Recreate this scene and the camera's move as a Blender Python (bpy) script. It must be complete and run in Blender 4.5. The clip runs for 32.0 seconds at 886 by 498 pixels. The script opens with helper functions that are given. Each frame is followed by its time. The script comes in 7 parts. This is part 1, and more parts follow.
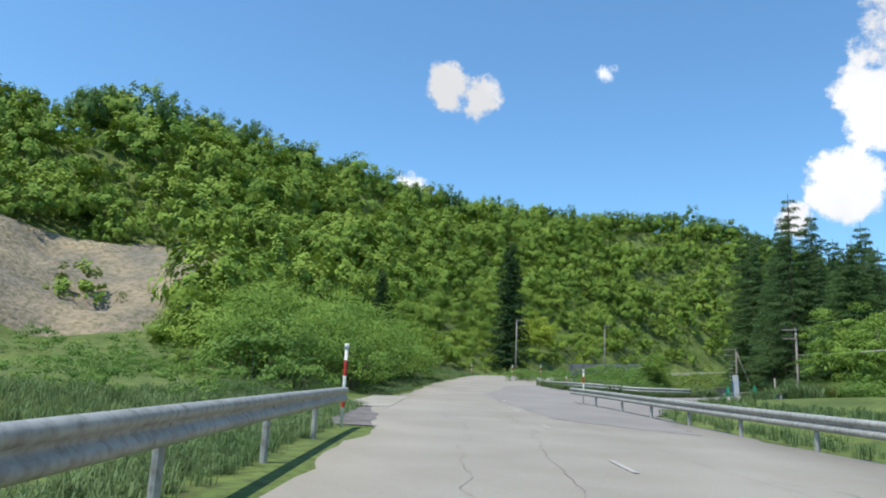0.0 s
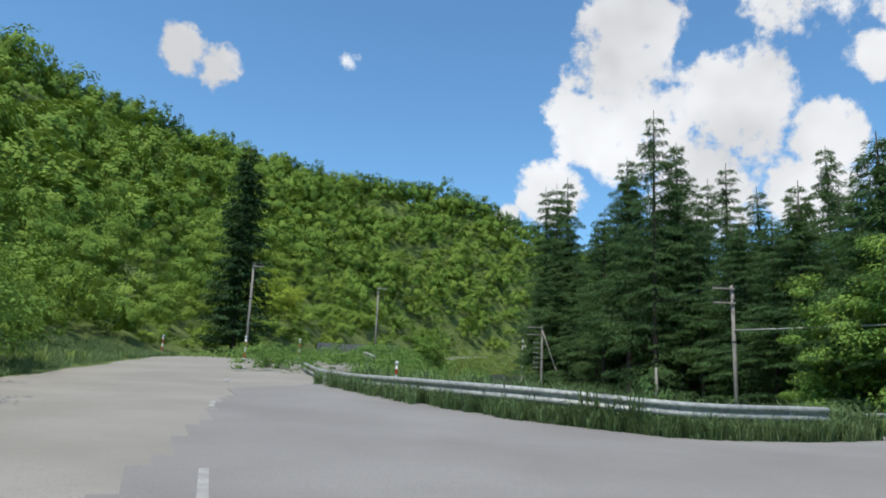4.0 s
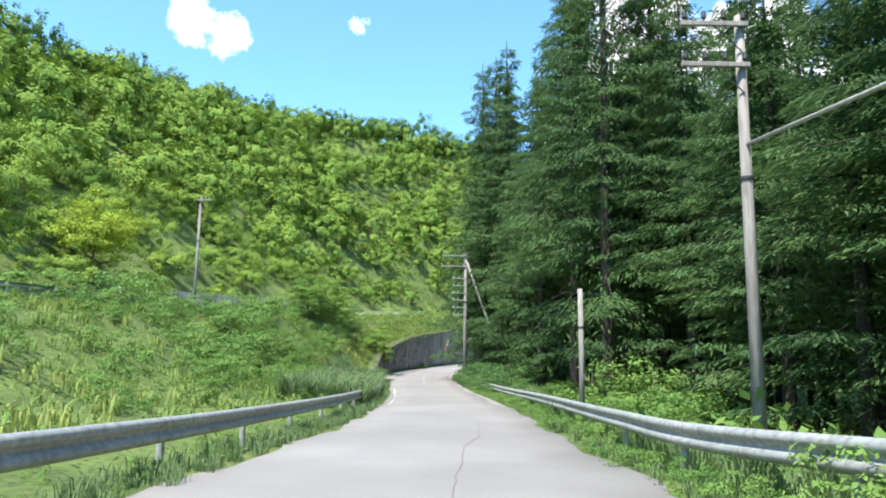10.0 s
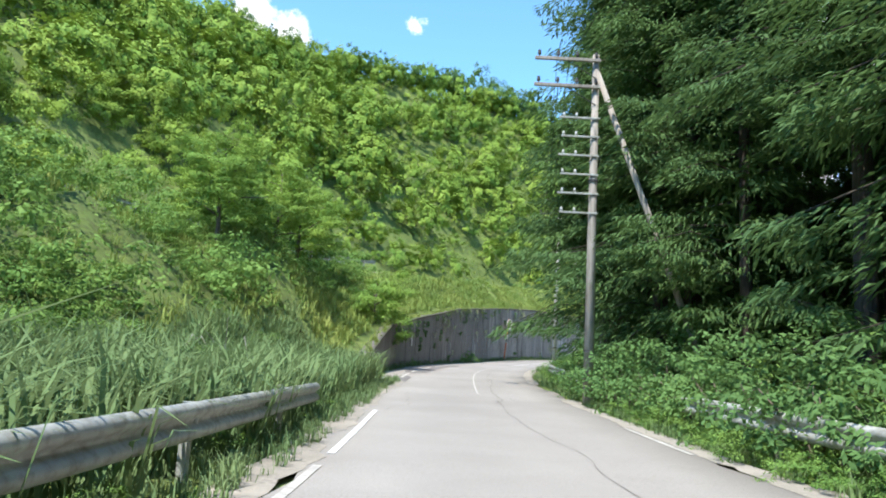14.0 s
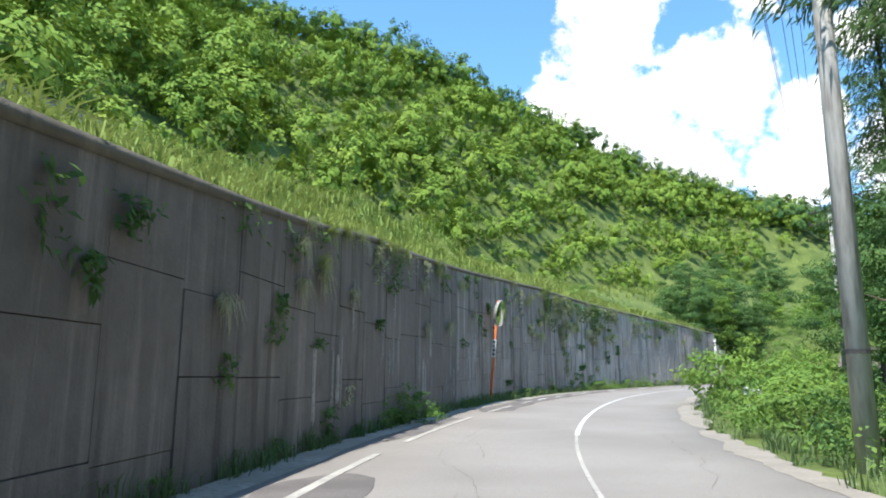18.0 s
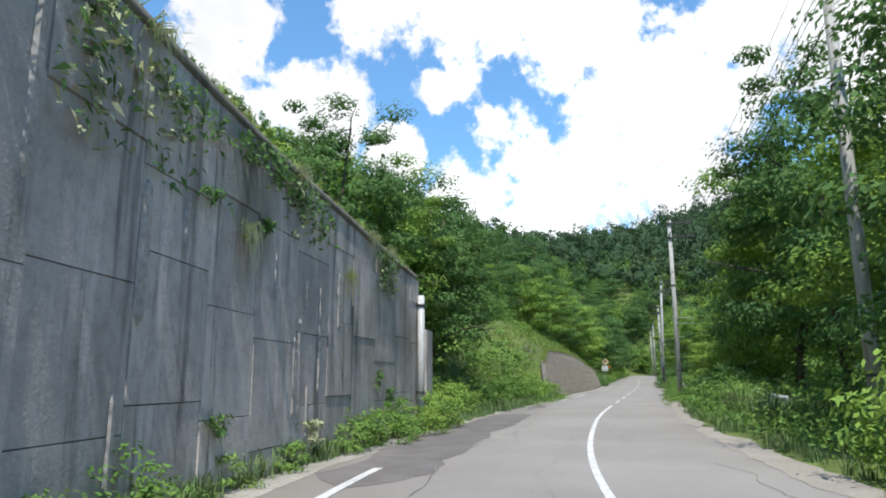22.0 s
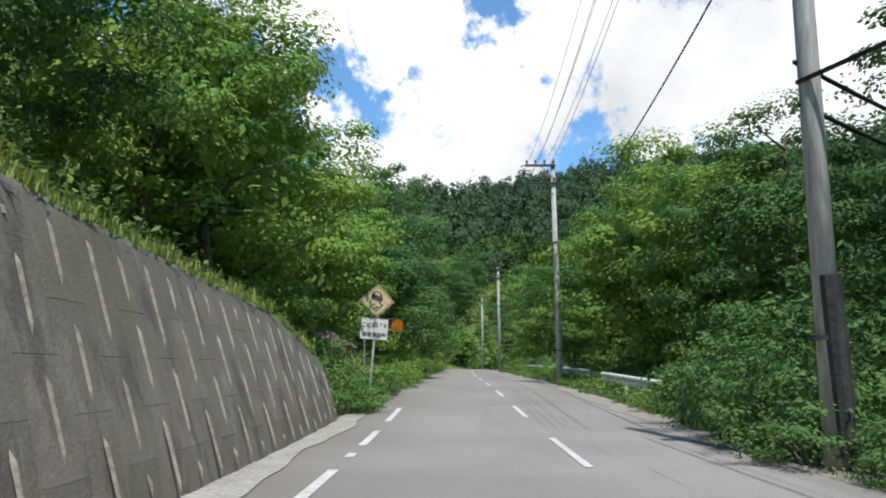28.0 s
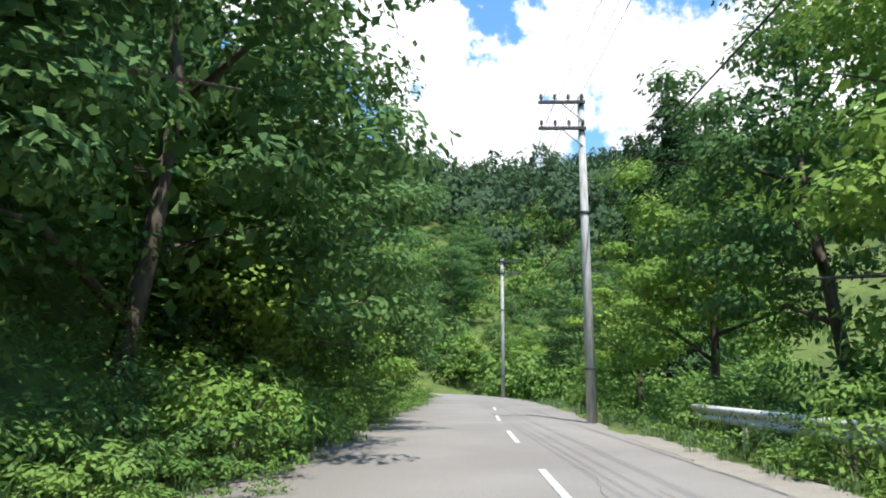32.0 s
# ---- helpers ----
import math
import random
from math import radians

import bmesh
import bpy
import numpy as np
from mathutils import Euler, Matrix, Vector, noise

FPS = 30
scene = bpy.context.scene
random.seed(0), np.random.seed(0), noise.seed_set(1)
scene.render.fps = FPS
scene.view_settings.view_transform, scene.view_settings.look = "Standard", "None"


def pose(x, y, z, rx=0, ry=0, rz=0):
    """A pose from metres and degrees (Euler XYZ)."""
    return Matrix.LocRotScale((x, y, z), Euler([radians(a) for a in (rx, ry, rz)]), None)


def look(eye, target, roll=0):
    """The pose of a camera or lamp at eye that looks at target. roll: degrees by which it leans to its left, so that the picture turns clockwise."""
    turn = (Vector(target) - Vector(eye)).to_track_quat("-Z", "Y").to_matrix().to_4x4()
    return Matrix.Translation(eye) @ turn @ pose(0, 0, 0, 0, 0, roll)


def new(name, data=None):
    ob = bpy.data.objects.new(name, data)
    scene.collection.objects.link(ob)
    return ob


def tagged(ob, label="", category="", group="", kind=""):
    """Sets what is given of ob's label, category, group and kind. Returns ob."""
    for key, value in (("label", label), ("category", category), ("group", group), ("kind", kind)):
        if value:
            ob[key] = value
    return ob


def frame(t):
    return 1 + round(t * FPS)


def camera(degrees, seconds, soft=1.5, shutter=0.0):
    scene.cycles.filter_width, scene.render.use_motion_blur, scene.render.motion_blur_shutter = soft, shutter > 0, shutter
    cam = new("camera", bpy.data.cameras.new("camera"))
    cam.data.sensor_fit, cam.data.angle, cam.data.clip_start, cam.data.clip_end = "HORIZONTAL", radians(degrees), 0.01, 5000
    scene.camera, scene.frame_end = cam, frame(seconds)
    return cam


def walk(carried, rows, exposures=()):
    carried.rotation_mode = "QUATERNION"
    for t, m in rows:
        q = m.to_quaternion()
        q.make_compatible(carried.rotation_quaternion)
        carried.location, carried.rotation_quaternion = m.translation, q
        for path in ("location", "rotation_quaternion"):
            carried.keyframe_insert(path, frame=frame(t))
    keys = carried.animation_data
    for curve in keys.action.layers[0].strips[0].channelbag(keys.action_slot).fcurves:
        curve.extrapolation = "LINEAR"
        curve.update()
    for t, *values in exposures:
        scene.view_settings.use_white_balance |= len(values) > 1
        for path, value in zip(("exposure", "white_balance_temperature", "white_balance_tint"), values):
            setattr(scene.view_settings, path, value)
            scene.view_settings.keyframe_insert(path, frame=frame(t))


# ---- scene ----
cam = camera(62.0, 32.0, soft=1.9)
PATH = [
    (0.0, pose(0.00, 0.00, 1.25, 102.27, -2.64, -0.76)),
    (0.5, pose(0.00, 7.51, 1.63, 102.18, -3.03, -0.25)),
    (1.0, pose(0.01, 14.17, 1.89, 101.88, -3.02, 0.15)),
    (1.5, pose(0.13, 20.22, 2.17, 101.68, -3.42, 0.35)),
    (2.0, pose(0.26, 25.43, 2.46, 101.58, -4.33, -0.23)),
    (2.5, pose(0.62, 29.91, 2.63, 101.94, -4.48, -3.93)),
    (4.5, pose(5.11, 42.99, 3.37, 101.80, -1.41, -30.07)),
    (5.0, pose(6.92, 45.17, 3.56, 102.00, -0.58, -39.59)),
    (5.5, pose(9.10, 46.75, 3.76, 102.43, -0.36, -49.80)),
    (6.0, pose(11.40, 47.96, 3.84, 101.79, -0.72, -59.79)),
    (6.5, pose(13.82, 48.93, 3.92, 100.35, -1.92, -66.48)),
    (7.0, pose(16.25, 49.90, 4.00, 99.76, -2.94, -67.86)),
    (7.5, pose(18.54, 51.23, 3.96, 99.22, -2.57, -62.86)),
    (8.0, pose(20.60, 52.92, 3.92, 98.34, -0.79, -52.09)),
    (8.5, pose(22.30, 55.22, 3.99, 98.90, 0.34, -38.71)),
    (9.0, pose(23.75, 58.01, 3.93, 99.21, 0.32, -27.90)),
    (9.5, pose(24.96, 61.15, 3.88, 99.02, -0.28, -22.39)),
    (10.0, pose(26.41, 64.66, 3.81, 99.03, -0.75, -20.29)),
    (10.5, pose(27.86, 68.53, 3.74, 98.94, -1.13, -19.48)),
    (11.0, pose(29.31, 72.64, 3.55, 98.84, -1.53, -19.07)),
    (11.5, pose(30.88, 77.24, 3.47, 98.74, -1.52, -18.67)),
    (12.0, pose(32.46, 81.96, 3.38, 98.54, -1.51, -18.27)),
    (12.5, pose(34.03, 86.56, 3.30, 98.74, -1.70, -17.77)),
    (13.0, pose(35.72, 91.52, 3.34, 98.75, -2.30, -17.46)),
    (13.5, pose(37.30, 96.84, 3.12, 98.85, -2.59, -17.15)),
    (14.0, pose(38.99, 102.16, 3.15, 98.95, -3.19, -16.74)),
    (14.5, pose(40.81, 107.61, 3.18, 99.35, -3.28, -16.34)),
    (16.5, pose(46.41, 126.91, 3.60, 100.51, 0.02, -14.20)),
    (17.0, pose(48.08, 132.22, 3.78, 100.82, -0.67, -14.91)),
    (17.5, pose(49.97, 137.48, 3.97, 101.06, -0.41, -19.30)),
    (18.0, pose(52.31, 142.85, 4.17, 101.19, -0.26, -22.50)),
    (18.5, pose(54.82, 148.05, 4.26, 101.21, 0.18, -25.19)),
    (19.0, pose(57.49, 153.01, 4.46, 101.53, 0.13, -28.39)),
    (19.5, pose(60.47, 157.88, 4.66, 101.65, -0.11, -32.00)),
    (20.0, pose(63.80, 162.45, 4.96, 101.77, -0.04, -35.90)),
    (20.5, pose(67.41, 166.83, 5.06, 102.09, 0.33, -40.09)),
    (21.0, pose(71.24, 170.84, 5.37, 102.20, 0.41, -44.59)),
    (21.5, pose(75.69, 174.69, 5.57, 102.20, 0.29, -49.19)),
    (22.0, pose(80.21, 177.97, 5.78, 102.10, 0.17, -54.00)),
    (22.5, pose(84.98, 180.98, 5.98, 101.69, 0.25, -58.60)),
    (23.0, pose(89.76, 183.56, 6.18, 102.28, 0.22, -62.50)),
    (23.5, pose(95.04, 186.00, 6.38, 102.47, 0.36, -64.80)),
    (24.0, pose(100.39, 188.32, 6.58, 102.66, 0.28, -66.10)),
    (24.5, pose(106.36, 190.91, 6.90, 102.46, -0.21, -67.01)),
    (25.0, pose(112.48, 193.25, 7.11, 102.15, -1.29, -67.92)),
    (25.5, pose(118.63, 195.69, 7.33, 102.25, -2.08, -68.64)),
    (27.5, pose(144.53, 205.39, 8.33, 101.29, 0.15, -68.70)),
    (28.0, pose(150.71, 207.73, 8.56, 101.59, 0.15, -68.50)),
    (28.5, pose(156.88, 210.08, 8.78, 101.69, -1.15, -68.62)),
    (29.0, pose(163.05, 212.30, 9.12, 102.09, -1.65, -68.73)),
    (29.5, pose(169.27, 214.54, 9.58, 102.59, 0.65, -68.69)),
    (30.0, pose(175.20, 216.73, 9.92, 102.79, -0.55, -68.91)),
    (30.5, pose(181.00, 218.93, 10.31, 102.79, -0.85, -68.92)),
    (31.0, pose(186.81, 221.13, 10.70, 102.79, -1.04, -69.02)),
    (31.5, pose(192.33, 223.10, 10.97, 102.89, -0.85, -68.82)),
    (32.0, pose(197.89, 225.15, 11.36, 102.89, -0.45, -68.61)),
]
EXPOSURES = [(0.0, 0.0), (2.5, 0.05), (4.5, -0.3), (5.2, -0.3), (6.0, 0.15), (6.6, 0.55), (7.5, 0.9), (9.0, 0.95), (12.0, 0.95), (14.5, 0.9), (16.5, 0.85), (18.0, 0.7), (20.0, 0.55), (22.0, 0.25), (24.0, 0.0), (28.0, 0.05), (29.0, 0.0), (30.0, 0.15), (31.0, 0.42), (32.0, 0.6)]
walk(cam, PATH, EXPOSURES)
import functools

# ---- world and sun ----
def nodes_of(tree):
    tree.nodes.clear()
    def add(kind, **kw):
        n = tree.nodes.new(kind)
        for k, v in kw.items():
            if k in n.inputs:
                n.inputs[k].default_value = v
        return n
    return add, tree.links.new


def math_node(add, link, op, a, b=None, c=None, clamp=False):
    n = add("ShaderNodeMath")
    n.operation, n.use_clamp = op, clamp
    for i, v in enumerate((a, b, c)):
        if v is None:
            continue
        if isinstance(v, (int, float)):
            n.inputs[i].default_value = v
        else:
            link(v, n.inputs[i])
    return n.outputs[0]


def sky_way(az, el):
    a, e = radians(az), radians(el)
    return Vector((-math.sin(a) * math.cos(e), math.cos(a) * math.cos(e), math.sin(e)))


SUN_AZ, SUN_EL = 126.0, 63.0
# clouds: azimuth to the left of +y, height, radius, in degrees
CLOUDS = [(-0.2, 24.6, 1.9), (-2.6, 24.0, 1.8), (-13.1, 25.6, 1.3), (2.5, 16.6, 1.6), (-29.8, 16.6, 2.6), (-26.2, 14.2, 1.4), (-32.2, 20.6, 2.5),
          (-36.2, 28.4, 3.9), (-35.6, 25.0, 4.2), (-33.2, 21.4, 3.4), (-37.3, 20.8, 4.4), (-43.4, 21.9, 4.3), (-50.0, 19.2, 2.5), (-41.0, 16.5, 4.5), (-48.5, 15.5, 3.0),
          (-56.0, 24.9, 2.2), (-54.0, 24.3, 1.7), (-52.0, 24.3, 1.1), (-58.8, 21.6, 2.6), (-60.3, 19.0, 2.7), (-56.5, 15.8, 4.0), (-62.0, 15.0, 4.5), (-48.0, 30.6, 3.6), (-56.4, 30.2, 4.4),
          (-65.6, 28.6, 5.4), (-68.4, 23.4, 4.2), (-74.7, 22.8, 6.6), (-72.2, 17.0, 6.2), (-80.0, 26.6, 6.6), (-66.5, 18.2, 3.4), (-88.0, 24.0, 8.0), (-102.0, 24.0, 13.0)]
world = bpy.data.worlds.new("sky")
scene.world = world
world.use_nodes = True
add, link = nodes_of(world.node_tree)
tex = add("ShaderNodeTexCoord")
sky = add("ShaderNodeTexSky")
sky.sky_type, sky.sun_disc = "NISHITA", False
sky.sun_elevation, sky.sun_rotation = radians(SUN_EL), radians(-SUN_AZ)
sky.air_density, sky.dust_density, sky.ozone_density = 1.0, 0.3, 1.0
warp = add("ShaderNodeTexNoise", Scale=9.0, Detail=6.0, Roughness=0.62)
link(tex.outputs["Generated"], warp.inputs["Vector"])
fluff = add("ShaderNodeTexNoise", Scale=40.0, Detail=7.0, Roughness=0.6)
link(tex.outputs["Generated"], fluff.inputs["Vector"])
best = None
for az, el, r in CLOUDS:
    dot = add("ShaderNodeVectorMath")
    dot.operation = "DOT_PRODUCT"
    dot.inputs[1].default_value = sky_way(az, el)
    link(tex.outputs["Generated"], dot.inputs[0])
    edge = 1 - math.cos(radians(r))
    v = math_node(add, link, "MULTIPLY_ADD", dot.outputs["Value"], 1 / edge, (1.0 if r > 1.3 else 0.15) - 1 / edge)
    best = v if best is None else math_node(add, link, "MAXIMUM", best, v)
ragged = math_node(add, link, "MULTIPLY_ADD", warp.outputs["Fac"], 3.4, -1.75)
fine = math_node(add, link, "MULTIPLY_ADD", fluff.outputs["Fac"], 2.4, -1.2)
body = math_node(add, link, "ADD", math_node(add, link, "ADD", best, ragged), fine)
ramp = add("ShaderNodeMapRange")
ramp.interpolation_type = "SMOOTHSTEP"
for i, v in ((1, -0.22), (2, 0.5)):
    ramp.inputs[i].default_value = v
link(body, ramp.inputs[0])
wisp = add("ShaderNodeTexNoise", Scale=3.5, Detail=4.0, Roughness=0.55)
link(tex.outputs["Generated"], wisp.inputs["Vector"])
grey = add("ShaderNodeMapRange")
for i, v in ((1, 0.38), (2, 0.66), (3, 1.05), (4, 0.66)):
    grey.inputs[i].default_value = v
link(wisp.outputs["Fac"], grey.inputs[0])
cloud = add("ShaderNodeMixRGB")
cloud.blend_type = "MULTIPLY"
cloud.inputs[0].default_value = 1.0
cloud.inputs[1].default_value = (7.7, 7.85, 8.1, 1)
link(grey.outputs[0], cloud.inputs[2])
mix = add("ShaderNodeMixRGB")
link(ramp.outputs[0], mix.inputs[0])
tone = add("ShaderNodeMixRGB")
tone.blend_type = "MULTIPLY"
tone.inputs[0].default_value = 1.0
tone.inputs[2].default_value = (0.85, 1.26, 1.45, 1)
link(sky.outputs[0], tone.inputs[1])
link(tone.outputs[0], mix.inputs[1])
link(cloud.outputs[0], mix.inputs[2])
back = add("ShaderNodeBackground", Strength=0.15)
link(mix.outputs[0], back.inputs["Color"])
out = add("ShaderNodeOutputWorld")
link(back.outputs[0], out.inputs["Surface"])

sun = new("sun", bpy.data.lights.new("sun", "SUN"))
sun.data.energy, sun.data.angle, sun.data.color = 5.0, radians(0.55), (1.0, 0.96, 0.90)
sun.matrix_world = look(sky_way(SUN_AZ, SUN_EL) * 300, (0, 0, 0))


# ---- materials ----
def principled(name, build, rough=0.8, metal=0.0, spec=0.3):
    m = bpy.data.materials.new(name)
    m.use_nodes = True
    add, link = nodes_of(m.node_tree)
    p = add("ShaderNodeBsdfPrincipled", Roughness=rough, Metallic=metal)
    p.inputs["Specular IOR Level"].default_value = spec
    o = add("ShaderNodeOutputMaterial")
    link(p.outputs[0], o.inputs["Surface"])
    build(add, link, p)
    return m


def coords(add, link, stretch=None):
    t = add("ShaderNodeTexCoord")
    if stretch is None:
        return t.outputs["Object"]
    mp = add("ShaderNodeMapping")
    mp.inputs["Scale"].default_value = stretch
    link(t.outputs["Object"], mp.inputs["Vector"])
    return mp.outputs[0]


def noise_of(add, link, vec, scale, detail=4.0, rough=0.55):
    n = add("ShaderNodeTexNoise", Scale=scale, Detail=detail, Roughness=rough)
    link(vec, n.inputs["Vector"])
    return n.outputs["Fac"]


def blend(add, link, fac, a, b):
    m = add("ShaderNodeMixRGB")
    for i, v in ((0, fac), (1, a), (2, b)):
        if isinstance(v, tuple):
            m.inputs[i].default_value = (*v, 1)
        elif isinstance(v, (int, float)):
            m.inputs[i].default_value = v
        else:
            link(v, m.inputs[i])
    return m.outputs[0]


def span(add, link, v, lo, hi, a=0.0, b=1.0):
    r = add("ShaderNodeMapRange")
    for i, x in ((1, lo), (2, hi), (3, a), (4, b)):
        r.inputs[i].default_value = x
    link(v, r.inputs[0])
    return r.outputs[0]


def relief(add, link, p, height, strength, distance=0.02):
    b = add("ShaderNodeBump", Strength=strength, Distance=distance)
    link(height, b.inputs["Height"])
    link(b.outputs[0], p.inputs["Normal"])


def speckled(name, a, b, c, big, small, rough=0.85, metal=0.0, bump=0.4, spec=0.3, lo=0.35, hi=0.65, stretch=None, dist=0.02):
    """Two base colours in patches, a third in fine grain."""
    def build(add, link, p):
        v = coords(add, link, stretch)
        n1 = span(add, link, noise_of(add, link, v, big), lo, hi)
        n2 = noise_of(add, link, v, small, 3.0)
        link(blend(add, link, span(add, link, n2, 0.42, 0.78), blend(add, link, n1, a, b), c), p.inputs["Base Color"])
        relief(add, link, p, n2, bump, dist)
    return principled(name, build, rough, metal, spec)


def leaf_material(name, dark, light, warm, patch=0.16, through_light=0.28):
    """Leaves: each a little different, whole crowns in broad patches, some light let through."""
    dark, light, warm = ((r * 0.97, g * 0.97, b * 1.6) for r, g, b in (dark, light, warm))
    m = bpy.data.materials.new(name)
    m.use_nodes = True
    add, link = nodes_of(m.node_tree)
    geo = add("ShaderNodeNewGeometry")
    isl = geo.outputs["Random Per Island"]
    pos = geo.outputs["Position"]
    tint = span(add, link, noise_of(add, link, pos, patch, 2.0), 0.33, 0.67)
    base = blend(add, link, span(add, link, isl, 0.0, 1.0, 0.28, 0.72), dark, light)
    base = blend(add, link, math_node(add, link, "MULTIPLY", tint, 0.75), base, warm)
    d = add("ShaderNodeBsdfPrincipled", Roughness=0.7)
    d.inputs["Specular IOR Level"].default_value = 0.12
    t = add("ShaderNodeBsdfTranslucent")
    link(base, d.inputs["Base Color"])
    link(blend(add, link, 0.6, base, warm), t.inputs["Color"])
    s = add("ShaderNodeMixShader")
    s.inputs[0].default_value = through_light
    link(d.outputs[0], s.inputs[1])
    link(t.outputs[0], s.inputs[2])
    o = add("ShaderNodeOutputMaterial")
    link(s.outputs[0], o.inputs["Surface"])
    return m


leaf_hill = leaf_material("leaf_hill", (0.098, 0.185, 0.019), (0.185, 0.310, 0.030), (0.290, 0.385, 0.038), 0.13, 0.15)
leaf_far = leaf_material("leaf_far", (0.044, 0.082, 0.024), (0.062, 0.108, 0.030), (0.080, 0.128, 0.034), 0.05)
leaf_tree = leaf_material("leaf_tree", (0.087, 0.184, 0.024), (0.191, 0.336, 0.042), (0.294, 0.416, 0.048), 0.35)
leaf_dark = leaf_material("leaf_dark", (0.052, 0.120, 0.026), (0.104, 0.200, 0.038), (0.138, 0.240, 0.042), 0.3)
leaf_yellow = leaf_material("leaf_yellow", (0.176, 0.272, 0.025), (0.324, 0.432, 0.037), (0.405, 0.480, 0.037), 0.4)
needle = leaf_material("needle", (0.044, 0.094, 0.025), (0.080, 0.150, 0.033), (0.115, 0.195, 0.036), 0.22, 0.3)
cedar = leaf_material("cedar_needle", (0.028, 0.068, 0.017), (0.046, 0.098, 0.023), (0.062, 0.118, 0.024), 0.3, 0.15)
bush_leaf = leaf_material("bush_leaf", (0.074, 0.156, 0.023), (0.147, 0.272, 0.038), (0.221, 0.340, 0.048), 0.5)
grass_blade = leaf_material("grass_blade", (0.076, 0.137, 0.030), (0.140, 0.232, 0.056), (0.204, 0.275, 0.071), 0.4, 0.3)
slope_grass = leaf_material("slope_grass", (0.132, 0.218, 0.032), (0.221, 0.326, 0.048), (0.323, 0.367, 0.064), 0.2, 0.3)
dry_blade = leaf_material("dry_blade", (0.270, 0.272, 0.100), (0.459, 0.464, 0.188), (0.351, 0.416, 0.112), 0.5, 0.2)

bark = speckled("bark", (0.10, 0.075, 0.055), (0.17, 0.14, 0.11), (0.05, 0.04, 0.03), 2.0, 14.0, 0.9, bump=0.8, stretch=(1, 1, 0.25), dist=0.03)
bark_dark = speckled("bark_dark", (0.045, 0.036, 0.03), (0.08, 0.065, 0.05), (0.03, 0.025, 0.02), 2.0, 14.0, 0.9, bump=0.8, stretch=(1, 1, 0.25), dist=0.03)
dead_wood = speckled("dead_wood", (0.33, 0.30, 0.26), (0.45, 0.42, 0.37), (0.2, 0.18, 0.15), 3.0, 20.0, 0.85)
soil = speckled("soil", (0.075, 0.115, 0.025), (0.15, 0.20, 0.045), (0.05, 0.055, 0.02), 0.3, 5.0, 0.95, bump=0.6, dist=0.05)
asphalt = speckled("asphalt", (0.27, 0.245, 0.20), (0.335, 0.305, 0.255), (0.20, 0.185, 0.155), 0.35, 55.0, 0.85, bump=0.35, dist=0.006)
asphalt_old = speckled("asphalt_old", (0.23, 0.211, 0.19), (0.29, 0.269, 0.243), (0.17, 0.158, 0.142), 0.3, 55.0, 0.85, bump=0.35, dist=0.006)
grit = speckled("grit", (0.27, 0.243, 0.205), (0.21, 0.19, 0.16), (0.33, 0.30, 0.25), 1.6, 22.0, 0.95, bump=0.7, dist=0.015)
asphalt_patch = speckled("asphalt_patch", (0.125, 0.112, 0.105), (0.185, 0.17, 0.158), (0.09, 0.083, 0.077), 1.2, 45.0, 0.9, bump=0.4, dist=0.006)
crack_fill = speckled("crack_fill", (0.11, 0.097, 0.085), (0.16, 0.145, 0.125), (0.05, 0.045, 0.04), 4.0, 30.0, 0.95)
paint = speckled("road_paint", (0.62, 0.62, 0.60), (0.48, 0.475, 0.455), (0.30, 0.285, 0.265), 1.8, 16.0, 0.7, lo=0.4, hi=0.7)
paint_worn = speckled("road_paint_worn", (0.45, 0.43, 0.38), (0.33, 0.31, 0.28), (0.25, 0.24, 0.22), 1.4, 9.0, 0.8)
gutter_concrete = speckled("gutter_concrete", (0.38, 0.36, 0.32), (0.27, 0.25, 0.21), (0.18, 0.17, 0.13), 0.9, 12.0, 0.9)
gravel = speckled("gravel", (0.42, 0.39, 0.33), (0.30, 0.28, 0.23), (0.20, 0.19, 0.15), 0.8, 9.0, 0.95, bump=0.9, dist=0.04)
scree = speckled("scree", (0.35, 0.275, 0.175), (0.19, 0.168, 0.14), (0.10, 0.11, 0.05), 0.14, 1.6, 0.95, bump=1.0, dist=0.3)
# revetment ribs, paler than their blocks: sun on the edges is in the colour
rib_sunlit = speckled("rib_sunlit", (0.36, 0.325, 0.26), (0.27, 0.24, 0.19), (0.14, 0.12, 0.095), 1.5, 14.0, 0.9)
mortar = speckled("mortar", (0.40, 0.375, 0.345), (0.32, 0.30, 0.275), (0.20, 0.185, 0.165), 1.5, 14.0, 0.9)
rock = speckled("rock", (0.20, 0.145, 0.11), (0.13, 0.10, 0.08), (0.07, 0.055, 0.045), 1.2, 7.0, 0.9, bump=1.0, dist=0.08)
zinc = speckled("galvanised_steel", (0.33, 0.34, 0.32), (0.43, 0.435, 0.40), (0.20, 0.19, 0.16), 1.2, 9.0, 0.6, 0.3, 0.1, 0.4)
white_steel = speckled("white_painted_steel", (0.72, 0.73, 0.72), (0.6, 0.61, 0.6), (0.42, 0.42, 0.40), 2.0, 11.0, 0.5, 0.0, 0.1)
pole_concrete = speckled("pole_concrete", (0.50, 0.49, 0.46), (0.42, 0.41, 0.38), (0.24, 0.22, 0.2), 1.5, 12.0, 0.85, stretch=(1, 1, 0.15))
pole_wood = speckled("pole_wood", (0.36, 0.33, 0.29), (0.27, 0.24, 0.21), (0.17, 0.15, 0.13), 2.5, 14.0, 0.9, stretch=(1, 1, 0.12))
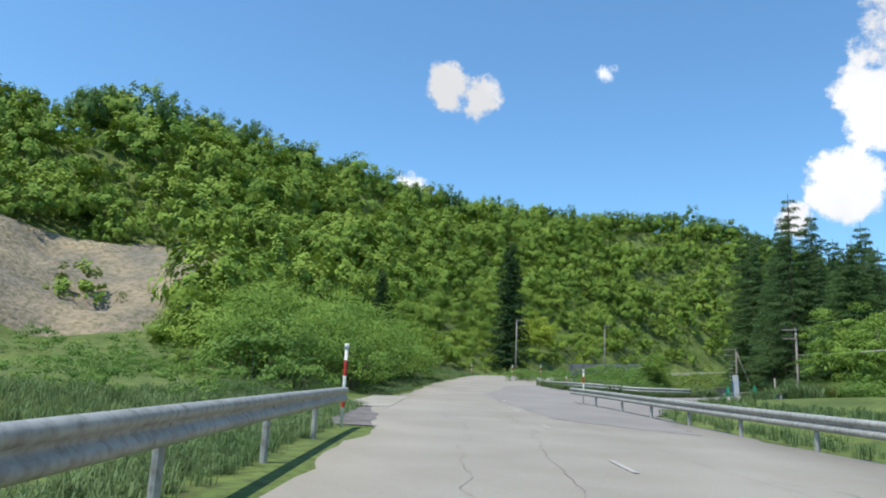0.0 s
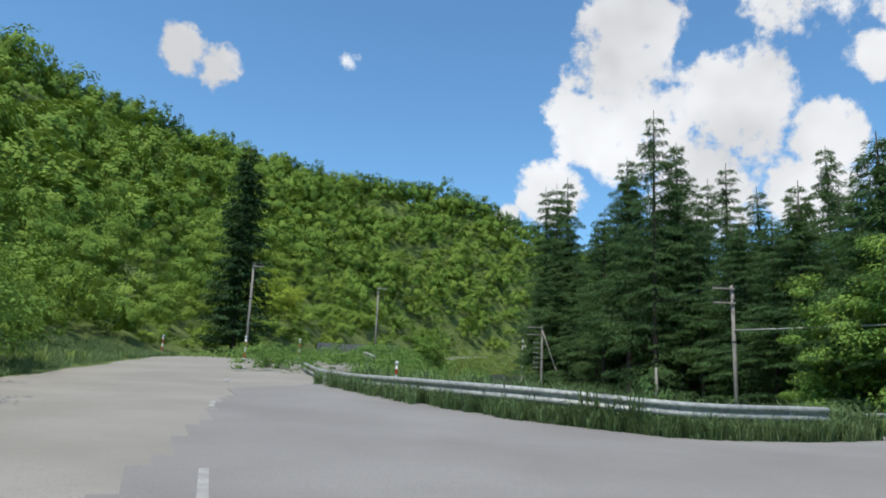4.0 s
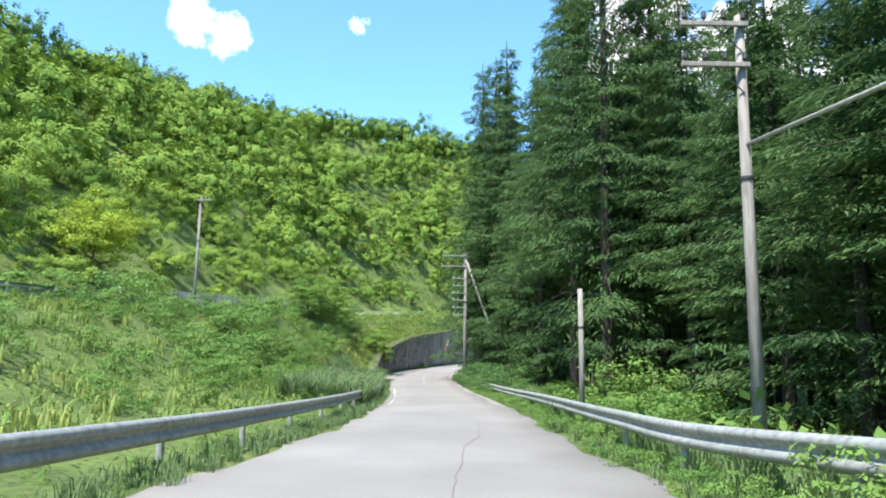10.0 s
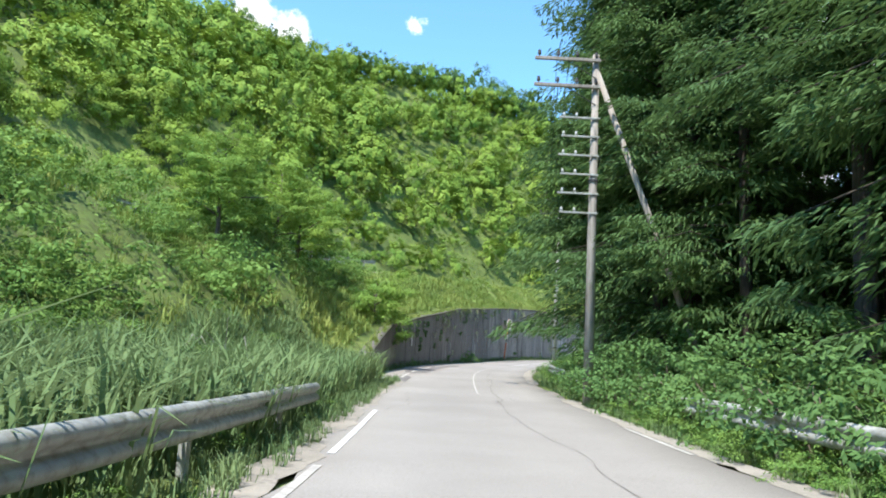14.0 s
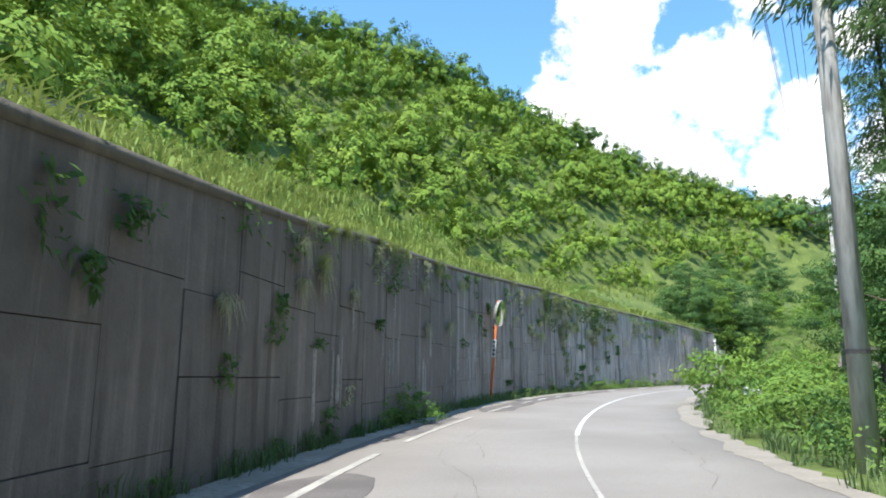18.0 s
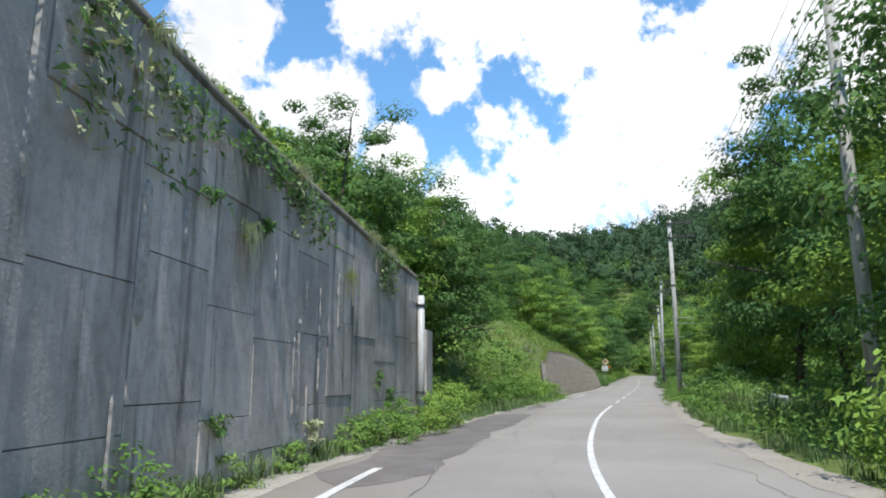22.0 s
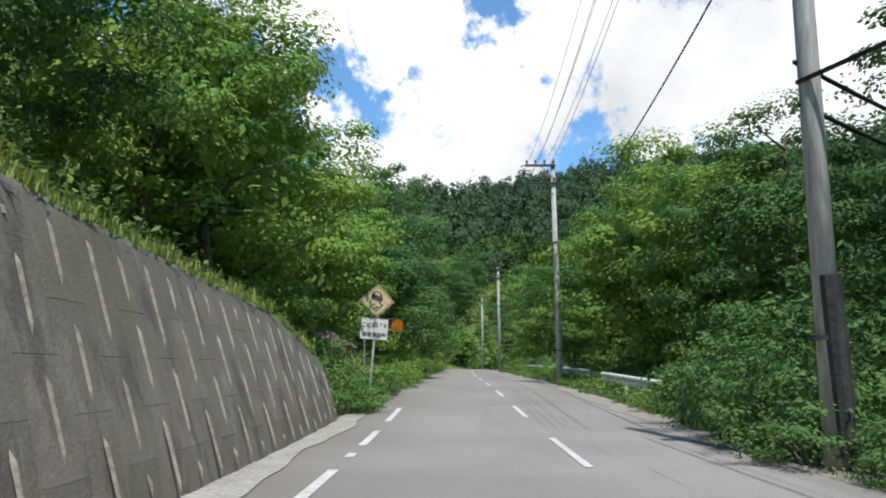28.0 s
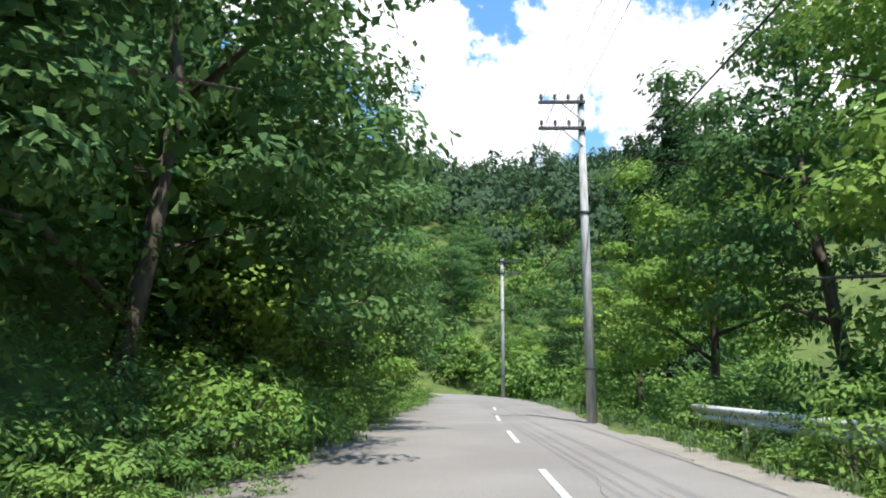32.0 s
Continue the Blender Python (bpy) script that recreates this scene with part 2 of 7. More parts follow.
dark_iron = speckled("dark_iron", (0.05, 0.05, 0.05), (0.08, 0.08, 0.08), (0.03, 0.03, 0.03), 3.0, 20.0, 0.6, 0.3)
porcelain = speckled("porcelain", (0.55, 0.55, 0.53), (0.45, 0.45, 0.43), (0.3, 0.3, 0.3), 5.0, 30.0, 0.3)
cable = speckled("black_cable", (0.02, 0.02, 0.02), (0.03, 0.03, 0.03), (0.015, 0.015, 0.015), 3.0, 20.0, 0.5)
cable_pale = speckled("pale_cable_cover", (0.5, 0.48, 0.42), (0.42, 0.4, 0.36), (0.3, 0.29, 0.26), 1.0, 10.0, 0.6)
orange_paint = speckled("orange_paint", (0.72, 0.16, 0.02), (0.62, 0.14, 0.03), (0.40, 0.12, 0.05), 2.0, 12.0, 0.45)
orange_cloth = speckled("orange_cloth", (0.62, 0.25, 0.03), (0.52, 0.21, 0.03), (0.40, 0.17, 0.03), 2.0, 12.0, 0.85)
green_plastic = speckled("green_plastic", (0.012, 0.33, 0.19), (0.02, 0.40, 0.24), (0.02, 0.25, 0.16), 2.0, 18.0, 0.4, bump=0.05)
blue_paint = speckled("blue_paint", (0.06, 0.20, 0.45), (0.08, 0.24, 0.50), (0.05, 0.13, 0.28), 2.0, 15.0, 0.5)
red_paint = speckled("red_paint", (0.55, 0.04, 0.03), (0.47, 0.05, 0.04), (0.3, 0.05, 0.04), 3.0, 20.0, 0.45)
sign_yellow = speckled("faded_yellow_sign", (0.60, 0.49, 0.24), (0.52, 0.42, 0.22), (0.35, 0.29, 0.17), 2.5, 14.0, 0.6)
sign_white = speckled("sign_white", (0.70, 0.70, 0.67), (0.62, 0.62, 0.59), (0.42, 0.41, 0.37), 2.5, 14.0, 0.6)
sign_ink = speckled("sign_ink", (0.03, 0.03, 0.03), (0.06, 0.06, 0.06), (0.1, 0.1, 0.09), 4.0, 20.0, 0.6)


def make_mirror(name):
    m = bpy.data.materials.new(name)
    m.use_nodes = True
    add, link = nodes_of(m.node_tree)
    p = add("ShaderNodeBsdfPrincipled", Roughness=0.03, Metallic=1.0)
    p.inputs["Base Color"].default_value = (0.86, 0.88, 0.88, 1)
    o = add("ShaderNodeOutputMaterial")
    link(p.outputs[0], o.inputs["Surface"])
    return m


mirror_glass = make_mirror("mirror")


def wall_concrete(name, a, b, streak, moss):
    """Old shuttered concrete: broad tones, runs of water down the face, moss in patches."""
    def build(add, link, p):
        v = coords(add, link)
        down = coords(add, link, (1.0, 1.0, 0.07))
        inf = add("ShaderNodeObjectInfo")
        n1 = span(add, link, noise_of(add, link, v, 0.5, 4.0), 0.32, 0.68)
        n2 = span(add, link, noise_of(add, link, down, 3.0, 5.0, 0.7), 0.52, 0.66)
        n5 = span(add, link, noise_of(add, link, v, 2.6, 6.0, 0.7), 0.36, 0.7)
        n6 = span(add, link, noise_of(add, link, coords(add, link, (1.0, 1.0, 0.35)), 0.9, 5.0, 0.7), 0.5, 0.7)
        n3 = span(add, link, noise_of(add, link, v, 0.33, 3.0), 0.6, 0.74)
        n4 = span(add, link, noise_of(add, link, down, 2.1, 5.0, 0.65), 0.53, 0.62)
        fine = noise_of(add, link, v, 24.0, 3.0)
        n7 = span(add, link, noise_of(add, link, v, 5.5, 6.0, 0.75), 0.48, 0.7)
        c = blend(add, link, math_node(add, link, "MULTIPLY", math_node(add, link, "ADD", n1, n5), 0.5), a, b)
        c = blend(add, link, math_node(add, link, "MULTIPLY", n6, 0.4), c, (0.12, 0.105, 0.085))
        c = blend(add, link, math_node(add, link, "MULTIPLY", inf.outputs["Random"], 0.32), c, (0.10, 0.097, 0.09))
        c = blend(add, link, math_node(add, link, "MULTIPLY", n2, 0.45), c, streak)
        c = blend(add, link, math_node(add, link, "MULTIPLY", n4, 0.66), c, (0.05, 0.047, 0.042))
        c = blend(add, link, math_node(add, link, "MULTIPLY", n7, 0.38), c, (0.12, 0.108, 0.09))
        c = blend(add, link, math_node(add, link, "MULTIPLY", n3, 0.55), c, moss)
        c = blend(add, link, math_node(add, link, "MULTIPLY", fine, 0.25), c, (0.2, 0.185, 0.16))
        link(c, p.inputs["Base Color"])
        relief(add, link, p, fine, 0.5, 0.02)
    return principled(name, build, 0.92)


# retaining wall in lit, half-shaded and shaded tones; the darkest also serves the worn gutter
concrete_wall = wall_concrete("retaining_concrete", (0.38, 0.345, 0.32), (0.60, 0.555, 0.52), (0.74, 0.69, 0.65), (0.085, 0.085, 0.045))
concrete_grey = wall_concrete("half_shaded_concrete", (0.24, 0.215, 0.20), (0.42, 0.38, 0.35), (0.62, 0.57, 0.53), (0.07, 0.07, 0.04))
concrete_black = wall_concrete("worn_and_shaded_concrete", (0.115, 0.106, 0.10), (0.22, 0.20, 0.186), (0.34, 0.31, 0.285), (0.05, 0.05, 0.03))
concrete_cap = wall_concrete("mossy_concrete", (0.10, 0.095, 0.075), (0.17, 0.16, 0.125), (0.22, 0.20, 0.16), (0.07, 0.085, 0.03))
concrete_brown = wall_concrete("slope_concrete", (0.125, 0.110, 0.082), (0.20, 0.175, 0.13), (0.29, 0.255, 0.19), (0.10, 0.10, 0.035))


# ---- small makers ----
def mesh_of(name, verts, faces, mats=(), smooth=False):
    """A mesh from an array of places and an array of equal-sized faces."""
    verts, faces = np.asarray(verts, np.float32), np.asarray(faces, np.int32)
    me = bpy.data.meshes.new(name)
    n, k = faces.shape
    me.vertices.add(len(verts))
    me.vertices.foreach_set("co", verts.ravel())
    me.loops.add(n * k)
    me.loops.foreach_set("vertex_index", faces.ravel())
    me.polygons.add(n)
    me.polygons.foreach_set("loop_start", np.arange(0, n * k, k, dtype=np.int32))
    if smooth:
        me.polygons.foreach_set("use_smooth", np.ones(n, dtype=bool))
    for m in mats:
        me.materials.append(m)
    me.update(calc_edges=True)
    me.validate()
    return me


def bm_mesh(name, bm, mat, smooth=False):
    me = bpy.data.meshes.new(name)
    bmesh.ops.recalc_face_normals(bm, faces=bm.faces)
    bm.to_mesh(me)
    bm.free()
    me.materials.append(mat)
    if smooth:
        me.shade_smooth()
    return me


def part(name, bm, material, parent, label="", smooth=False):
    """Links a bmesh, or a mesh, as one object under a thing or under a part."""
    me = bm if isinstance(bm, bpy.types.Mesh) else bm_mesh(name, bm, material, smooth)
    ob = new(name, me)
    ob.parent = parent
    return tagged(ob, label)


def thing(name, m, label, category, group="", kind=""):
    ob = new(name)
    ob.empty_display_size = 0.3
    ob.matrix_world = m
    return tagged(ob, label, category, group, kind)


def box(bm, x0, y0, z0, x1, y1, z1, bevel=0.0):
    r = bmesh.ops.create_cube(bm, size=1.0)
    for v in r["verts"]:
        v.co = Vector(((x0 + x1) / 2 + v.co.x * (x1 - x0), (y0 + y1) / 2 + v.co.y * (y1 - y0), (z0 + z1) / 2 + v.co.z * (z1 - z0)))
    if bevel:
        es = {e for v in r["verts"] for e in v.link_edges}
        bmesh.ops.bevel(bm, geom=list(es), offset=bevel, segments=1, affect="EDGES")
    return bm


def tube(bm, pts, radii, sides=8):
    """A tapered, bent tube along pts."""
    pts = [Vector(p) for p in pts]
    rings = []
    for i, p in enumerate(pts):
        d = (pts[min(i + 1, len(pts) - 1)] - pts[max(i - 1, 0)]).normalized()
        a = d.orthogonal().normalized() if abs(d.z) < 0.95 else Vector((1, 0, 0))
        a = (a - d * a.dot(d)).normalized()
        b = d.cross(a)
        rings.append([bm.verts.new(p + (a * math.cos(u) + b * math.sin(u)) * radii[i]) for u in (2 * math.pi * k / sides for k in range(sides))])
    for r0, r1 in zip(rings, rings[1:]):
        for k in range(sides):
            bm.faces.new((r0[k], r0[(k + 1) % sides], r1[(k + 1) % sides], r1[k]))
    bm.faces.new(rings[0][::-1])
    bm.faces.new(rings[-1])
    return bm


# ---- the plan ----
def smooth_line(points, step):
    """A Catmull-Rom line through points, with a place every step metres."""
    p = np.array(points, float)
    p = np.vstack([2 * p[0] - p[1], p, 2 * p[-1] - p[-2]])
    fine = []
    for a, b, c, d in zip(p, p[1:], p[2:], p[3:]):
        for u in np.linspace(0, 1, 24, endpoint=False):
            fine.append(0.5 * (2 * b + (c - a) * u + (2 * a - 5 * b + 4 * c - d) * u**2 + (3 * b - a - 3 * c + d) * u**3))
    fine.append(p[-2])
    fine = np.array(fine)
    s = np.concatenate([[0], np.cumsum(np.linalg.norm(np.diff(fine[:, :2], axis=0), axis=1))])
    at = np.arange(0, s[-1], step)
    return np.stack([np.interp(at, s, fine[:, i]) for i in range(3)], 1)


class Line:
    """A road's middle line: place, heading and its right-hand side along its length."""
    def __init__(self, points, step=1.0):
        self.p, self.step = smooth_line(points, step), step
        t = np.gradient(self.p[:, :2], axis=0)
        t /= np.linalg.norm(t, axis=1)[:, None]
        self.t, self.right = t, np.stack([t[:, 1], -t[:, 0]], 1)
        self.length = (len(self.p) - 1) * step

    def at(self, s, side=0.0, up=0.0):
        i = min(max(s / self.step, 0), len(self.p) - 1.001)
        k, f = int(i), i - int(i)
        p = self.p[k] * (1 - f) + self.p[k + 1] * f
        r = self.right[k] * (1 - f) + self.right[k + 1] * f
        return Vector((p[0] + r[0] * side, p[1] + r[1] * side, p[2] + up))

    def yaw(self, s):
        k = int(min(max(s / self.step, 0), len(self.p) - 1))
        return math.degrees(math.atan2(-self.t[k][0], self.t[k][1]))

    def near(self, x, y):
        """Distance along and to the right of the line, and its height, for arrays of places."""
        x, y = np.asarray(x, float), np.asarray(y, float)
        best, side, along, z = (np.zeros(x.size) for _ in range(4))
        fx, fy, last = x.ravel(), y.ravel(), len(self.p) - 1
        for a in range(0, x.size, 4000):
            w = slice(a, a + 4000)
            k = np.argmin((fx[w, None] - self.p[:, 0]) ** 2 + (fy[w, None] - self.p[:, 1]) ** 2, 1)
            dx, dy = fx[w] - self.p[k, 0], fy[w] - self.p[k, 1]
            f = dx * self.t[k, 0] + dy * self.t[k, 1]
            best[w], side[w], along[w] = np.hypot(dx, dy), dx * self.right[k, 0] + dy * self.right[k, 1], k * self.step + f
            rise = (self.p[np.minimum(k + 1, last), 2] - self.p[np.maximum(k - 1, 0), 2]) / (2 * self.step)
            z[w] = self.p[k, 2] + rise * np.clip(f, -1, 1)
        return best.reshape(x.shape), side.reshape(x.shape), along.reshape(x.shape), z.reshape(x.shape)

    def s_of(self, x, y):
        return float(self.near(np.array([x]), np.array([y]))[2][0])


LANE = Line([(8.5, 44.3, 2.10), (13.0, 47.6, 2.55), (18.7, 51.0, 2.70), (21.6, 54.5, 2.70), (23.6, 58.6, 2.70), (26.1, 64.8, 2.60), (31.0, 77.3, 2.25), (36.5, 91.3, 2.05), (41.9, 107.3, 1.95), (47.6, 126.6, 2.30), (53.3, 142.4, 2.90), (61.5, 157.2, 3.40), (72.2, 169.8, 4.10), (85.6, 180.0, 4.70), (100.8, 187.4, 5.30), (119.1, 194.3, 6.10), (145.1, 203.9, 7.10), (163.6, 210.8, 7.90), (181.5, 217.6, 9.10), (198.4, 224.1, 10.10), (219.0, 231.6, 11.20), (240.0, 239.0, 12.30), (262.0, 250.0, 13.40), (284.0, 266.0, 14.50)])
MAIN = Line([(2.9, -110, -5.0), (2.9, -50, -2.2), (2.9, 0, 0.0), (3.2, 25, 1.1), (4.0, 45, 2.2), (6.0, 65, 3.6), (9.8, 84, 5.2), (15.5, 103, 6.3),
             (23, 123, 7.3), (33, 145, 9.1), (43, 164, 10.6), (54.5, 178.5, 12.1), (73, 202, 14.3), (100, 224, 17.0), (140, 243, 21.0), (190, 258, 25.0)])
S = {k: LANE.s_of(*v) for k, v in dict(loop=(23.6, 58.6), wing=(45.3, 118.0), wall=(47.5, 125.0), wall_end=(95.9, 183.7), slope=(121.0, 195.0), slope_end=(164.5, 211.0)).items()}

WALL_S, WALL_UP = [99, 106.6, 112, 122, 126, 133, 141, 146, 155, 161, 168, 173.6], [0.7, 2.35, 2.75, 3.75, 4.25, 4.65, 5.05, 5.2, 4.95, 4.75, 4.4, 3.95]
WALL_AT, WALL_OFF = [95, 110, 127, 143, 160, 175], [-4.6, -4.4, -4.45, -4.8, -4.5, -4.4]
SLOPE_S, SLOPE_UP = [201, 204.5, 209, 222, 232, 238, 245, 248.5], [0.3, 2.3, 3.2, 3.35, 3.15, 2.6, 2.15, 1.2]
SLOPE_FOOT, SLOPE_LEAN = -4.2, 0.36


def wall_top(s):
    return np.interp(s, WALL_S, WALL_UP)


def wall_side(s):
    return float(np.interp(s, WALL_AT, WALL_OFF))


def slope_top(s):
    return np.interp(s, SLOPE_S, SLOPE_UP)


@functools.lru_cache(maxsize=None)
def bank_back(s):
    p = LANE.at(s, -8.6)
    return ground1(p.x, p.y) - p.z + 0.05


def bank_level(s, d):
    """Height over the road of the soil behind the wall or the revetment."""
    far = bank_back(round(s))
    t = float(wall_top(s))
    if s > 190:
        t = float(slope_top(s))
        return float(np.interp(-d, [4.6 + 0.36 * t, 6.6, 8.4], [t + 0.05, t + 0.72, far]))
    return float(np.interp(-d, [0.45 - wall_side(s), 6.5, 8.6], [t + 0.02, t + 0.5, far]))


def ease(a, b, v):
    u = np.clip((v - a) / (b - a), 0.0, 1.0)
    return u * u * (3 - 2 * u)


# coarse lie of the land: a stretched sheet held by roads, slopes, ridges and the valley
CELL, X0, Y0, NX, NY = 5.0, -200.0, -160.0, 164, 128


def lie_of_land():
    held, z = np.zeros((NX, NY), bool), np.full((NX, NY), 20.0)

    def hold(points, step=2.0):
        pts = np.array(points, float)
        for a, b in zip(pts, pts[1:]):
            for u in np.linspace(0, 1, max(2, int(np.linalg.norm(b - a) / step))):
                q = a * (1 - u) + b * u
                i, j = int(round((q[0] - X0) / CELL)), int(round((q[1] - Y0) / CELL))
                if 0 <= i < NX and 0 <= j < NY:
                    held[i, j], z[i, j] = True, q[2]
    hold([(-190, -80, 30), (-120, -60, 25), (-100, 30, 28), (-72, 108, 40), (-57, 123, 48), (-32, 158, 51), (6, 212, 56), (46, 267, 69), (95, 285, 76), (131, 297, 74), (155, 290, 62),
          (177, 291, 56), (207, 271, 44), (260, 290, 47), (330, 320, 60), (420, 356, 80), (512, 371, 92)])
    hold([(512, 371, 92), (530, 330, 116), (546, 265, 127), (545, 190, 124), (520, 110, 112), (420, 60, 86), (270, 20, 60), (150, -10, 40), (80, -25, 24), (40, -60, 14), (30, -140, 8)])
    hold([(-190, 60, 30), (-150, 180, 40), (-40, 300, 55), (80, 360, 78), (220, 380, 66), (600, 420, 90)])
    for s in range(0, int(LANE.length), 3):
        if 95 < s < 176:
            hold([LANE.at(s, -8.0, wall_top(s) + 0.7), LANE.at(s, -9.5, wall_top(s) + 1.1)])
        elif 200 < s < 249:
            hold([LANE.at(s, -8.0, slope_top(s) + 1.4), LANE.at(s, -9.5, slope_top(s) + 2.4)])
        elif s >= 176:
            hold([LANE.at(s, -7.5, 2.2), LANE.at(s, -9.5, 3.8)])
        elif s > 30:
            hold([LANE.at(s, -7.0, 0.2), LANE.at(s, -9.0, 0.5)] + ([LANE.at(s, -12.0, 1.1)] if s > 60 else []))
        if s > 20:
            hold([LANE.at(s, 6.0, -0.3), LANE.at(s, 12.0, -1.2), LANE.at(s, 30.0, -1.0)])
    hold([(-9, -60, -2.2), (-30, -60, 0.5), (-31, 0, 2.0), (-29, 28, 3.0), (-17, 42, 3.6)])
    hold([(-20, -30, -0.5), (-20, 30, 2.2)])
    hold([(-30, 52, 3.5), (-36, 72, 7), (-44, 88, 16), (-52, 104, 27)])
    for s in range(0, int(MAIN.length), 3):
        hold([MAIN.at(s, -8.5, 0.4), MAIN.at(s, 8.0, -0.3)])
        hold([MAIN.at(s, -5.0), MAIN.at(s, 5.0)])
    hold([LANE.at(s) for s in range(0, int(LANE.length), 3)])
    for n, cells in ((16, 600), (8, 600), (4, 400), (2, 400), (1, 700)):
        # from a coarse sheet to the fine one
        sub = slice(None, None, n)
        if n > 1:
            h, v, c = np.zeros((NX // n + 1, NY // n + 1)), np.zeros((NX // n + 1, NY // n + 1)), np.zeros((NX // n + 1, NY // n + 1))
            I, J = np.nonzero(held)
            np.add.at(v, (I // n, J // n), z[I, J])
            np.add.at(c, (I // n, J // n), 1)
            fix, val = c > 0, v / np.maximum(c, 1)
            g = h + 20 if n == 16 else np.kron(g, np.ones((2, 2)))[:h.shape[0], :h.shape[1]] if min(g.shape[0] * 2 - h.shape[0], g.shape[1] * 2 - h.shape[1]) >= 0 else np.pad(np.kron(g, np.ones((2, 2))), ((0, 2), (0, 2)), mode="edge")[:h.shape[0], :h.shape[1]]
        else:
            fix, val = held, z
            g = np.pad(np.kron(g, np.ones((2, 2))), ((0, 2), (0, 2)), mode="edge")[:NX, :NY]
        for _ in range(cells):
            g = np.where(fix, val, g)
            p = np.pad(g, 1, mode="edge")
            g = (p[:-2, 1:-1] + p[2:, 1:-1] + p[1:-1, :-2] + p[1:-1, 2:]) / 4
        g = np.where(fix, val, g)
    return g


LAND = lie_of_land()


def coarse(x, y):
    i, j = np.clip((x - X0) / CELL, 0, NX - 1.001), np.clip((y - Y0) / CELL, 0, NY - 1.001)
    a, b = i.astype(int), j.astype(int)
    u, v = i - a, j - b
    return LAND[a, b] * (1 - u) * (1 - v) + LAND[a + 1, b] * u * (1 - v) + LAND[a, b + 1] * (1 - u) * v + LAND[a + 1, b + 1] * u * v


def road_level(x, y):
    """The level of the paved surface, shared by both roads where they meet."""
    dm, _, _, zm = MAIN.near(x, y)
    dl, _, sl, zl = LANE.near(x, y)
    wm, wl = 1 / (np.maximum(dm - 3.5, 0) ** 2 + 0.4), 1 / (np.maximum(dl - 2.0, 0) ** 2 + 0.4) * ease(2, 16, sl)
    own = np.maximum(ease(34, 50, sl) * ease(9.0, 6.0, dl), 0)
    z = (zm * wm + zl * wl) / (wm + wl)
    outer_bank = 0.42 * np.exp(-((x - 22.5) / 4.0) ** 2 - ((y - 48.0) / 3.5) ** 2)
    return z * (1 - own) + zl * own + outer_bank


APRON = [(7.0, 20), (8.9, 30), (12.5, 38), (17.5, 43.2), (23.2, 47.4), (26.4, 51.5), (27.6, 57.5), (26.5, 61.5), (21.3, 62.0), (19.6, 56.0), (18.2, 53.6), (15.4, 53.0),
         (12.6, 54.4), (10.6, 58.5), (9.6, 66.0), (6.0, 62), (3.0, 45), (4.0, 25)]
# level shoulder that carries the guard rail round the mouth of the lane
SHOULDER = [(12.0, 36.0), (18.5, 40.0), (25.0, 44.5), (29.5, 48.5), (31.2, 52.5), (31.2, 58.0), (32.5, 66.0), (26.0, 66.0), (25.0, 50.0), (17.0, 42.5)]


def inside(poly, x, y):
    r = np.zeros(np.shape(x), bool)
    for (xa, ya), (xb, yb) in zip(poly, poly[1:] + poly[:1]):
        r ^= ((ya > y) != (yb > y)) & (x < (xb - xa) * (y - ya) / (yb - ya + 1e-12) + xa)
    return r


def ground(x, y):
    """Height of the soil for arrays of places."""
    x, y = np.asarray(x, float), np.asarray(y, float)
    dm, sm, am, zm = MAIN.near(x, y)
    dl, sl, al, zl = LANE.near(x, y)
    far = coarse(x, y)
    far = far + 0.25 * np.sin(x * 0.31 + 1.3 * np.sin(y * 0.17)) * np.cos(y * 0.27) * ease(5, 12, np.minimum(dm, dl))
    level = road_level(x, y)
    left_lane = np.where((al > 95) & (al < 176), 2.0 - np.interp(al, WALL_AT, WALL_OFF), np.where((al > 199) & (al < 250), 6.6, 4.4))
    reach = np.where(sl < 0, left_lane, 3.2)
    lane_out = np.where(al > 14, dl - reach, 99.0)
    out = np.minimum(dm - 6.0, lane_out)
    out = np.where(inside(APRON, x, y), -1.0, np.where(inside(SHOULDER, x, y), np.minimum(out, 0.6), out))
    soft = np.where(((al > 95) & (al < 176) | (al > 199) & (al < 250)) & (sl < 0) & (dl < dm), 1.7, 4.5)
    u = ease(0.0, 1.0, out / soft)
    return (level - 0.045) * (1 - u) + far * u


def ground1(x, y):
    return float(ground(np.array([x]), np.array([y]))[0])


def axis(a, b, c, d, fine, wide):
    return np.concatenate([np.arange(a, b, wide), np.arange(b, c, fine), np.arange(c, d, wide)])


def build_ground():
    xs, ys = axis(-1100, -44, 240, 1100, 1.75, 12.0), axis(-900, -20, 252, 1100, 1.75, 12.0)
    gx, gy = np.meshgrid(xs, ys, indexing="ij")
    z = ground(gx.ravel(), gy.ravel())
    n, m = len(xs), len(ys)
    k = np.arange(n * m).reshape(n, m)
    faces = np.stack([k[:-1, :-1], k[1:, :-1], k[1:, 1:], k[:-1, 1:]], -1).reshape(-1, 4)
    ob = new("ground", mesh_of("ground", np.stack([gx.ravel(), gy.ravel(), z], 1), faces, [soil], True))
    tagged(ob, "grassy and wooded valley ground rising into steep hills", "ground", kind="structure")


build_ground()


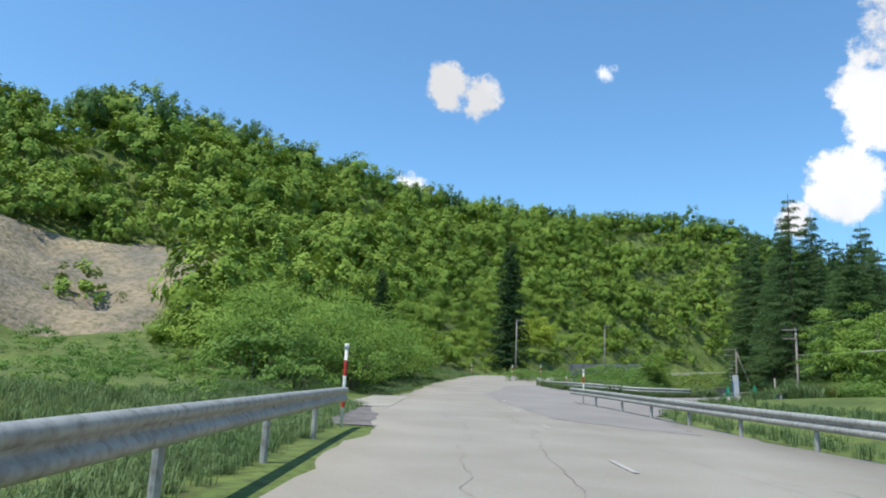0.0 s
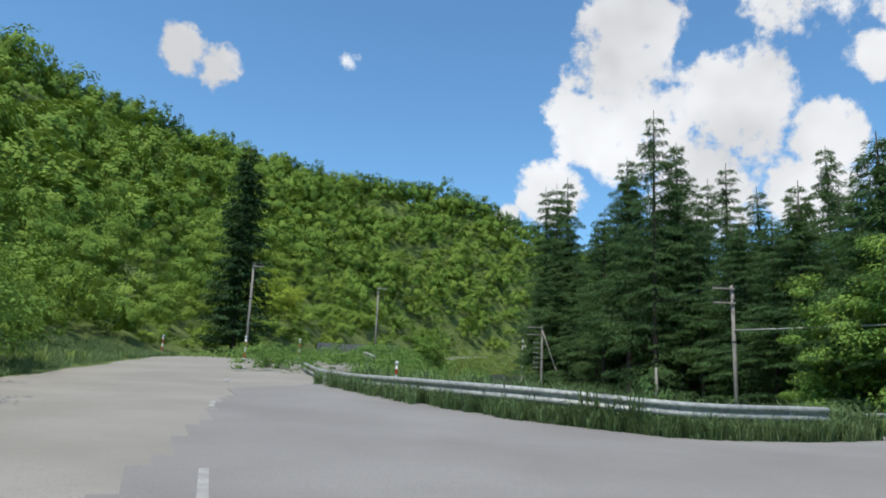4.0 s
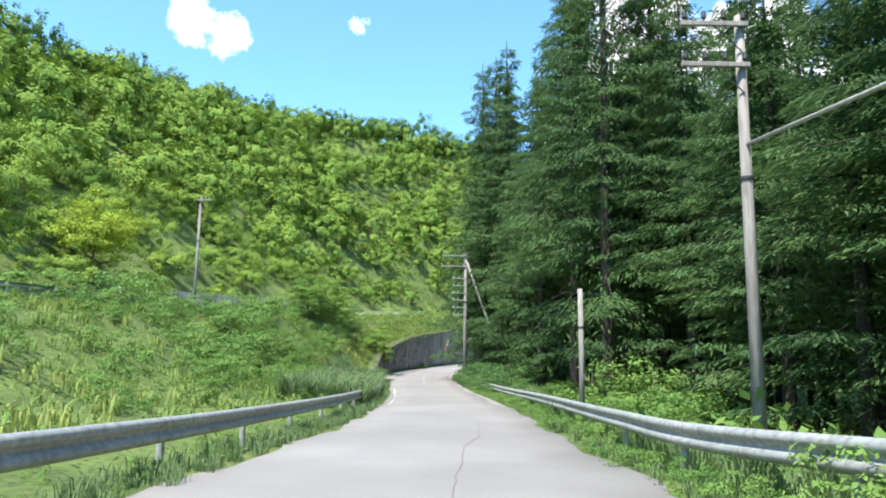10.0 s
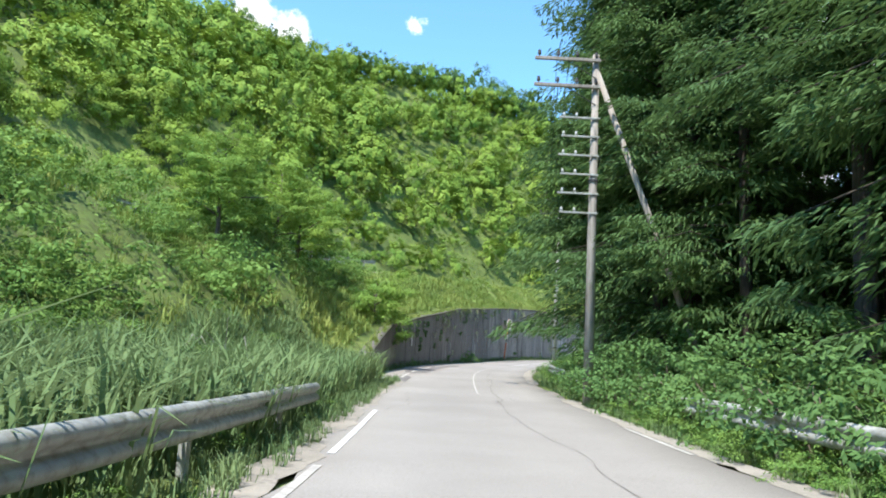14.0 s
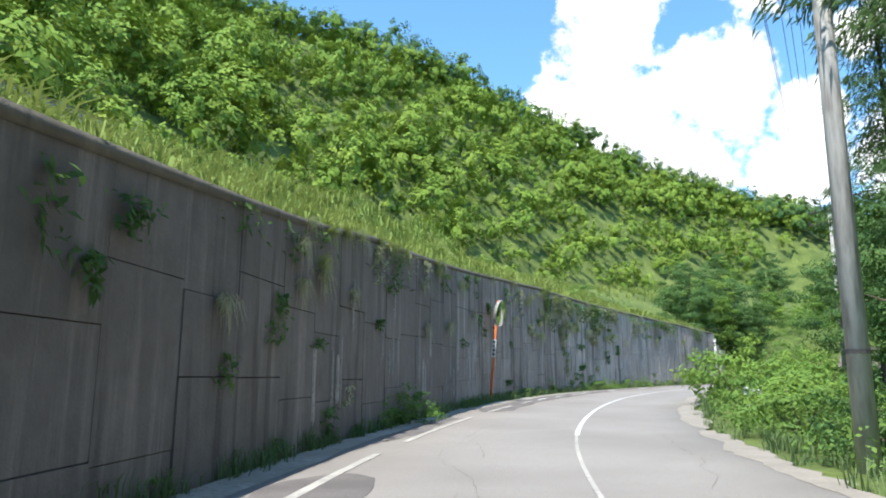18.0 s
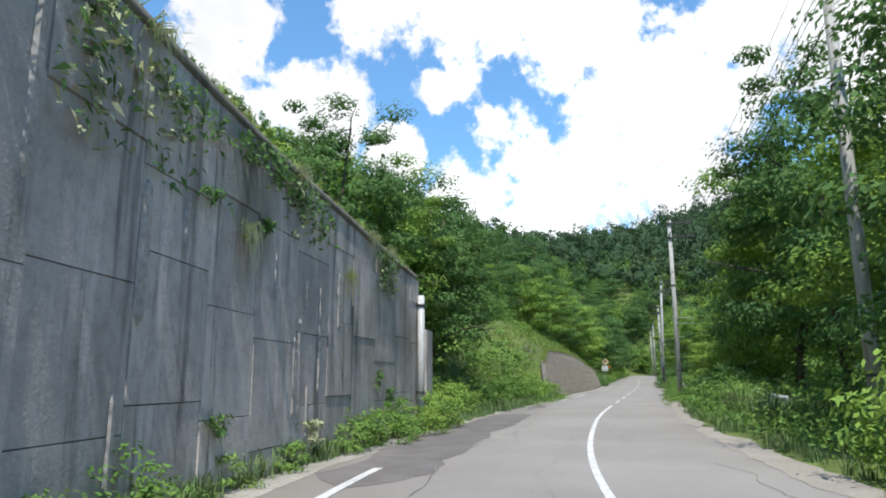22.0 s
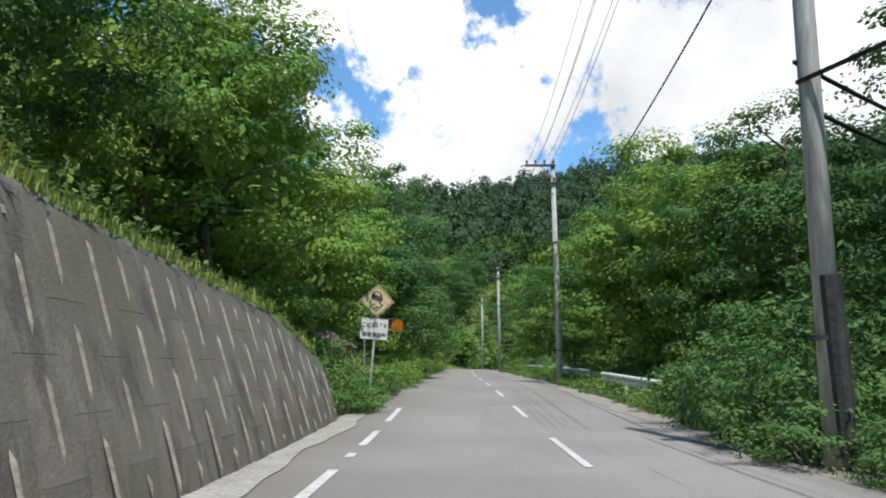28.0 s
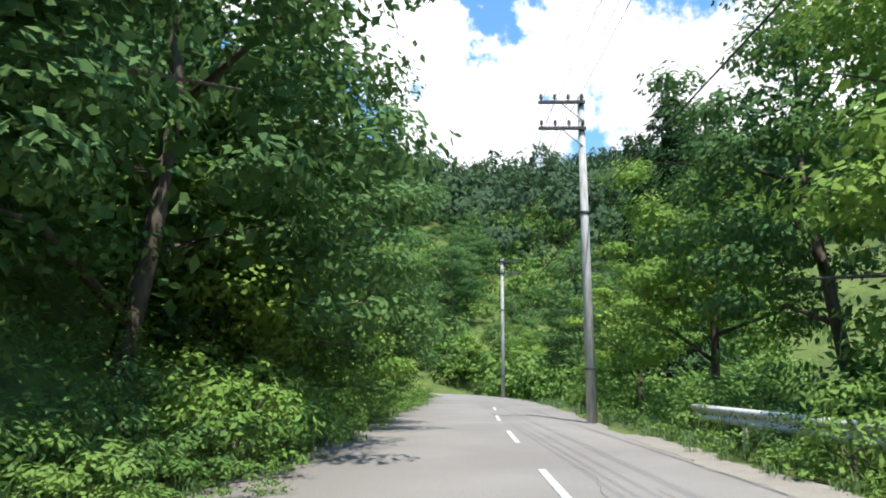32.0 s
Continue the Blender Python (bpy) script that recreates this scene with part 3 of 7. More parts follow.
# ---- paved surfaces ----
def strip(name, line, s0, s1, sides, mat, label, up=0.0, step=1.0, skirt=0.0, kind="structure", parent=None, level=True):
    """A ribbon along a road, following its surface."""
    ss = np.arange(s0, s1 + 0.001, step)
    rows = []
    for s in ss:
        side = sides(s) if callable(sides) else sides
        row = [line.at(s, d) for d in side]
        if skirt:
            row = [line.at(s, side[0] - 0.05)] + row + [line.at(s, side[-1] + 0.05)]
        rows.append(row)
    a = np.array(rows)
    n, m = a.shape[:2]
    z = road_level(a[..., 0].ravel(), a[..., 1].ravel()).reshape(n, m) + up if level else a[..., 2] + up
    if skirt:
        z[:, 0] -= skirt
        z[:, -1] -= skirt
    v = np.concatenate([a[..., :2], z[..., None]], -1).reshape(-1, 3)
    k = np.arange(n * m).reshape(n, m)
    f = np.stack([k[:-1, :-1], k[:-1, 1:], k[1:, 1:], k[1:, :-1]], -1).reshape(-1, 4)
    ob = new(name, mesh_of(name, v, f, [mat], True))
    if parent:
        ob.parent = parent
    elif label:
        tagged(ob, label, name.replace("_", " "), kind=kind)
    return ob


def wobble(s, k, a=0.12):
    return a * (math.sin(s * 0.9 + k) + math.sin(s * 2.3 + 2 * k) * 0.6 + math.sin(s * 0.23 + 3 * k))


strip("road_main", MAIN, 40, MAIN.length - 2, lambda s: [-4.5 - 0.9 * float(ease(127, 138, s)) + wobble(s, 1), -3, 0, 3, 5.5 + wobble(s, 2)], asphalt, "sunlit pale grey asphalt main road with worn centre line", skirt=0.1)
strip("gutter", MAIN, 128.6, 147, [-5.95, -5.2, -4.4], concrete_black, "dark worn gutter beside the main road", up=-0.02)
road = strip("road", LANE, 17, LANE.length - 1, lambda s: [(-2.95 + wobble(s, 3) if s < 84 else -2.95 - 1.1 * min((s - 84) / 14, 1) + wobble(s, 3, 0.04)), -1.5, 0, 1.5, 2.8 + wobble(s, 4)], asphalt_old,
             "worn pale asphalt lane winding through the valley", up=0.016, skirt=0.1)


def build_apron():
    xs, ys = np.arange(2, 29, 0.25), np.arange(19, 67, 0.25)
    gx, gy = np.meshgrid(xs, ys, indexing="ij")
    worn = 0.16 * np.sin(gx * 2.1 + 1.7 * np.sin(gy * 0.9)) * np.cos(gy * 1.7)
    keep = inside(APRON, gx + 0.12 + worn, gy + 0.12 + worn)[:-1, :-1]
    k = np.arange(gx.size).reshape(gx.shape)
    f = np.stack([k[:-1, :-1], k[1:, :-1], k[1:, 1:], k[:-1, 1:]], -1)[keep]
    used, f = np.unique(f, return_inverse=True)
    v = np.stack([gx.ravel(), gy.ravel(), road_level(gx.ravel(), gy.ravel()) + 0.008], 1)[used]
    pavement = mesh_of("pavement", v, f.reshape(-1, 4), [asphalt_old])
    tagged(new("pavement", pavement), "patched grey asphalt apron where the lane leaves the main road", "pavement", kind="structure")


build_apron()

# painted lines
for s0, s1 in ((62.5, 70), (72, 76), (77, 84)):
    strip("road_line", LANE, s0, s1, lambda s: [-2.68, -2.58], paint_worn if s0 < 75 else paint, "", 0.024, 0.5, parent=road)
    strip("road_line", LANE, s0 + 2, s1 - 1, lambda s: [2.46, 2.55], paint_worn, "", 0.024, 0.5, parent=road)
for s0, s1 in ((100, 104), (105, 112), (114, 122), (124, 131), (133, 136.5), (138, 139.5), (140.5, 142), (143.5, 144.5), (146, 149), (152, 154), (157, 159), (163, 166), (197, 204), (206, 214), (226, 229), (230, 231), (232, 234.5), (235.5, 237), (237.8, 241), (242, 242.8), (243.5, 246), (248, 252)):
    strip("road_line", LANE, s0, s1, lambda s: [-3.2, -3.07], paint if s1 > 140 else paint_worn, "", 0.024, 0.5, parent=road)
strip("road_line", LANE, 92, 126, lambda s: [-0.03, 0.03], paint_worn, "", 0.026, 0.5, parent=road)
strip("road_line", LANE, 126, 190, lambda s: [-0.055, 0.055], paint, "", 0.024, 0.5, parent=road)
for k in range(16):
    s0 = 193 + k * 8.0
    strip("road_line", LANE, s0, s0 + 3.6, lambda s: [-0.055, 0.055], paint, "", 0.024, 0.4, parent=road)
for k in range(12):
    s0 = 112 + k * 9.0
    strip("road_line", MAIN, s0, s0 + 1.6, lambda s: [-0.05, 0.05], paint_worn, "", 0.012, 0.4, parent=road)
strip("gutter", LANE, 99, 200, lambda s: [wall_side(s) + 0.05, -3.85 + wobble(s, 6, 0.05)] if s < 176 else [-4.5, -3.85 + wobble(s, 6, 0.05)], gutter_concrete, "mossy broken concrete gutter under the wall", 0.02, 1.0)
strip("gutter", LANE, 200, 250, lambda s: [-4.35, -3.75 + wobble(s, 6, 0.08)], gutter_concrete, "mossy broken concrete gutter under the slope", 0.03, 1.0)


# ---- retaining wall, panel by panel ----
def face_point(s, up, side, lean=0.0):
    return LANE.at(s, side - lean * max(up, 0), up)


def panel(name, s0, s1, u0a, u1a, u0b, u1b, side, lean, mat, parent, proud=0.0, gap=0.02, deep=0.22, rib=False):
    """One slab of a wall: low and high edge at both ends, set in from its joints."""
    fa, fb = (side(s0), side(s1)) if callable(side) else (side, side)
    bm = bmesh.new()
    g = gap
    front = [face_point(s0 + g, u0a + g, fa + proud, lean), face_point(s1 - g, u0b + g, fb + proud, lean), face_point(s1 - g, u1b - g, fb + proud, lean), face_point(s0 + g, u1a - g, fa + proud, lean)]
    back = [face_point(s0, u0a, fa - deep, lean), face_point(s1, u0b, fb - deep, lean), face_point(s1, u1b, fb - deep, lean), face_point(s0, u1a, fa - deep, lean)]
    f, b = [bm.verts.new(p) for p in front], [bm.verts.new(p) for p in back]
    bm.faces.new(f)
    for i in range(4):
        bm.faces.new((f[i], b[i], b[(i + 1) % 4], f[(i + 1) % 4]))
    if rib and u1a - u0a > 0.6:
        lo, hi = max(u0a, 0) + 0.12, u1a - 0.12
        c = [[bm.verts.new(face_point(s0 + a, h, fa + proud + d, lean)) for a in (0.05, 0.11)] for h, d in ((lo, 0.0), (lo + 0.02, 0.035), (hi - 0.02, 0.035), (hi, 0.0))]
        for p, q in zip(c, c[1:]):
            bm.faces.new((p[0], p[1], q[1], q[0]))
        for k in (0, 1):
            bm.faces.new([r[k] for r in c])
    return part(name, bm, mat, parent)


def build_wall():
    rng = random.Random(4)
    ss = np.arange(98.6, 174.0, 0.6)
    rows = []
    for s in ss:
        t, WALL_SIDE = float(wall_top(s)), wall_side(s)
        rows.append([LANE.at(s, WALL_SIDE - 0.1, -0.4), LANE.at(s, WALL_SIDE - 0.1, t - 0.03), LANE.at(s, WALL_SIDE + 0.03, t - 0.03), LANE.at(s, WALL_SIDE + 0.03, t + 0.1),
                     LANE.at(s, WALL_SIDE - 0.5, t + 0.1), LANE.at(s, WALL_SIDE - 0.5, -0.4)])
    a = np.array(rows)
    n, m = a.shape[:2]
    k = np.arange(n * m).reshape(n, m)
    f = np.concatenate([np.stack([k[:-1], np.roll(k, -1, 1)[:-1], np.roll(k, -1, 1)[1:], k[1:]], -1).reshape(-1, 4)])
    wall = new("wall_retaining", mesh_of("wall_retaining", a.reshape(-1, 3), f, [concrete_cap]))
    tagged(wall, "tall weather-stained concrete retaining wall curving beside the road", "wall", kind="structure")
    s = 98.7
    while s < 173.4:
        w = rng.choice([1.35, 1.5, 1.5, 1.65])
        e = min(s + w, 173.9)
        ta, tb = float(wall_top(s)) - 0.03, float(wall_top(e)) - 0.03
        # shade on the near stretch is put into the panel colour, paler farther along
        shade_at = s + rng.uniform(-2, 2)
        tone = concrete_black if shade_at < 134 else concrete_grey if shade_at < 149 else concrete_wall
        cuts = sorted({0.0, *(rng.uniform(0.3, 1.0) + 1.35 * i + (0.3 if int(s) % 2 else 0) for i in range(4))})
        cuts = [c for c in cuts if c < min(ta, tb) - 0.5] + [None]
        for lo, hi in zip(cuts, cuts[1:]):
            panel("panel", s, e, lo - (0.3 if lo == 0 else 0), hi if hi else ta, lo - (0.3 if lo == 0 else 0), hi if hi else tb, wall_side, 0.0, tone, wall, rng.uniform(-0.012, 0.012), rng.uniform(0.004, 0.009))
        s = e
    # bank of soil behind the top of the wall
    rows = []
    for s in np.arange(97, 177, 1.0):
        t = float(wall_top(s))
        p = LANE.at(s, -8.6)
        rows.append([LANE.at(s, wall_side(s) - 0.45, t + 0.02), LANE.at(s, -6.5, t + 0.5), (p.x, p.y, ground1(p.x, p.y) + 0.05), (*LANE.at(s, -9.6)[:2], ground1(*LANE.at(s, -9.6)[:2]) - 0.2)])
    a = np.array(rows)
    n, m = a.shape[:2]
    k = np.arange(n * m).reshape(n, m)
    f = np.stack([k[:-1, :-1], k[:-1, 1:], k[1:, 1:], k[1:, :-1]], -1).reshape(-1, 4)
    tagged(new("bank", mesh_of("bank", a.reshape(-1, 3), f, [soil], True)), "grassy bank above the concrete wall", "bank", kind="structure")


build_wall()


def build_slope():
    rng = random.Random(8)
    holder = None
    rows = []
    for s in np.arange(201.0, 248.9, 0.6):
        t = float(slope_top(s))
        rows.append([face_point(s, 0, SLOPE_FOOT - 0.06) - Vector((0, 0, 0.4)), face_point(s, t, SLOPE_FOOT - 0.06, SLOPE_LEAN), face_point(s, t + 0.1, SLOPE_FOOT - 0.05, SLOPE_LEAN),
                     face_point(s, t + 0.1, SLOPE_FOOT - 0.28, SLOPE_LEAN), face_point(s, 0, SLOPE_FOOT - 0.5) - Vector((0, 0, 0.4))])
    a = np.array([[tuple(v) for v in r] for r in rows])
    n, m = a.shape[:2]
    k = np.arange(n * m).reshape(n, m)
    f = np.stack([k[:-1], np.roll(k, -1, 1)[:-1], np.roll(k, -1, 1)[1:], k[1:]], -1).reshape(-1, 4)
    holder = new("wall_slope", mesh_of("wall_slope", a.reshape(-1, 3), f, [concrete_cap]))
    tagged(holder, "leaning brown-stained concrete block revetment beside the road", "wall", kind="structure")
    # courses of slabs that lean with the slope
    s = 201.2
    i = 0
    while s < 248.2:
        w = 0.62
        e = min(s + w, 248.7)
        ta, tb = float(slope_top(s)), float(slope_top(e))
        lo, cut = -0.3, 0.45 if i % 2 else 0.9
        while lo < min(ta, tb) - 0.25:
            hi = cut if cut < min(ta, tb) - 0.35 else None
            panel("block", s, e, lo, hi or ta, lo, hi or tb, SLOPE_FOOT, SLOPE_LEAN, concrete_brown, holder, rng.uniform(-0.002, 0.003), 0.002, 0.1)
            top_h = hi or min(ta, tb)
            if top_h - max(lo, 0) > 0.4:
                bm = bmesh.new()
                r0 = max(lo, 0) + rng.uniform(0.08, 0.16)
                r1 = top_h - rng.uniform(0.1, 0.2)
                k = rng.uniform(0.009, 0.017)
                rings = [[bm.verts.new(face_point(s + 0.31 + a * k * m + 0.05 * (h - r0), h, SLOPE_FOOT + b * m, SLOPE_LEAN)) for a, b in ((-1, 0.0), (-0.5, 0.028), (0.5, 0.028), (1, 0.0))] for h, m in ((r0, 0.1), (r0 + 0.08, 0.9), (r1 - 0.08, 1.1), (r1, 0.1))]
                for p, q in zip(rings, rings[1:]):
                    for j in range(3):
                        bm.faces.new((p[j], p[j + 1], q[j + 1], q[j]))
                part("rib", bm, rib_sunlit, holder)
            if hi is None:
                break
            lo, cut = hi, hi + 0.9
        s, i = e, i + 1
    rows = []
    for s in np.arange(202, 250, 1.0):
        t = float(slope_top(s)) - 0.9 * max(0, 206 - s) / 4
        top = face_point(s, t, SLOPE_FOOT - 0.4, SLOPE_LEAN)
        p, q = LANE.at(s, -8.2), LANE.at(s, -9.4)
        rows.append([(top.x, top.y, top.z + 0.05), (*LANE.at(s, -6.6)[:2], top.z + 0.7), (p.x, p.y, ground1(p.x, p.y) + 0.05), (q.x, q.y, ground1(q.x, q.y) - 0.2)])
    a = np.array(rows)
    n, m = a.shape[:2]
    k = np.arange(n * m).reshape(n, m)
    f = np.stack([k[:-1, :-1], k[:-1, 1:], k[1:, 1:], k[1:, :-1]], -1).reshape(-1, 4)
    tagged(new("bank", mesh_of("bank", a.reshape(-1, 3), f, [soil], True)), "overgrown bank above the block revetment", "bank", kind="structure")


build_slope()


# ---- guard rails ----
BEAM = [(0.0, 0.0), (0.045, 0.02), (0.075, 0.055), (0.075, 0.1), (0.045, 0.135), (0.01, 0.16), (0.01, 0.19), (0.045, 0.215), (0.075, 0.25), (0.075, 0.295), (0.045, 0.33), (0.0, 0.35)]


def guard_rail(points, face, label, mat=None, every=4.0, bent=0.0, top=0.74):
    """A waved steel beam on posts; face: +1 shows to the right of the way of the points."""
    mat = mat or zinc
    pts = [Vector(p) for p in points]
    base = sum(pts, Vector()) / len(pts)
    th = thing("guard_rail", Matrix.Translation(base), label, "guard rail", "guard rails by the road")
    line = Line([tuple(p - base) for p in pts] if len(pts) > 2 else [tuple(pts[0] - base), tuple((pts[0] + pts[1]) / 2 - base), tuple(pts[1] - base)], 0.5)
    rows = []
    n = len(line.p)
    for i in range(n):
        s = i * 0.5
        dip = -bent * (i / n) ** 3
        outer = [line.at(s, face * d, top - 0.35 + h + dip) for d, h in BEAM]
        inner = [line.at(s, face * (d - 0.008), top - 0.35 + h + dip) for d, h in BEAM[::-1]]
        rows.append([tuple(v) for v in outer + inner])
    a = np.array(rows)
    m = a.shape[1]
    k = np.arange(n * m).reshape(n, m)
    f = np.stack([k[:-1], np.roll(k, -1, 1)[:-1], np.roll(k, -1, 1)[1:], k[1:]], -1).reshape(-1, 4)
    part("beam", mesh_of("beam", a.reshape(-1, 3), f, [mat]), mat, th)
    s = 0.6
    while s < line.length:
        bm = bmesh.new()
        p = line.at(s, -face * 0.07)
        tube(bm, [p + Vector((0, 0, -0.5)), p + Vector((0, 0, top - 0.02))], [0.057, 0.057], 10)
        post = part("post", bm, mat, th, smooth=False)
        bm = bmesh.new()
        q = line.at(s, 0.0, top - 0.17)
        box(bm, q.x - 0.03, q.y - 0.05, q.z - 0.05, q.x + 0.03, q.y + 0.05, q.z + 0.05, 0.008)
        part("bracket", bm, mat, post)
        s += every
    return th


def on_ground(x, y, up=0.0):
    return (x, y, float(road_level(np.array([x]), np.array([y]))[0]) + up)


def lane_rail(s0, s1, side, label, **kw):
    pts = [LANE.at(s, side) for s in np.arange(s0, s1 + 0.1, (s1 - s0) / max(2, round((s1 - s0) / 5)))]
    return guard_rail(pts, 1 if side < 0 else -1, label, **kw)


guard_rail([MAIN.at(s, -5.2) for s in range(60, 127, 6)] + [MAIN.at(128.3, -5.15)], 1, "grey galvanised guard rail along the main road verge", top=0.9)
guard_rail([on_ground(*p) for p in ((10.2, 74, -0.35), (9.6, 66, -0.3), (10.4, 59.5, -0.12), (12.0, 55.5), (14.5, 53.4), (17.2, 52.9), (18.4, 53.2))], 1, "curved galvanised guard rail round the grassy island")
guard_rail([on_ground(*p) for p in ((17.4, 38.0), (20.4, 41.4), (24.6, 45.2), (27.5, 48.8), (29.2, 52.6), (29.6, 56.5), (30.1, 60.5), (31.4, 66.0))] + [on_ground(*LANE.at(s, 3.6)[:2], -0.1) for s in range(38, 84, 5)], -1, "long galvanised guard rail sunk in tall grass", top=0.86)
guard_rail([on_ground(*p) for p in ((8.7, -40.0), (8.7, -25.0), (8.6, -10.0), (8.5, 5.0), (8.4, 15.0), (8.3, 25.0), (8.1, 33.0), (7.8, 37.0), (7.3, 40.0))], -1, "grey guard rail along the valley side of the main road", top=0.8)
lane_rail(26, 64, -3.75, "weathered guard rail in front of shrubs", every=4.0)
lane_rail(66, 82, -3.6, "guard rail end half hidden by tall grass", every=4.0, bent=0.1)
lane_rail(94, 114, 3.9, "dented guard rail among roadside weeds", every=4.0, bent=0.25)
lane_rail(132, 138, 4.6, "short pale guard rail among shrubs at the bend", mat=white_steel)
lane_rail(178, 186, 5.4, "short white guard rail in high weeds", mat=white_steel)
lane_rail(212, 219, 4.0, "white guard rail along the weedy verge", mat=white_steel)
lane_rail(252, 260, 4.0, "white guard rail along the weedy verge", mat=white_steel)
lane_rail(264, 300, 4.3, "white guard rail running into the weeds", mat=white_steel)
guard_rail([MAIN.at(s, 5.9) for s in range(186, 290, 6)], -1, "thin guard rail of the upper road", top=0.8)

# ---- plants ----
def leaf_cloud(rng, centres, normals, length, width, droop=0.0, spread=0.28, tri=False):
    """Leaves at the places given: four-cornered and a little folded, or three-cornered where they stay small."""
    n = len(centres)
    nrm = normals + rng.normal(0, spread, (n, 3))
    nrm /= np.linalg.norm(nrm, axis=1)[:, None] + 1e-9
    a = rng.normal(0, 1, (n, 3))
    u = np.cross(nrm, a)
    u /= np.linalg.norm(u, axis=1)[:, None] + 1e-9
    v = np.cross(nrm, u)
    l, w = length * rng.uniform(0.65, 1.3, (n, 1)), width * rng.uniform(0.65, 1.3, (n, 1))
    tip = centres + u * l * 0.55
    tip[:, 2] -= droop * l[:, 0]
    if tri:
        verts = np.stack([centres - u * l * 0.45 + v * w * 0.6, tip, centres - u * l * 0.35 - v * w * 0.6], 1)
        return verts.reshape(-1, 3), np.arange(3 * n).reshape(n, 3)
    verts = np.stack([centres - u * l * 0.45, centres + v * w * 0.5 - nrm * w * 0.12, tip, centres - v * w * 0.5 - nrm * w * 0.12], 1)
    return verts.reshape(-1, 3), np.arange(4 * n).reshape(n, 4)


def clumped(rng, clumps, per, radii, flat=0.45, size=0.22, shell=0.55, low=-0.35, round_out=0.3):
    """Places for leaves: flattened sprays spread over the outer part of an egg-shaped crown, with gaps between."""
    d = rng.normal(0, 1, (clumps * 3, 3))
    d /= np.linalg.norm(d, axis=1)[:, None]
    d = d[d[:, 2] > low][:clumps]
    r = shell + (1 - shell) * rng.random(len(d)) ** 0.6
    lump = 1 + 0.22 * np.sin(d[:, 0] * 5 + rng.uniform(0, 6)) * np.cos(d[:, 1] * 4 + rng.uniform(0, 6)) + 0.12 * np.sin(d[:, 2] * 9)
    c = d * (r * lump)[:, None] * radii
    out, nrm = [], []
    big = float(np.mean(radii))
    for p, q in zip(c, d):
        k = rng.normal(0, 1, (per, 3))
        k /= np.linalg.norm(k, axis=1)[:, None]
        grow = rng.uniform(0.65, 1.3)
        out.append(p + k * rng.random((per, 1)) ** 0.4 * (1.75 * size * big * grow) * np.array([1, 1, flat * 1.15]))
        nrm.append(k * (1 - round_out) + q * round_out + np.array([0, 0, 0.55 - 0.4 * max(round_out - 0.3, 0)]))
    return np.concatenate(out), np.concatenate(nrm)


def crown_shape(seed, clumps, per, radii, leaf, lift, flat=0.45, size=0.22, shell=0.55, low=-0.35, inner=0, tri=False, round_out=0.3, wide=0.5, core=1.2):
    rng = np.random.default_rng(seed)
    c, n = clumped(rng, clumps, per, np.array(radii, float), flat, size, shell, low, round_out)
    v, f = leaf_cloud(rng, c, n, leaf, leaf * (0.7 if tri else wide), 0.15, 0.17 if tri else 0.28, tri)
    if inner:
        d = rng.normal(0, 1, (inner, 3))
        d *= (rng.random(inner) ** 0.5 * 0.72 / np.linalg.norm(d, axis=1))[:, None]
        w, g = leaf_cloud(rng, d * np.array(radii, float), np.tile([0, 0, 0.5], (inner, 1)), leaf * core, leaf * core * 0.62, 0.15, 0.8, tri)
        v, f = np.concatenate([v, w]), np.concatenate([f, g + len(v)])
    v[:, 2] += lift
    return v, f


def scatter_mesh(name, shapes, rows, mat):
    """Joins turned and sized copies of shapes into one mesh; rows of x, y, z, turn, size, height, shape."""
    vs, fs, base = [], [], 0
    for x, y, z, turn, size, tall, k in rows:
        v, f = shapes[int(k)]
        c, s = math.cos(turn) * size, math.sin(turn) * size
        w = np.empty_like(v)
        w[:, 0] = v[:, 0] * c - v[:, 1] * s + x
        w[:, 1] = v[:, 0] * s + v[:, 1] * c + y
        w[:, 2] = v[:, 2] * tall + z
        vs.append(w)
        fs.append(f + base)
        base += len(v)
    return mesh_of(name, np.concatenate(vs), np.concatenate(fs), [mat])


def clear_of_roads(x, y, main=8.0, lane=8.0):
    return (MAIN.near(x, y)[0] > main) & (LANE.near(x, y)[0] > lane) & ~inside(APRON, x, y)


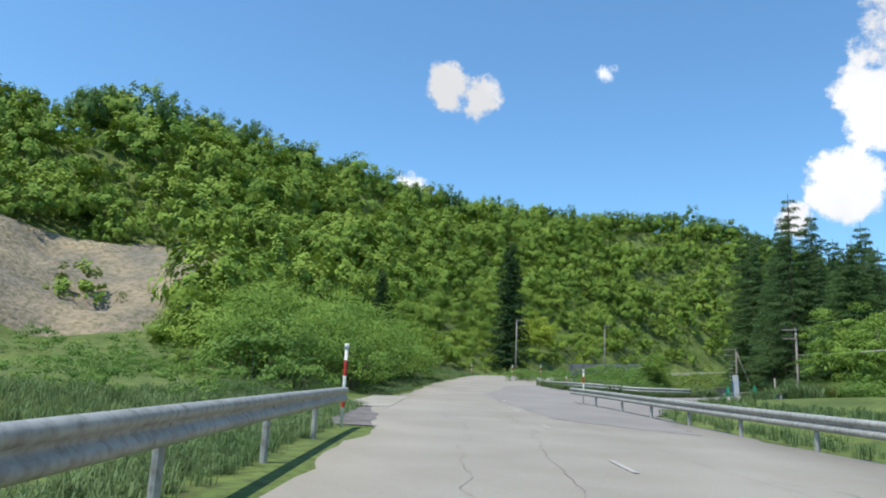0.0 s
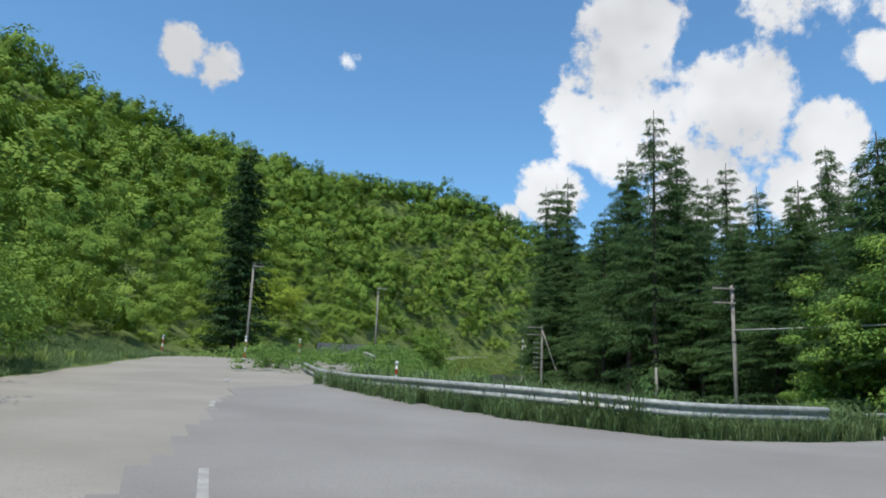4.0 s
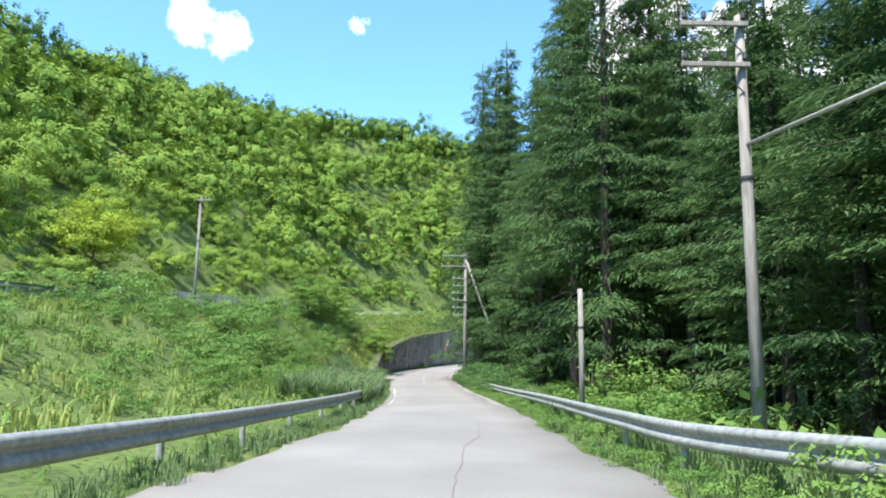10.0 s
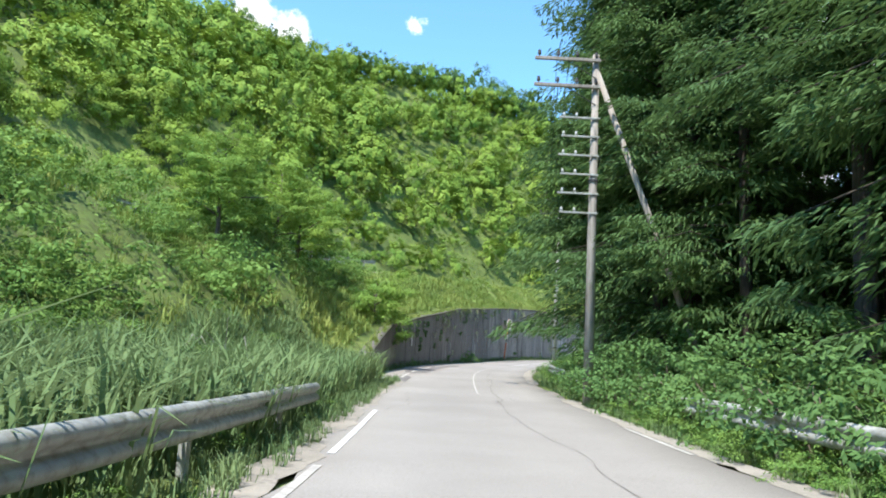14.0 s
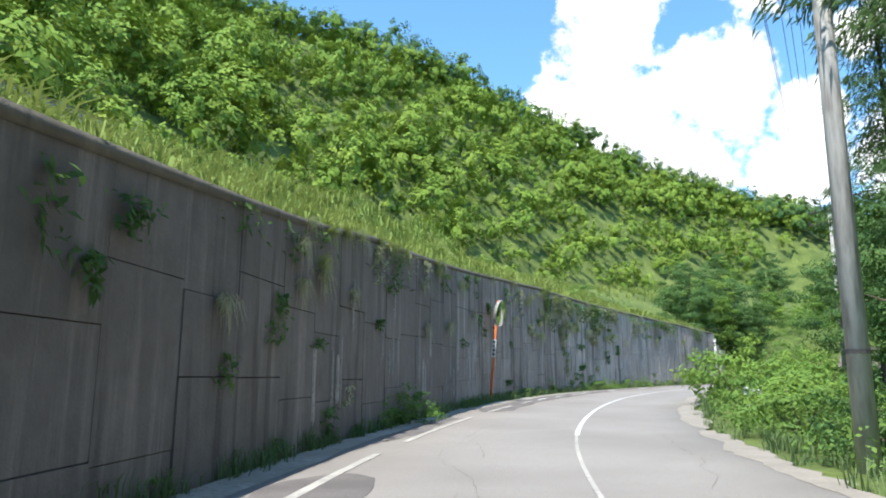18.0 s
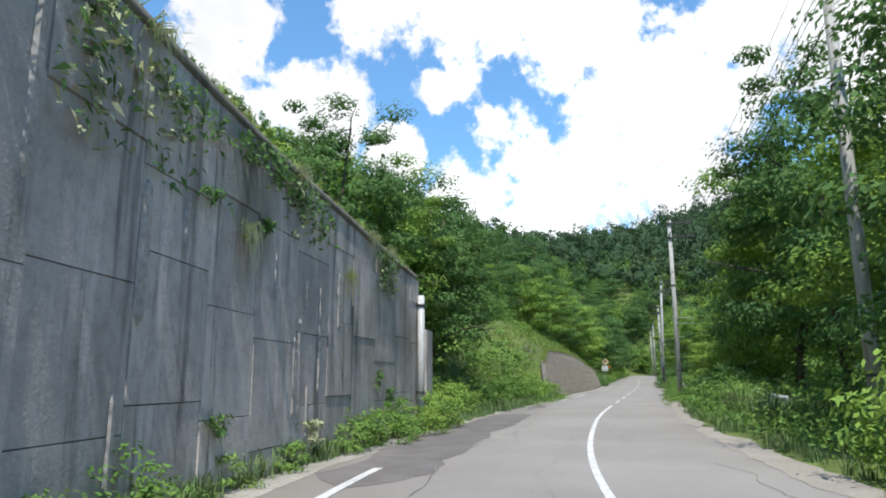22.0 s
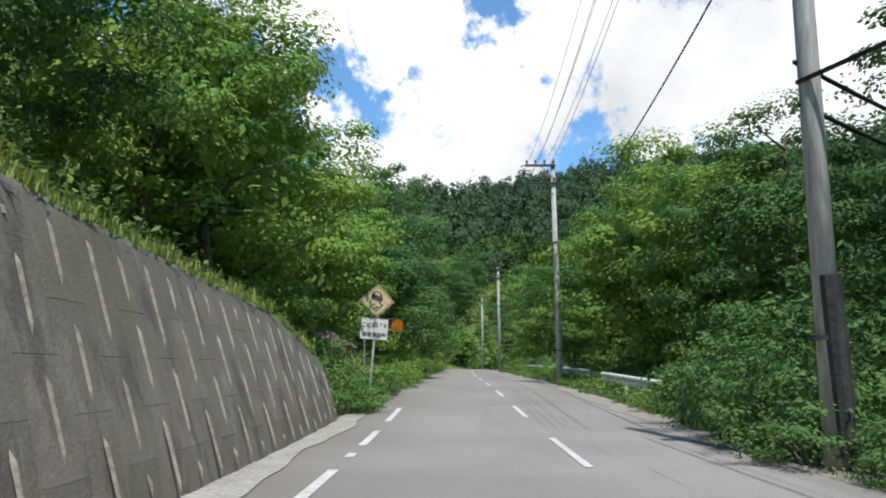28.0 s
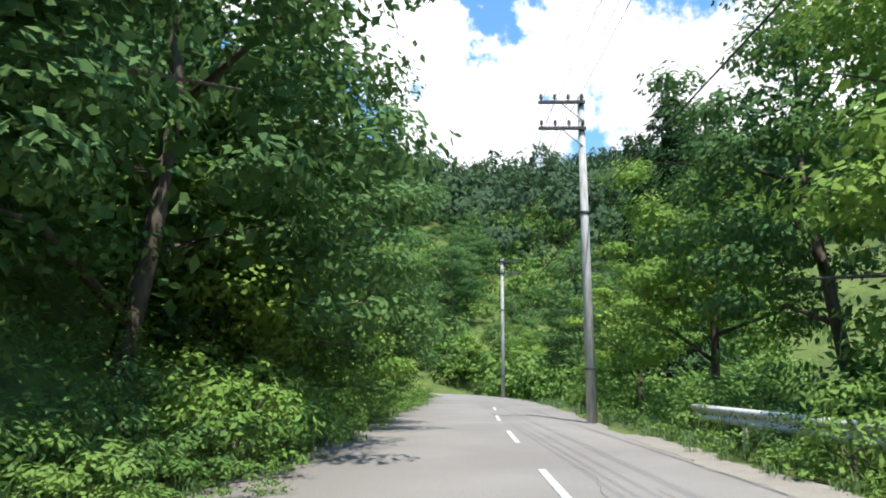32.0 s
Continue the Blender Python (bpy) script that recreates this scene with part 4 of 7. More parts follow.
def hillside():
    rng = np.random.default_rng(11)
    near = [crown_shape(20 + i, 40, 90, (3.2, 3.2, 2.7), 0.21, 2.2, 0.55, 0.14, 0.75, -0.25, 140, True, 0.6) for i in range(5)]
    mid = [crown_shape(40 + i, 30, 30, (3.3, 3.3, 2.9), 0.44, 2.0, 0.7, 0.13, 0.86, -0.2, 40, True, 0.75) for i in range(4)]
    far = [crown_shape(50 + i, 22, 14, (5.0, 5.0, 4.6), 1.0, 2.8, 0.6, 0.18, 0.8, -0.1, 24, True, 0.7) for i in range(3)]
    # the hill to the left of both roads
    x, y = rng.uniform(-110, 240, 12000), rng.uniform(-10, 320, 12000)
    dm, sm, am, zm = MAIN.near(x, y)
    dl, sl, al, zl = LANE.near(x, y)
    wedge = (x < -0.34 * y) & (x > -0.72 * y) & (np.hypot(x, y) < 82)
    ok = ~wedge & (sm < -9) & (dm > 9) & ((sl < -9) | (al < 20)) & (dl > 10) & ~((y < 34) & (x > -32)) & (y > -5 - 0.9 * x - 60) & (y - 123 < 1.4 * (x + 57) + 22) & (y < 304)
    bare = np.hypot(((x + 39) * 0.6 + (y - 80) * 0.8) / 20, ((x + 39) * 0.8 - (y - 80) * 0.6) / 13) < 1.03
    bare &= rng.random(len(x)) < 0.96
    grassy = np.hypot((x - 92) / 19, (y - 222) / 8) < 1
    ok &= ~bare & ~(grassy & (rng.random(len(x)) < 0.85))
    x, y, dm = x[ok], y[ok], dm[ok]
    keep, cells = [], set()
    for i in range(len(x)):
        c = (int(x[i] // 3.6), int(y[i] // 3.6))
        if c not in cells:
            cells.add(c)
            keep.append(i)
    x, y, dm = x[keep], y[keep], dm[keep]
    z = ground(x, y)
    rows_n, rows_m = [], []
    for i in range(len(x)):
        edge = min(1.0, 0.42 + dm[i] / 45) * (0.85 if y[i] < 70 and dm[i] < 24 else 1.0)
        size = rng.uniform(0.5, 1.4) ** 1.2 * edge
        row = (x[i], y[i], z[i] - 0.4, rng.uniform(0, 6.28), size, size * rng.uniform(0.85, 1.35), rng.integers(0, 4))
        (rows_n if dm[i] < 24 and y[i] < 190 else rows_m).append(row)
    tagged(new("hillside_shrubs", scatter_mesh("hillside_shrubs", near, rows_n, leaf_hill)), "dense sunlit green shrubs and young trees covering the lower hillside", "shrubs", kind="stuff")
    tagged(new("hillside_forest", scatter_mesh("hillside_forest", mid, rows_m, leaf_hill)), "dense green deciduous forest covering the steep hill", "forest", kind="stuff")
    # ridge trees stand taller
    ridge = np.array([(-100, 30), (-72, 108), (-57, 123), (-32, 158), (6, 212), (46, 267), (95, 285), (131, 297), (155, 290), (177, 291), (207, 271), (240, 282)], float)
    rows = []
    for a, b in zip(ridge, ridge[1:]):
        for u in np.arange(0, 1, 4.0 / np.linalg.norm(b - a)):
            p = a * (1 - u) + b * u + rng.normal(0, 2.5, 2)
            g = rng.uniform(0.7, 1.25)
            rows.append((p[0], p[1], ground1(*p) + rng.uniform(-0.5, 1.5), rng.uniform(0, 6.28), g, g * rng.uniform(1.0, 1.6), rng.integers(0, 4)))
    tagged(new("ridge_trees", scatter_mesh("ridge_trees", mid, rows, leaf_dark)), "row of darker trees standing along the ridge", "trees", kind="stuff")
    # far wooded mountains beyond the valley and to the right
    x, y = rng.uniform(60, 600, 9000), rng.uniform(-40, 420, 9000)
    dl, sl, al, zl = LANE.near(x, y)
    ok = ((((sl > 60) & (y > -30 + 0.05 * x)) | (al > LANE.length - 6)) & (dl > 30) | ((sl < -30) & (x > 230) & (dl > 22))) & (x < 565) & ((x > 150) | (y < 60) & (rng.random(len(x)) < 0.7))
    x, y = x[ok], y[ok]
    cells, keep = set(), []
    for i in range(len(x)):
        c = (int(x[i] // 8.0), int(y[i] // 8.0))
        if c not in cells:
            cells.add(c)
            keep.append(i)
    x, y = x[keep], y[keep]
    z = ground(x, y)
    rows = [(x[i], y[i], z[i] - 0.5, rng.uniform(0, 6.28), g, g * rng.uniform(1.0, 1.9), rng.integers(0, 3)) for i in range(len(x)) for g in (rng.uniform(0.75, 1.2),)]
    tagged(new("mountain_forest", scatter_mesh("mountain_forest", far, rows, leaf_far)), "dark green forest on the mountains beyond the valley", "forest", kind="stuff")


hillside()


def trunk_mesh(name, seed, tall, r0, limbs, mat, reach, start=0.3, lean=0.03, droop=0.3):
    rng = random.Random(seed)
    bm = bmesh.new()
    pts, p = [], Vector((0, 0, -0.4))
    for i in range(6):
        pts.append(p.copy())
        p = p + Vector((rng.uniform(-lean, lean) * tall, rng.uniform(-lean, lean) * tall, (tall + 0.4) / 5))
    tube(bm, pts, [r0 * (1.25 if i == 0 else 1 - 0.17 * i) for i in range(6)], 8)
    for k in range(limbs):
        u = start + (0.95 - start) * k / max(limbs - 1, 1)
        i = min(int(u * 5), 4)
        a = pts[i].lerp(pts[i + 1], u * 5 - i)
        turn = k * 2.4 + rng.uniform(-0.4, 0.4)
        l = reach * (1.05 - 0.6 * u) * rng.uniform(0.7, 1.1)
        d = Vector((math.cos(turn), math.sin(turn), rng.uniform(0.25, 0.7) * (1 if droop >= 0 else -1)))
        r = r0 * (0.5 - 0.3 * u)
        b = a + d * l * 0.5
        tube(bm, [a, b, b + (d + Vector((rng.uniform(-0.4, 0.4), rng.uniform(-0.4, 0.4), -droop))) * l * 0.5], [r, r * 0.65, r * 0.2], 6)
    return bm_mesh(name, bm, mat, True)


def broad_tree(seed, tall, radii, lift, clumps, per, leaf, mat, limbs=8, flat=0.3, size=0.2, inner=1000):
    """Meshes for a broad-leaved tree: trunk with limbs, and a crown of sprays."""
    v, f = crown_shape(seed, clumps, per, radii, leaf, lift, flat, size, 0.45, -0.75, inner, False, 0.35, 0.6, 1.9)
    return trunk_mesh("trunk", seed, tall, 0.13 + tall * 0.006, limbs, bark, max(radii) * 1.05), mesh_of("crown", v, f, [mat])


def conifer(seed, tall, reach, start, layers, sprays, mat, bark_mat, spray=(0.95, 0.3), droop=0.25, power=0.8, core=0, boughs=5):
    """Meshes for a conifer: straight trunk, and whorls of boughs fringed with side sprays of needles."""
    rng = np.random.default_rng(seed)
    bm = bmesh.new()
    sway = rng.uniform(-0.012, 0.012, 2) * tall
    tube(bm, [(sway[0] * u * u, sway[1] * u * u, -0.5 + (tall + 0.5) * u) for u in (0, 0.1, 0.4, 0.7, 1)], [0.011 * tall * k + 0.02 for k in (1.25, 1.0, 0.75, 0.42, 0.03)], 8)
    bs, ws, ls = [], [], []
    up = np.array([0, 0, 1.0])
    for i in range(layers):
        h = tall * (start + (1 - start) * (i / layers) ** 0.95)
        k = (1 - (h / tall - start) / (1 - start)) ** power
        for j in range(boughs):
            a = rng.uniform(0, 6.28)
            l = reach * (0.06 + 0.94 * k) * rng.uniform(0.45, 1.15)
            rise = rng.uniform(-0.1, 0.25)
            d, e = np.array([math.cos(a), math.sin(a), 0]), np.array([-math.sin(a), math.cos(a), 0])
            o = np.array([sway[0] * (h / tall) ** 2, sway[1] * (h / tall) ** 2, h])
            q = o + d * l + up * (rise * l - droop * l * 0.6)
            if l > 0.9 and j < 3:
                tube(bm, [o, o * 0.5 + q * 0.5 + np.array([0, 0, 0.1 * l]), q], [0.035, 0.022, 0.008], 4)
            m = max(4, int(sprays * l / reach))
            u = np.sqrt(rng.uniform(0.03, 1, m))[:, None]
            off = rng.normal(0, 1, (m, 1)) * (0.10 + 0.20 * l * (1 - 0.6 * u))
            p = o + d * l * u + e * off + up * (rise * l * u - droop * l * 0.6 * u**2 - 0.25 * np.abs(off)) + rng.normal(0, 0.07, (m, 3))
            turn = np.sign(off) * rng.uniform(0.3, 1.2, (m, 1))
            bs.append(p)
            ws.append(d * np.cos(turn) + e * np.sin(turn) - up * rng.uniform(0.0, 0.75, (m, 1)))
            ls.append(spray[0] * rng.uniform(0.6, 1.35, (m, 1)))
    b, w, l = np.concatenate(bs), np.concatenate(ws), np.concatenate(ls)
    w /= np.linalg.norm(w, axis=1)[:, None]
    side = np.cross(w, up + rng.normal(0, 0.45, (len(b), 3)))
    side *= spray[1] * 0.5 * rng.uniform(0.7, 1.4, (len(b), 1)) / (np.linalg.norm(side, axis=1)[:, None] + 1e-9)
    mid = b + w * l * 0.4 + up * 0.04 * l
    v = np.stack([b, mid + side, b + w * l - up * 0.16 * l, mid - side], 1).reshape(-1, 3)
    f = np.arange(len(v)).reshape(-1, 4)
    if core:
        u = rng.random(core)
        k = reach * 0.42 * (0.1 + 0.88 * (1 - u) ** power)
        a, r = rng.uniform(0, 6.28, core), np.sqrt(rng.random(core)) * k
        c = np.stack([np.cos(a) * r, np.sin(a) * r, tall * (start + (0.9 - start) * u)], 1)
        x, g = leaf_cloud(rng, c, np.tile([0, 0, 0.6], (core, 1)), 0.42, 0.13, 0.3, 0.7)
        v, f = np.concatenate([v, x]), np.concatenate([f, g + len(v)])
    return bm_mesh("trunk", bm, bark_mat, True), mesh_of("crown", v, f, [mat])


def plant(meshes, name, label, category, group, x, y, turn=0.0, size=1.0, tall=1.0, z=None):
    z = ground1(x, y) - 0.1 if z is None else z
    th = thing(name, Matrix.Translation((x, y, z)) @ Matrix.Rotation(turn, 4, "Z") @ Matrix.Diagonal((size, size, size * tall, 1)), label, category, group)
    for n, me in zip(("trunk", "crown"), meshes):
        part(n, me, None, th)
    return th


LARCH = [conifer(60 + i, 19 + 2 * i, 4.5 + 0.25 * i, s, 24, 270, needle, bark_dark, (0.31, 0.062), 0.26, 0.75, 1300, 7) for i, s in enumerate((0.16, 0.22, 0.34, 0.12))]
CEDAR = [conifer(70 + i, 17, 2.5, 0.08, 40, 80, cedar, bark_dark, (0.34, 0.10), 0.12, 0.62, 2400, 6) for i in range(2)]
BROAD = [broad_tree(80, 8.0, (3.6, 3.4, 3.9), 5.0, 62, 260, 0.16, leaf_tree, flat=0.36, size=0.14), broad_tree(81, 7.0, (3.2, 3.6, 3.4), 4.3, 58, 260, 0.155, leaf_tree, flat=0.36, size=0.14),
         broad_tree(82, 10.5, (3.9, 3.7, 5.0), 6.4, 78, 240, 0.165, leaf_dark, flat=0.38, size=0.125), broad_tree(83, 5.0, (2.2, 2.4, 2.6), 3.6, 44, 190, 0.13, leaf_tree, flat=0.36, size=0.15)]
YELLOW = broad_tree(84, 7.0, (4.2, 4.2, 3.2), 5.5, 90, 120, 0.26, leaf_yellow)


def along(line, s, side):
    p = line.at(s, side)
    return p.x, p.y


def woods():
    rng = random.Random(21)
    # larches in rows behind the lane's right-hand verge
    spots, tallest = [], set()
    for s in np.arange(40, 101, 4.2):
        for row, side in enumerate((8.0, 12.0, 16.5, 22.0, 28.0)):
            if s < 62 and row == 0:
                continue
            spots.append(along(LANE, s + rng.uniform(-1.4, 1.4), side + rng.uniform(-1.2, 1.2)))
            if s < 57:
                tallest.add(len(spots) - 1)
    for x, y in ((41, 60), (45, 54), (39, 66), (48, 62), (52, 56), (44, 46), (50, 47), (57, 50), (40, 40), (46, 38), (54, 40), (36, 34), (62, 44), (43, 30), (58, 33), (35, 26), (66, 55), (60, 64), (30, 22), (38, 16), (49, 24), (26, 12), (44, 66), (47, 70), (42.5, 51), (47.5, 43), (55, 62), (53, 68), (60, 58), (70, 48), (68, 62), (64, 38), (52, 32)):
        for dx, dy in ((0, 0), (7.5, 3.5)):
            spots.append((x + dx + rng.uniform(-1.5, 1.5), y + dy + rng.uniform(-1.5, 1.5)))
            tallest.add(len(spots) - 1)
    for i, (x, y) in enumerate(spots):
        k = 2 if LANE.near(np.array([x]), np.array([y]))[0][0] < 14 and y > 84 and i % 3 else rng.randrange(4)
        plant(LARCH[k], "larch_tree", "tall larch with drooping green sprays and bare dark trunk", "tree", "larches beside the lane", x, y, rng.uniform(0, 6), rng.uniform(0.8, 1.05), rng.uniform(0.85, 1.08) * (0.9 if i in tallest else 1.05 if y < 93 else 1.2))
    for s, side in ((94, 6.4), (97, 8.6), (100, 6.2), (103, 8.0), (106, 6.6), (114, 8.4), (107, 11.0), (113, 13.0), (99, 12.5), (118, 10.5)):
        plant(LARCH[rng.randrange(4)] if s < 103 else LARCH[2], "larch_tree", "larch with a thin leaning trunk beside the bend", "tree", "larches beside the lane", *along(LANE, s, side), rng.uniform(0, 6), 0.95, 1.0)
    for s, side, turn in ((93.5, 7.4, 0.3), (98.5, 7.0, 2.1), (103.5, 8.2, 4.0), (100.5, 5.9, 1.2)):
        plant(LARCH[3], "larch_tree", "broad tall larch with drooping sprays beside the lane", "tree", "larches beside the lane", *along(LANE, s, side), turn, 1.05, 1.25)
    plant(LARCH[2], "larch_tree", "larch with a thin bare trunk beside the bend", "tree", "larches beside the lane", 63.9, 148.9, 2.0, 0.62, 1.5)
    plant(LARCH[2], "larch_tree", "larch with a thin bare trunk beside the bend", "tree", "larches beside the lane", 79.6, 162.1, 4.0, 0.62, 1.6)
    for x, y, top in ((51.3, 66.5, 27.3), (56.4, 57.5, 27.8), (51.4, 47.8, 24.1)):
        plant(LARCH[3], "larch_tree", "broad tall larch rising above the other trees", "tree", "larches beside the lane", x, y, x, 1.0, (top - ground1(x, y)) / 25.0)
    # broad-leaved trees in front of the larches at the junction
    for x, y, k, g in ((35.8, 62.5, 0, 1.15), (34.4, 57.0, 1, 1.0), (36.0, 50.5, 0, 1.35), (34.0, 45.0, 1, 1.4), (40.5, 47.0, 0, 1.4), (31.0, 40.5, 2, 0.95), (38.5, 70.5, 1, 0.8), (29.0, 36.0, 0, 0.9), (38.5, 57.5, 2, 0.8), (26.5, 31.0, 1, 1.0), (22.0, 25.5, 0, 1.0), (36.8, 67.2, 0, 1.1), (41.0, 68.0, 2, 1.25), (40.5, 62.0, 0, 1.35)):
        plant(BROAD[k], "roadside_tree", "broad-leaved tree with bright layered foliage behind the guard rail", "tree", "broad-leaved roadside trees", x, y, rng.uniform(0, 6), g, rng.uniform(0.85, 1.05))
    # tree over the start of the wall
    plant(BROAD[3], "slender_tree", "slender light-green tree at the head of the wall", "tree", "", 47.0, 141.2, 0.4, 0.85, 1.1)
    for s, side, k, g in ((110.0, -10.5, 0, 0.6), (105.0, -9.6, 3, 0.9), (101.0, -9.5, 1, 0.6), (97.5, -11.0, 0, 0.6)):
        plant(BROAD[k], "slope_tree", "leafy tree shading the head of the concrete wall", "tree", "trees on the hill side", *along(LANE, s, side), s, g, 0.95)
    # right-hand side after the bend
    for s, side, k, g in ((128, 12, 2, 0.8), (136, 11, 2, 0.85), (147, 15.5, 2, 0.7), (162, 12.0, 2, 0.95), (168, 9.0, 2, 1.2), (175, 9.0, 0, 1.2), (176, 14, 2, 1.2), (184, 11, 2, 1.1), (188, 9.5, 2, 1.3), (194, 8.6, 0, 1.35), (199.5, 9.6, 2, 1.35), (206.5, 7.4, 0, 0.8),
                          (206, 11.0, 1, 0.9), (231, 8.5, 0, 0.8), (233, 9, 1, 1.0), (240, 8.5, 0, 1.1), (247, 9.5, 2, 0.9), (255, 9.0, 2, 1.0),
                          (262, 10, 2, 1.0), (270, 9.0, 2, 1.0), (278, 9.5, 1, 1.15), (286, 9.5, 2, 1.2), (294, 9, 0, 1.35), (302, 9, 2, 1.25), (310, 8, 0, 1.2), (318, 7, 1, 1.0), (327, 6, 2, 0.9),
                          (260, 8.6, 0, 1.35), (267, 8.2, 0, 1.4), (224, 16, 2, 1.0), (238, 16, 2, 1.1), (252, 17, 2, 1.1), (268, 17, 2, 1.0), (284, 18, 2, 1.1), (300, 17, 2, 1.1)):
        plant(BROAD[k], "valley_tree", "leafy green valley tree with layered branches", "tree", "trees on the valley side", *along(LANE, s, side), rng.uniform(0, 6), g, rng.uniform(0.85, 1.1))
    for s, side, g in ((213.5, 10.6, 1.1), (216, 12.4, 1.25), (218.0, 10.2, 1.2), (221, 12.0, 1.25), (224, 10.4, 1.15), (227, 12.4, 1.1), (219, 15.0, 1.2), (245, 17, 1.0), (254, 15, 0.95), (250, 18.5, 0.9), (329, 13, 1.3), (333, 15.5, 1.45), (337, 13.5, 1.25), (176, 10.5, 0.9)):
        plant(CEDAR[rng.randrange(2)], "cedar_tree", "dark narrow cedar with dense foliage", "tree", "dark cedars", *along(LANE, s, side), rng.uniform(0, 6), g, rng.uniform(0.85, 1.1))
    # left-hand slope after the wall
    for s, side, k, g in ((176.5, -7.6, 2, 0.7), (179.5, -7.6, 0, 0.85), (182.5, -6.6, 2, 0.85), (185.5, -7.0, 2, 0.85), (181, -10.5, 2, 0.8), (188, -11.5, 0, 0.5), (196, -14.5, 0, 0.55), (206, -13.0, 0, 0.6), (213, -11.5, 1, 0.65), (218, -11.0, 2, 0.65), (223, -9.0, 0, 1.0), (229, -9.5, 2, 0.95),
                          (235, -8.8, 0, 0.95), (241, -8.8, 2, 0.85), (247, -8.5, 1, 0.95), (250.0, -8.0, 0, 1.15), (268.5, -5.4, 2, 1.1), (276, -5.0, 2, 1.15), (284.5, -7.6, 2, 1.2), (253, -7.4, 1, 0.95), (258, -6.8, 0, 1.1), (263, -6.4, 0, 1.0), (268, -6.2, 0, 1.15), (273, -6.2, 1, 1.05), (278, -6.0, 0, 1.1), (283, -6.6, 2, 1.0), (288, -6.6, 2, 1.05), (293, -5.6, 2, 1.3),
                          (300.5, -5.2, 2, 1.25), (298, -6, 0, 1.0), (303, -6.2, 0, 1.0), (306, -6, 1, 1.1), (310, -6, 0, 1.1), (314, -6, 2, 1.1), (318, -6, 0, 1.0), (322, -6, 2, 1.1), (326, -6, 1, 1.1), (331, -5.5, 2, 1.1), (304, -11, 2, 1.2), (316, -11, 2, 1.2), (328, -10, 2, 1.2), (256, -12, 2, 1.2), (268, -12, 2, 1.2), (280, -12, 2, 1.2), (244, -13, 2, 1.1), (232, -14, 2, 1.1), (292, -12, 2, 1.2), (216, -17, 2, 0.8), (200, -17, 2, 0.7)):
        plant(BROAD[k], "slope_tree", "leafy tree leaning out from the steep slope", "tree", "trees on the hill side", *along(LANE, s, side - (0.9 if s > 250 else 0)), rng.uniform(0, 6), g, rng.uniform(0.85, 1.1), ground1(*along(LANE, s, side)) - 1.3 * g)
    for x, y, k, g in ((272, 262, 2, 1.0), (278, 268, 0, 1.1), (285, 272, 2, 1.1), (291, 268, 0, 1.2), (296, 262, 2, 1.2), (290, 256, 1, 1.0), (284, 250, 2, 1.1), (300, 272, 2, 1.3), (276, 246, 0, 1.0), (296, 280, 2, 1.2), (268, 238, 2, 1.0), (262, 258, 0, 0.9), (304, 262, 2, 1.2), (256, 254, 2, 0.9)):
        plant(BROAD[k], "valley_tree", "leafy green tree closing the view along the valley", "tree", "trees on the valley side", x, y, rng.uniform(0, 6), g, rng.uniform(0.9, 1.1))
    plant(CEDAR[0], "fir_tree", "tall dark fir standing alone beyond the main road", "tree", "", 10.9, 111.0, 0, 1.35, 0.9)
    plant(CEDAR[1], "fir_tree", "short dark fir among the shrubs", "tree", "", -7.0, 89.5, 0, 0.75, 0.75)
    plant(YELLOW, "yellow_tree", "yellow-green spreading tree above the meadow", "tree", "", 19.0, 143.0, 0, 1.0, 1.0)


woods()


# shrubs: a few shapes, set out along the verges
BUSH, BUSH_SHAPES = [], []
for i, (r, leaf, mat) in enumerate((((1.25, 1.2, 0.95), 0.24, bush_leaf), ((1.0, 1.1, 0.8), 0.20, bush_leaf), ((1.5, 1.4, 1.25), 0.26, leaf_tree), ((1.1, 1.0, 1.0), 0.2, leaf_dark), ((2.7, 2.6, 2.4), 0.3, leaf_tree))):
    v, f = crown_shape(100 + i, 34 if i < 4 else 70, 48 if i < 4 else 60, r, leaf * 0.52, r[2] * 0.55, 0.36, 0.2, 0.5, -0.4, 110)
    BUSH.append(mesh_of("foliage", v, f, [mat]))
    BUSH_SHAPES.append((v[:len(v) // 8 * 4], f[:len(f) // 2]))


BUSH_SHAPES.append(crown_shape(111, 60, 8, (2.7, 2.6, 2.4), 0.42, 1.3, 0.45, 0.16, 0.55, -0.4, 30))


def bush_stems(seed, r):
    rng = random.Random(seed)
    bm = bmesh.new()
    for k in range(6):
        a, u = k * 1.05 + rng.uniform(-0.3, 0.3), rng.uniform(0.4, 0.75)
        q = Vector((math.cos(a) * r[0] * u, math.sin(a) * r[1] * u, r[2] * rng.uniform(0.7, 1.2)))
        tube(bm, [(0.05 * math.cos(a), 0.05 * math.sin(a), -0.15), q * 0.45 + Vector((0, 0, 0.1)), q], [0.03, 0.02, 0.006], 5)
    return bm_mesh("stem", bm, bark, True)


BUSH_STEMS = [bush_stems(200 + i, r) for i, r in enumerate(((1.25, 1.2, 0.95), (1.0, 1.1, 0.8), (1.5, 1.4, 1.25), (1.1, 1.0, 1.0), (2.7, 2.6, 2.4)))]


def bush(x, y, k, size, tall=1.0, turn=0.0, z=None, label="rounded green roadside shrub"):
    m = Matrix.Translation((x, y, (ground1(x, y) if z is None else z) - 0.1)) @ Matrix.Rotation(turn, 4, "Z") @ Matrix.Diagonal((size, size, size * tall, 1))
    th = thing("bush", m, label, "bush", "roadside shrubs")
    part("foliage", BUSH[k], None, th)
    part("stem", BUSH_STEMS[k], None, th)
    return th


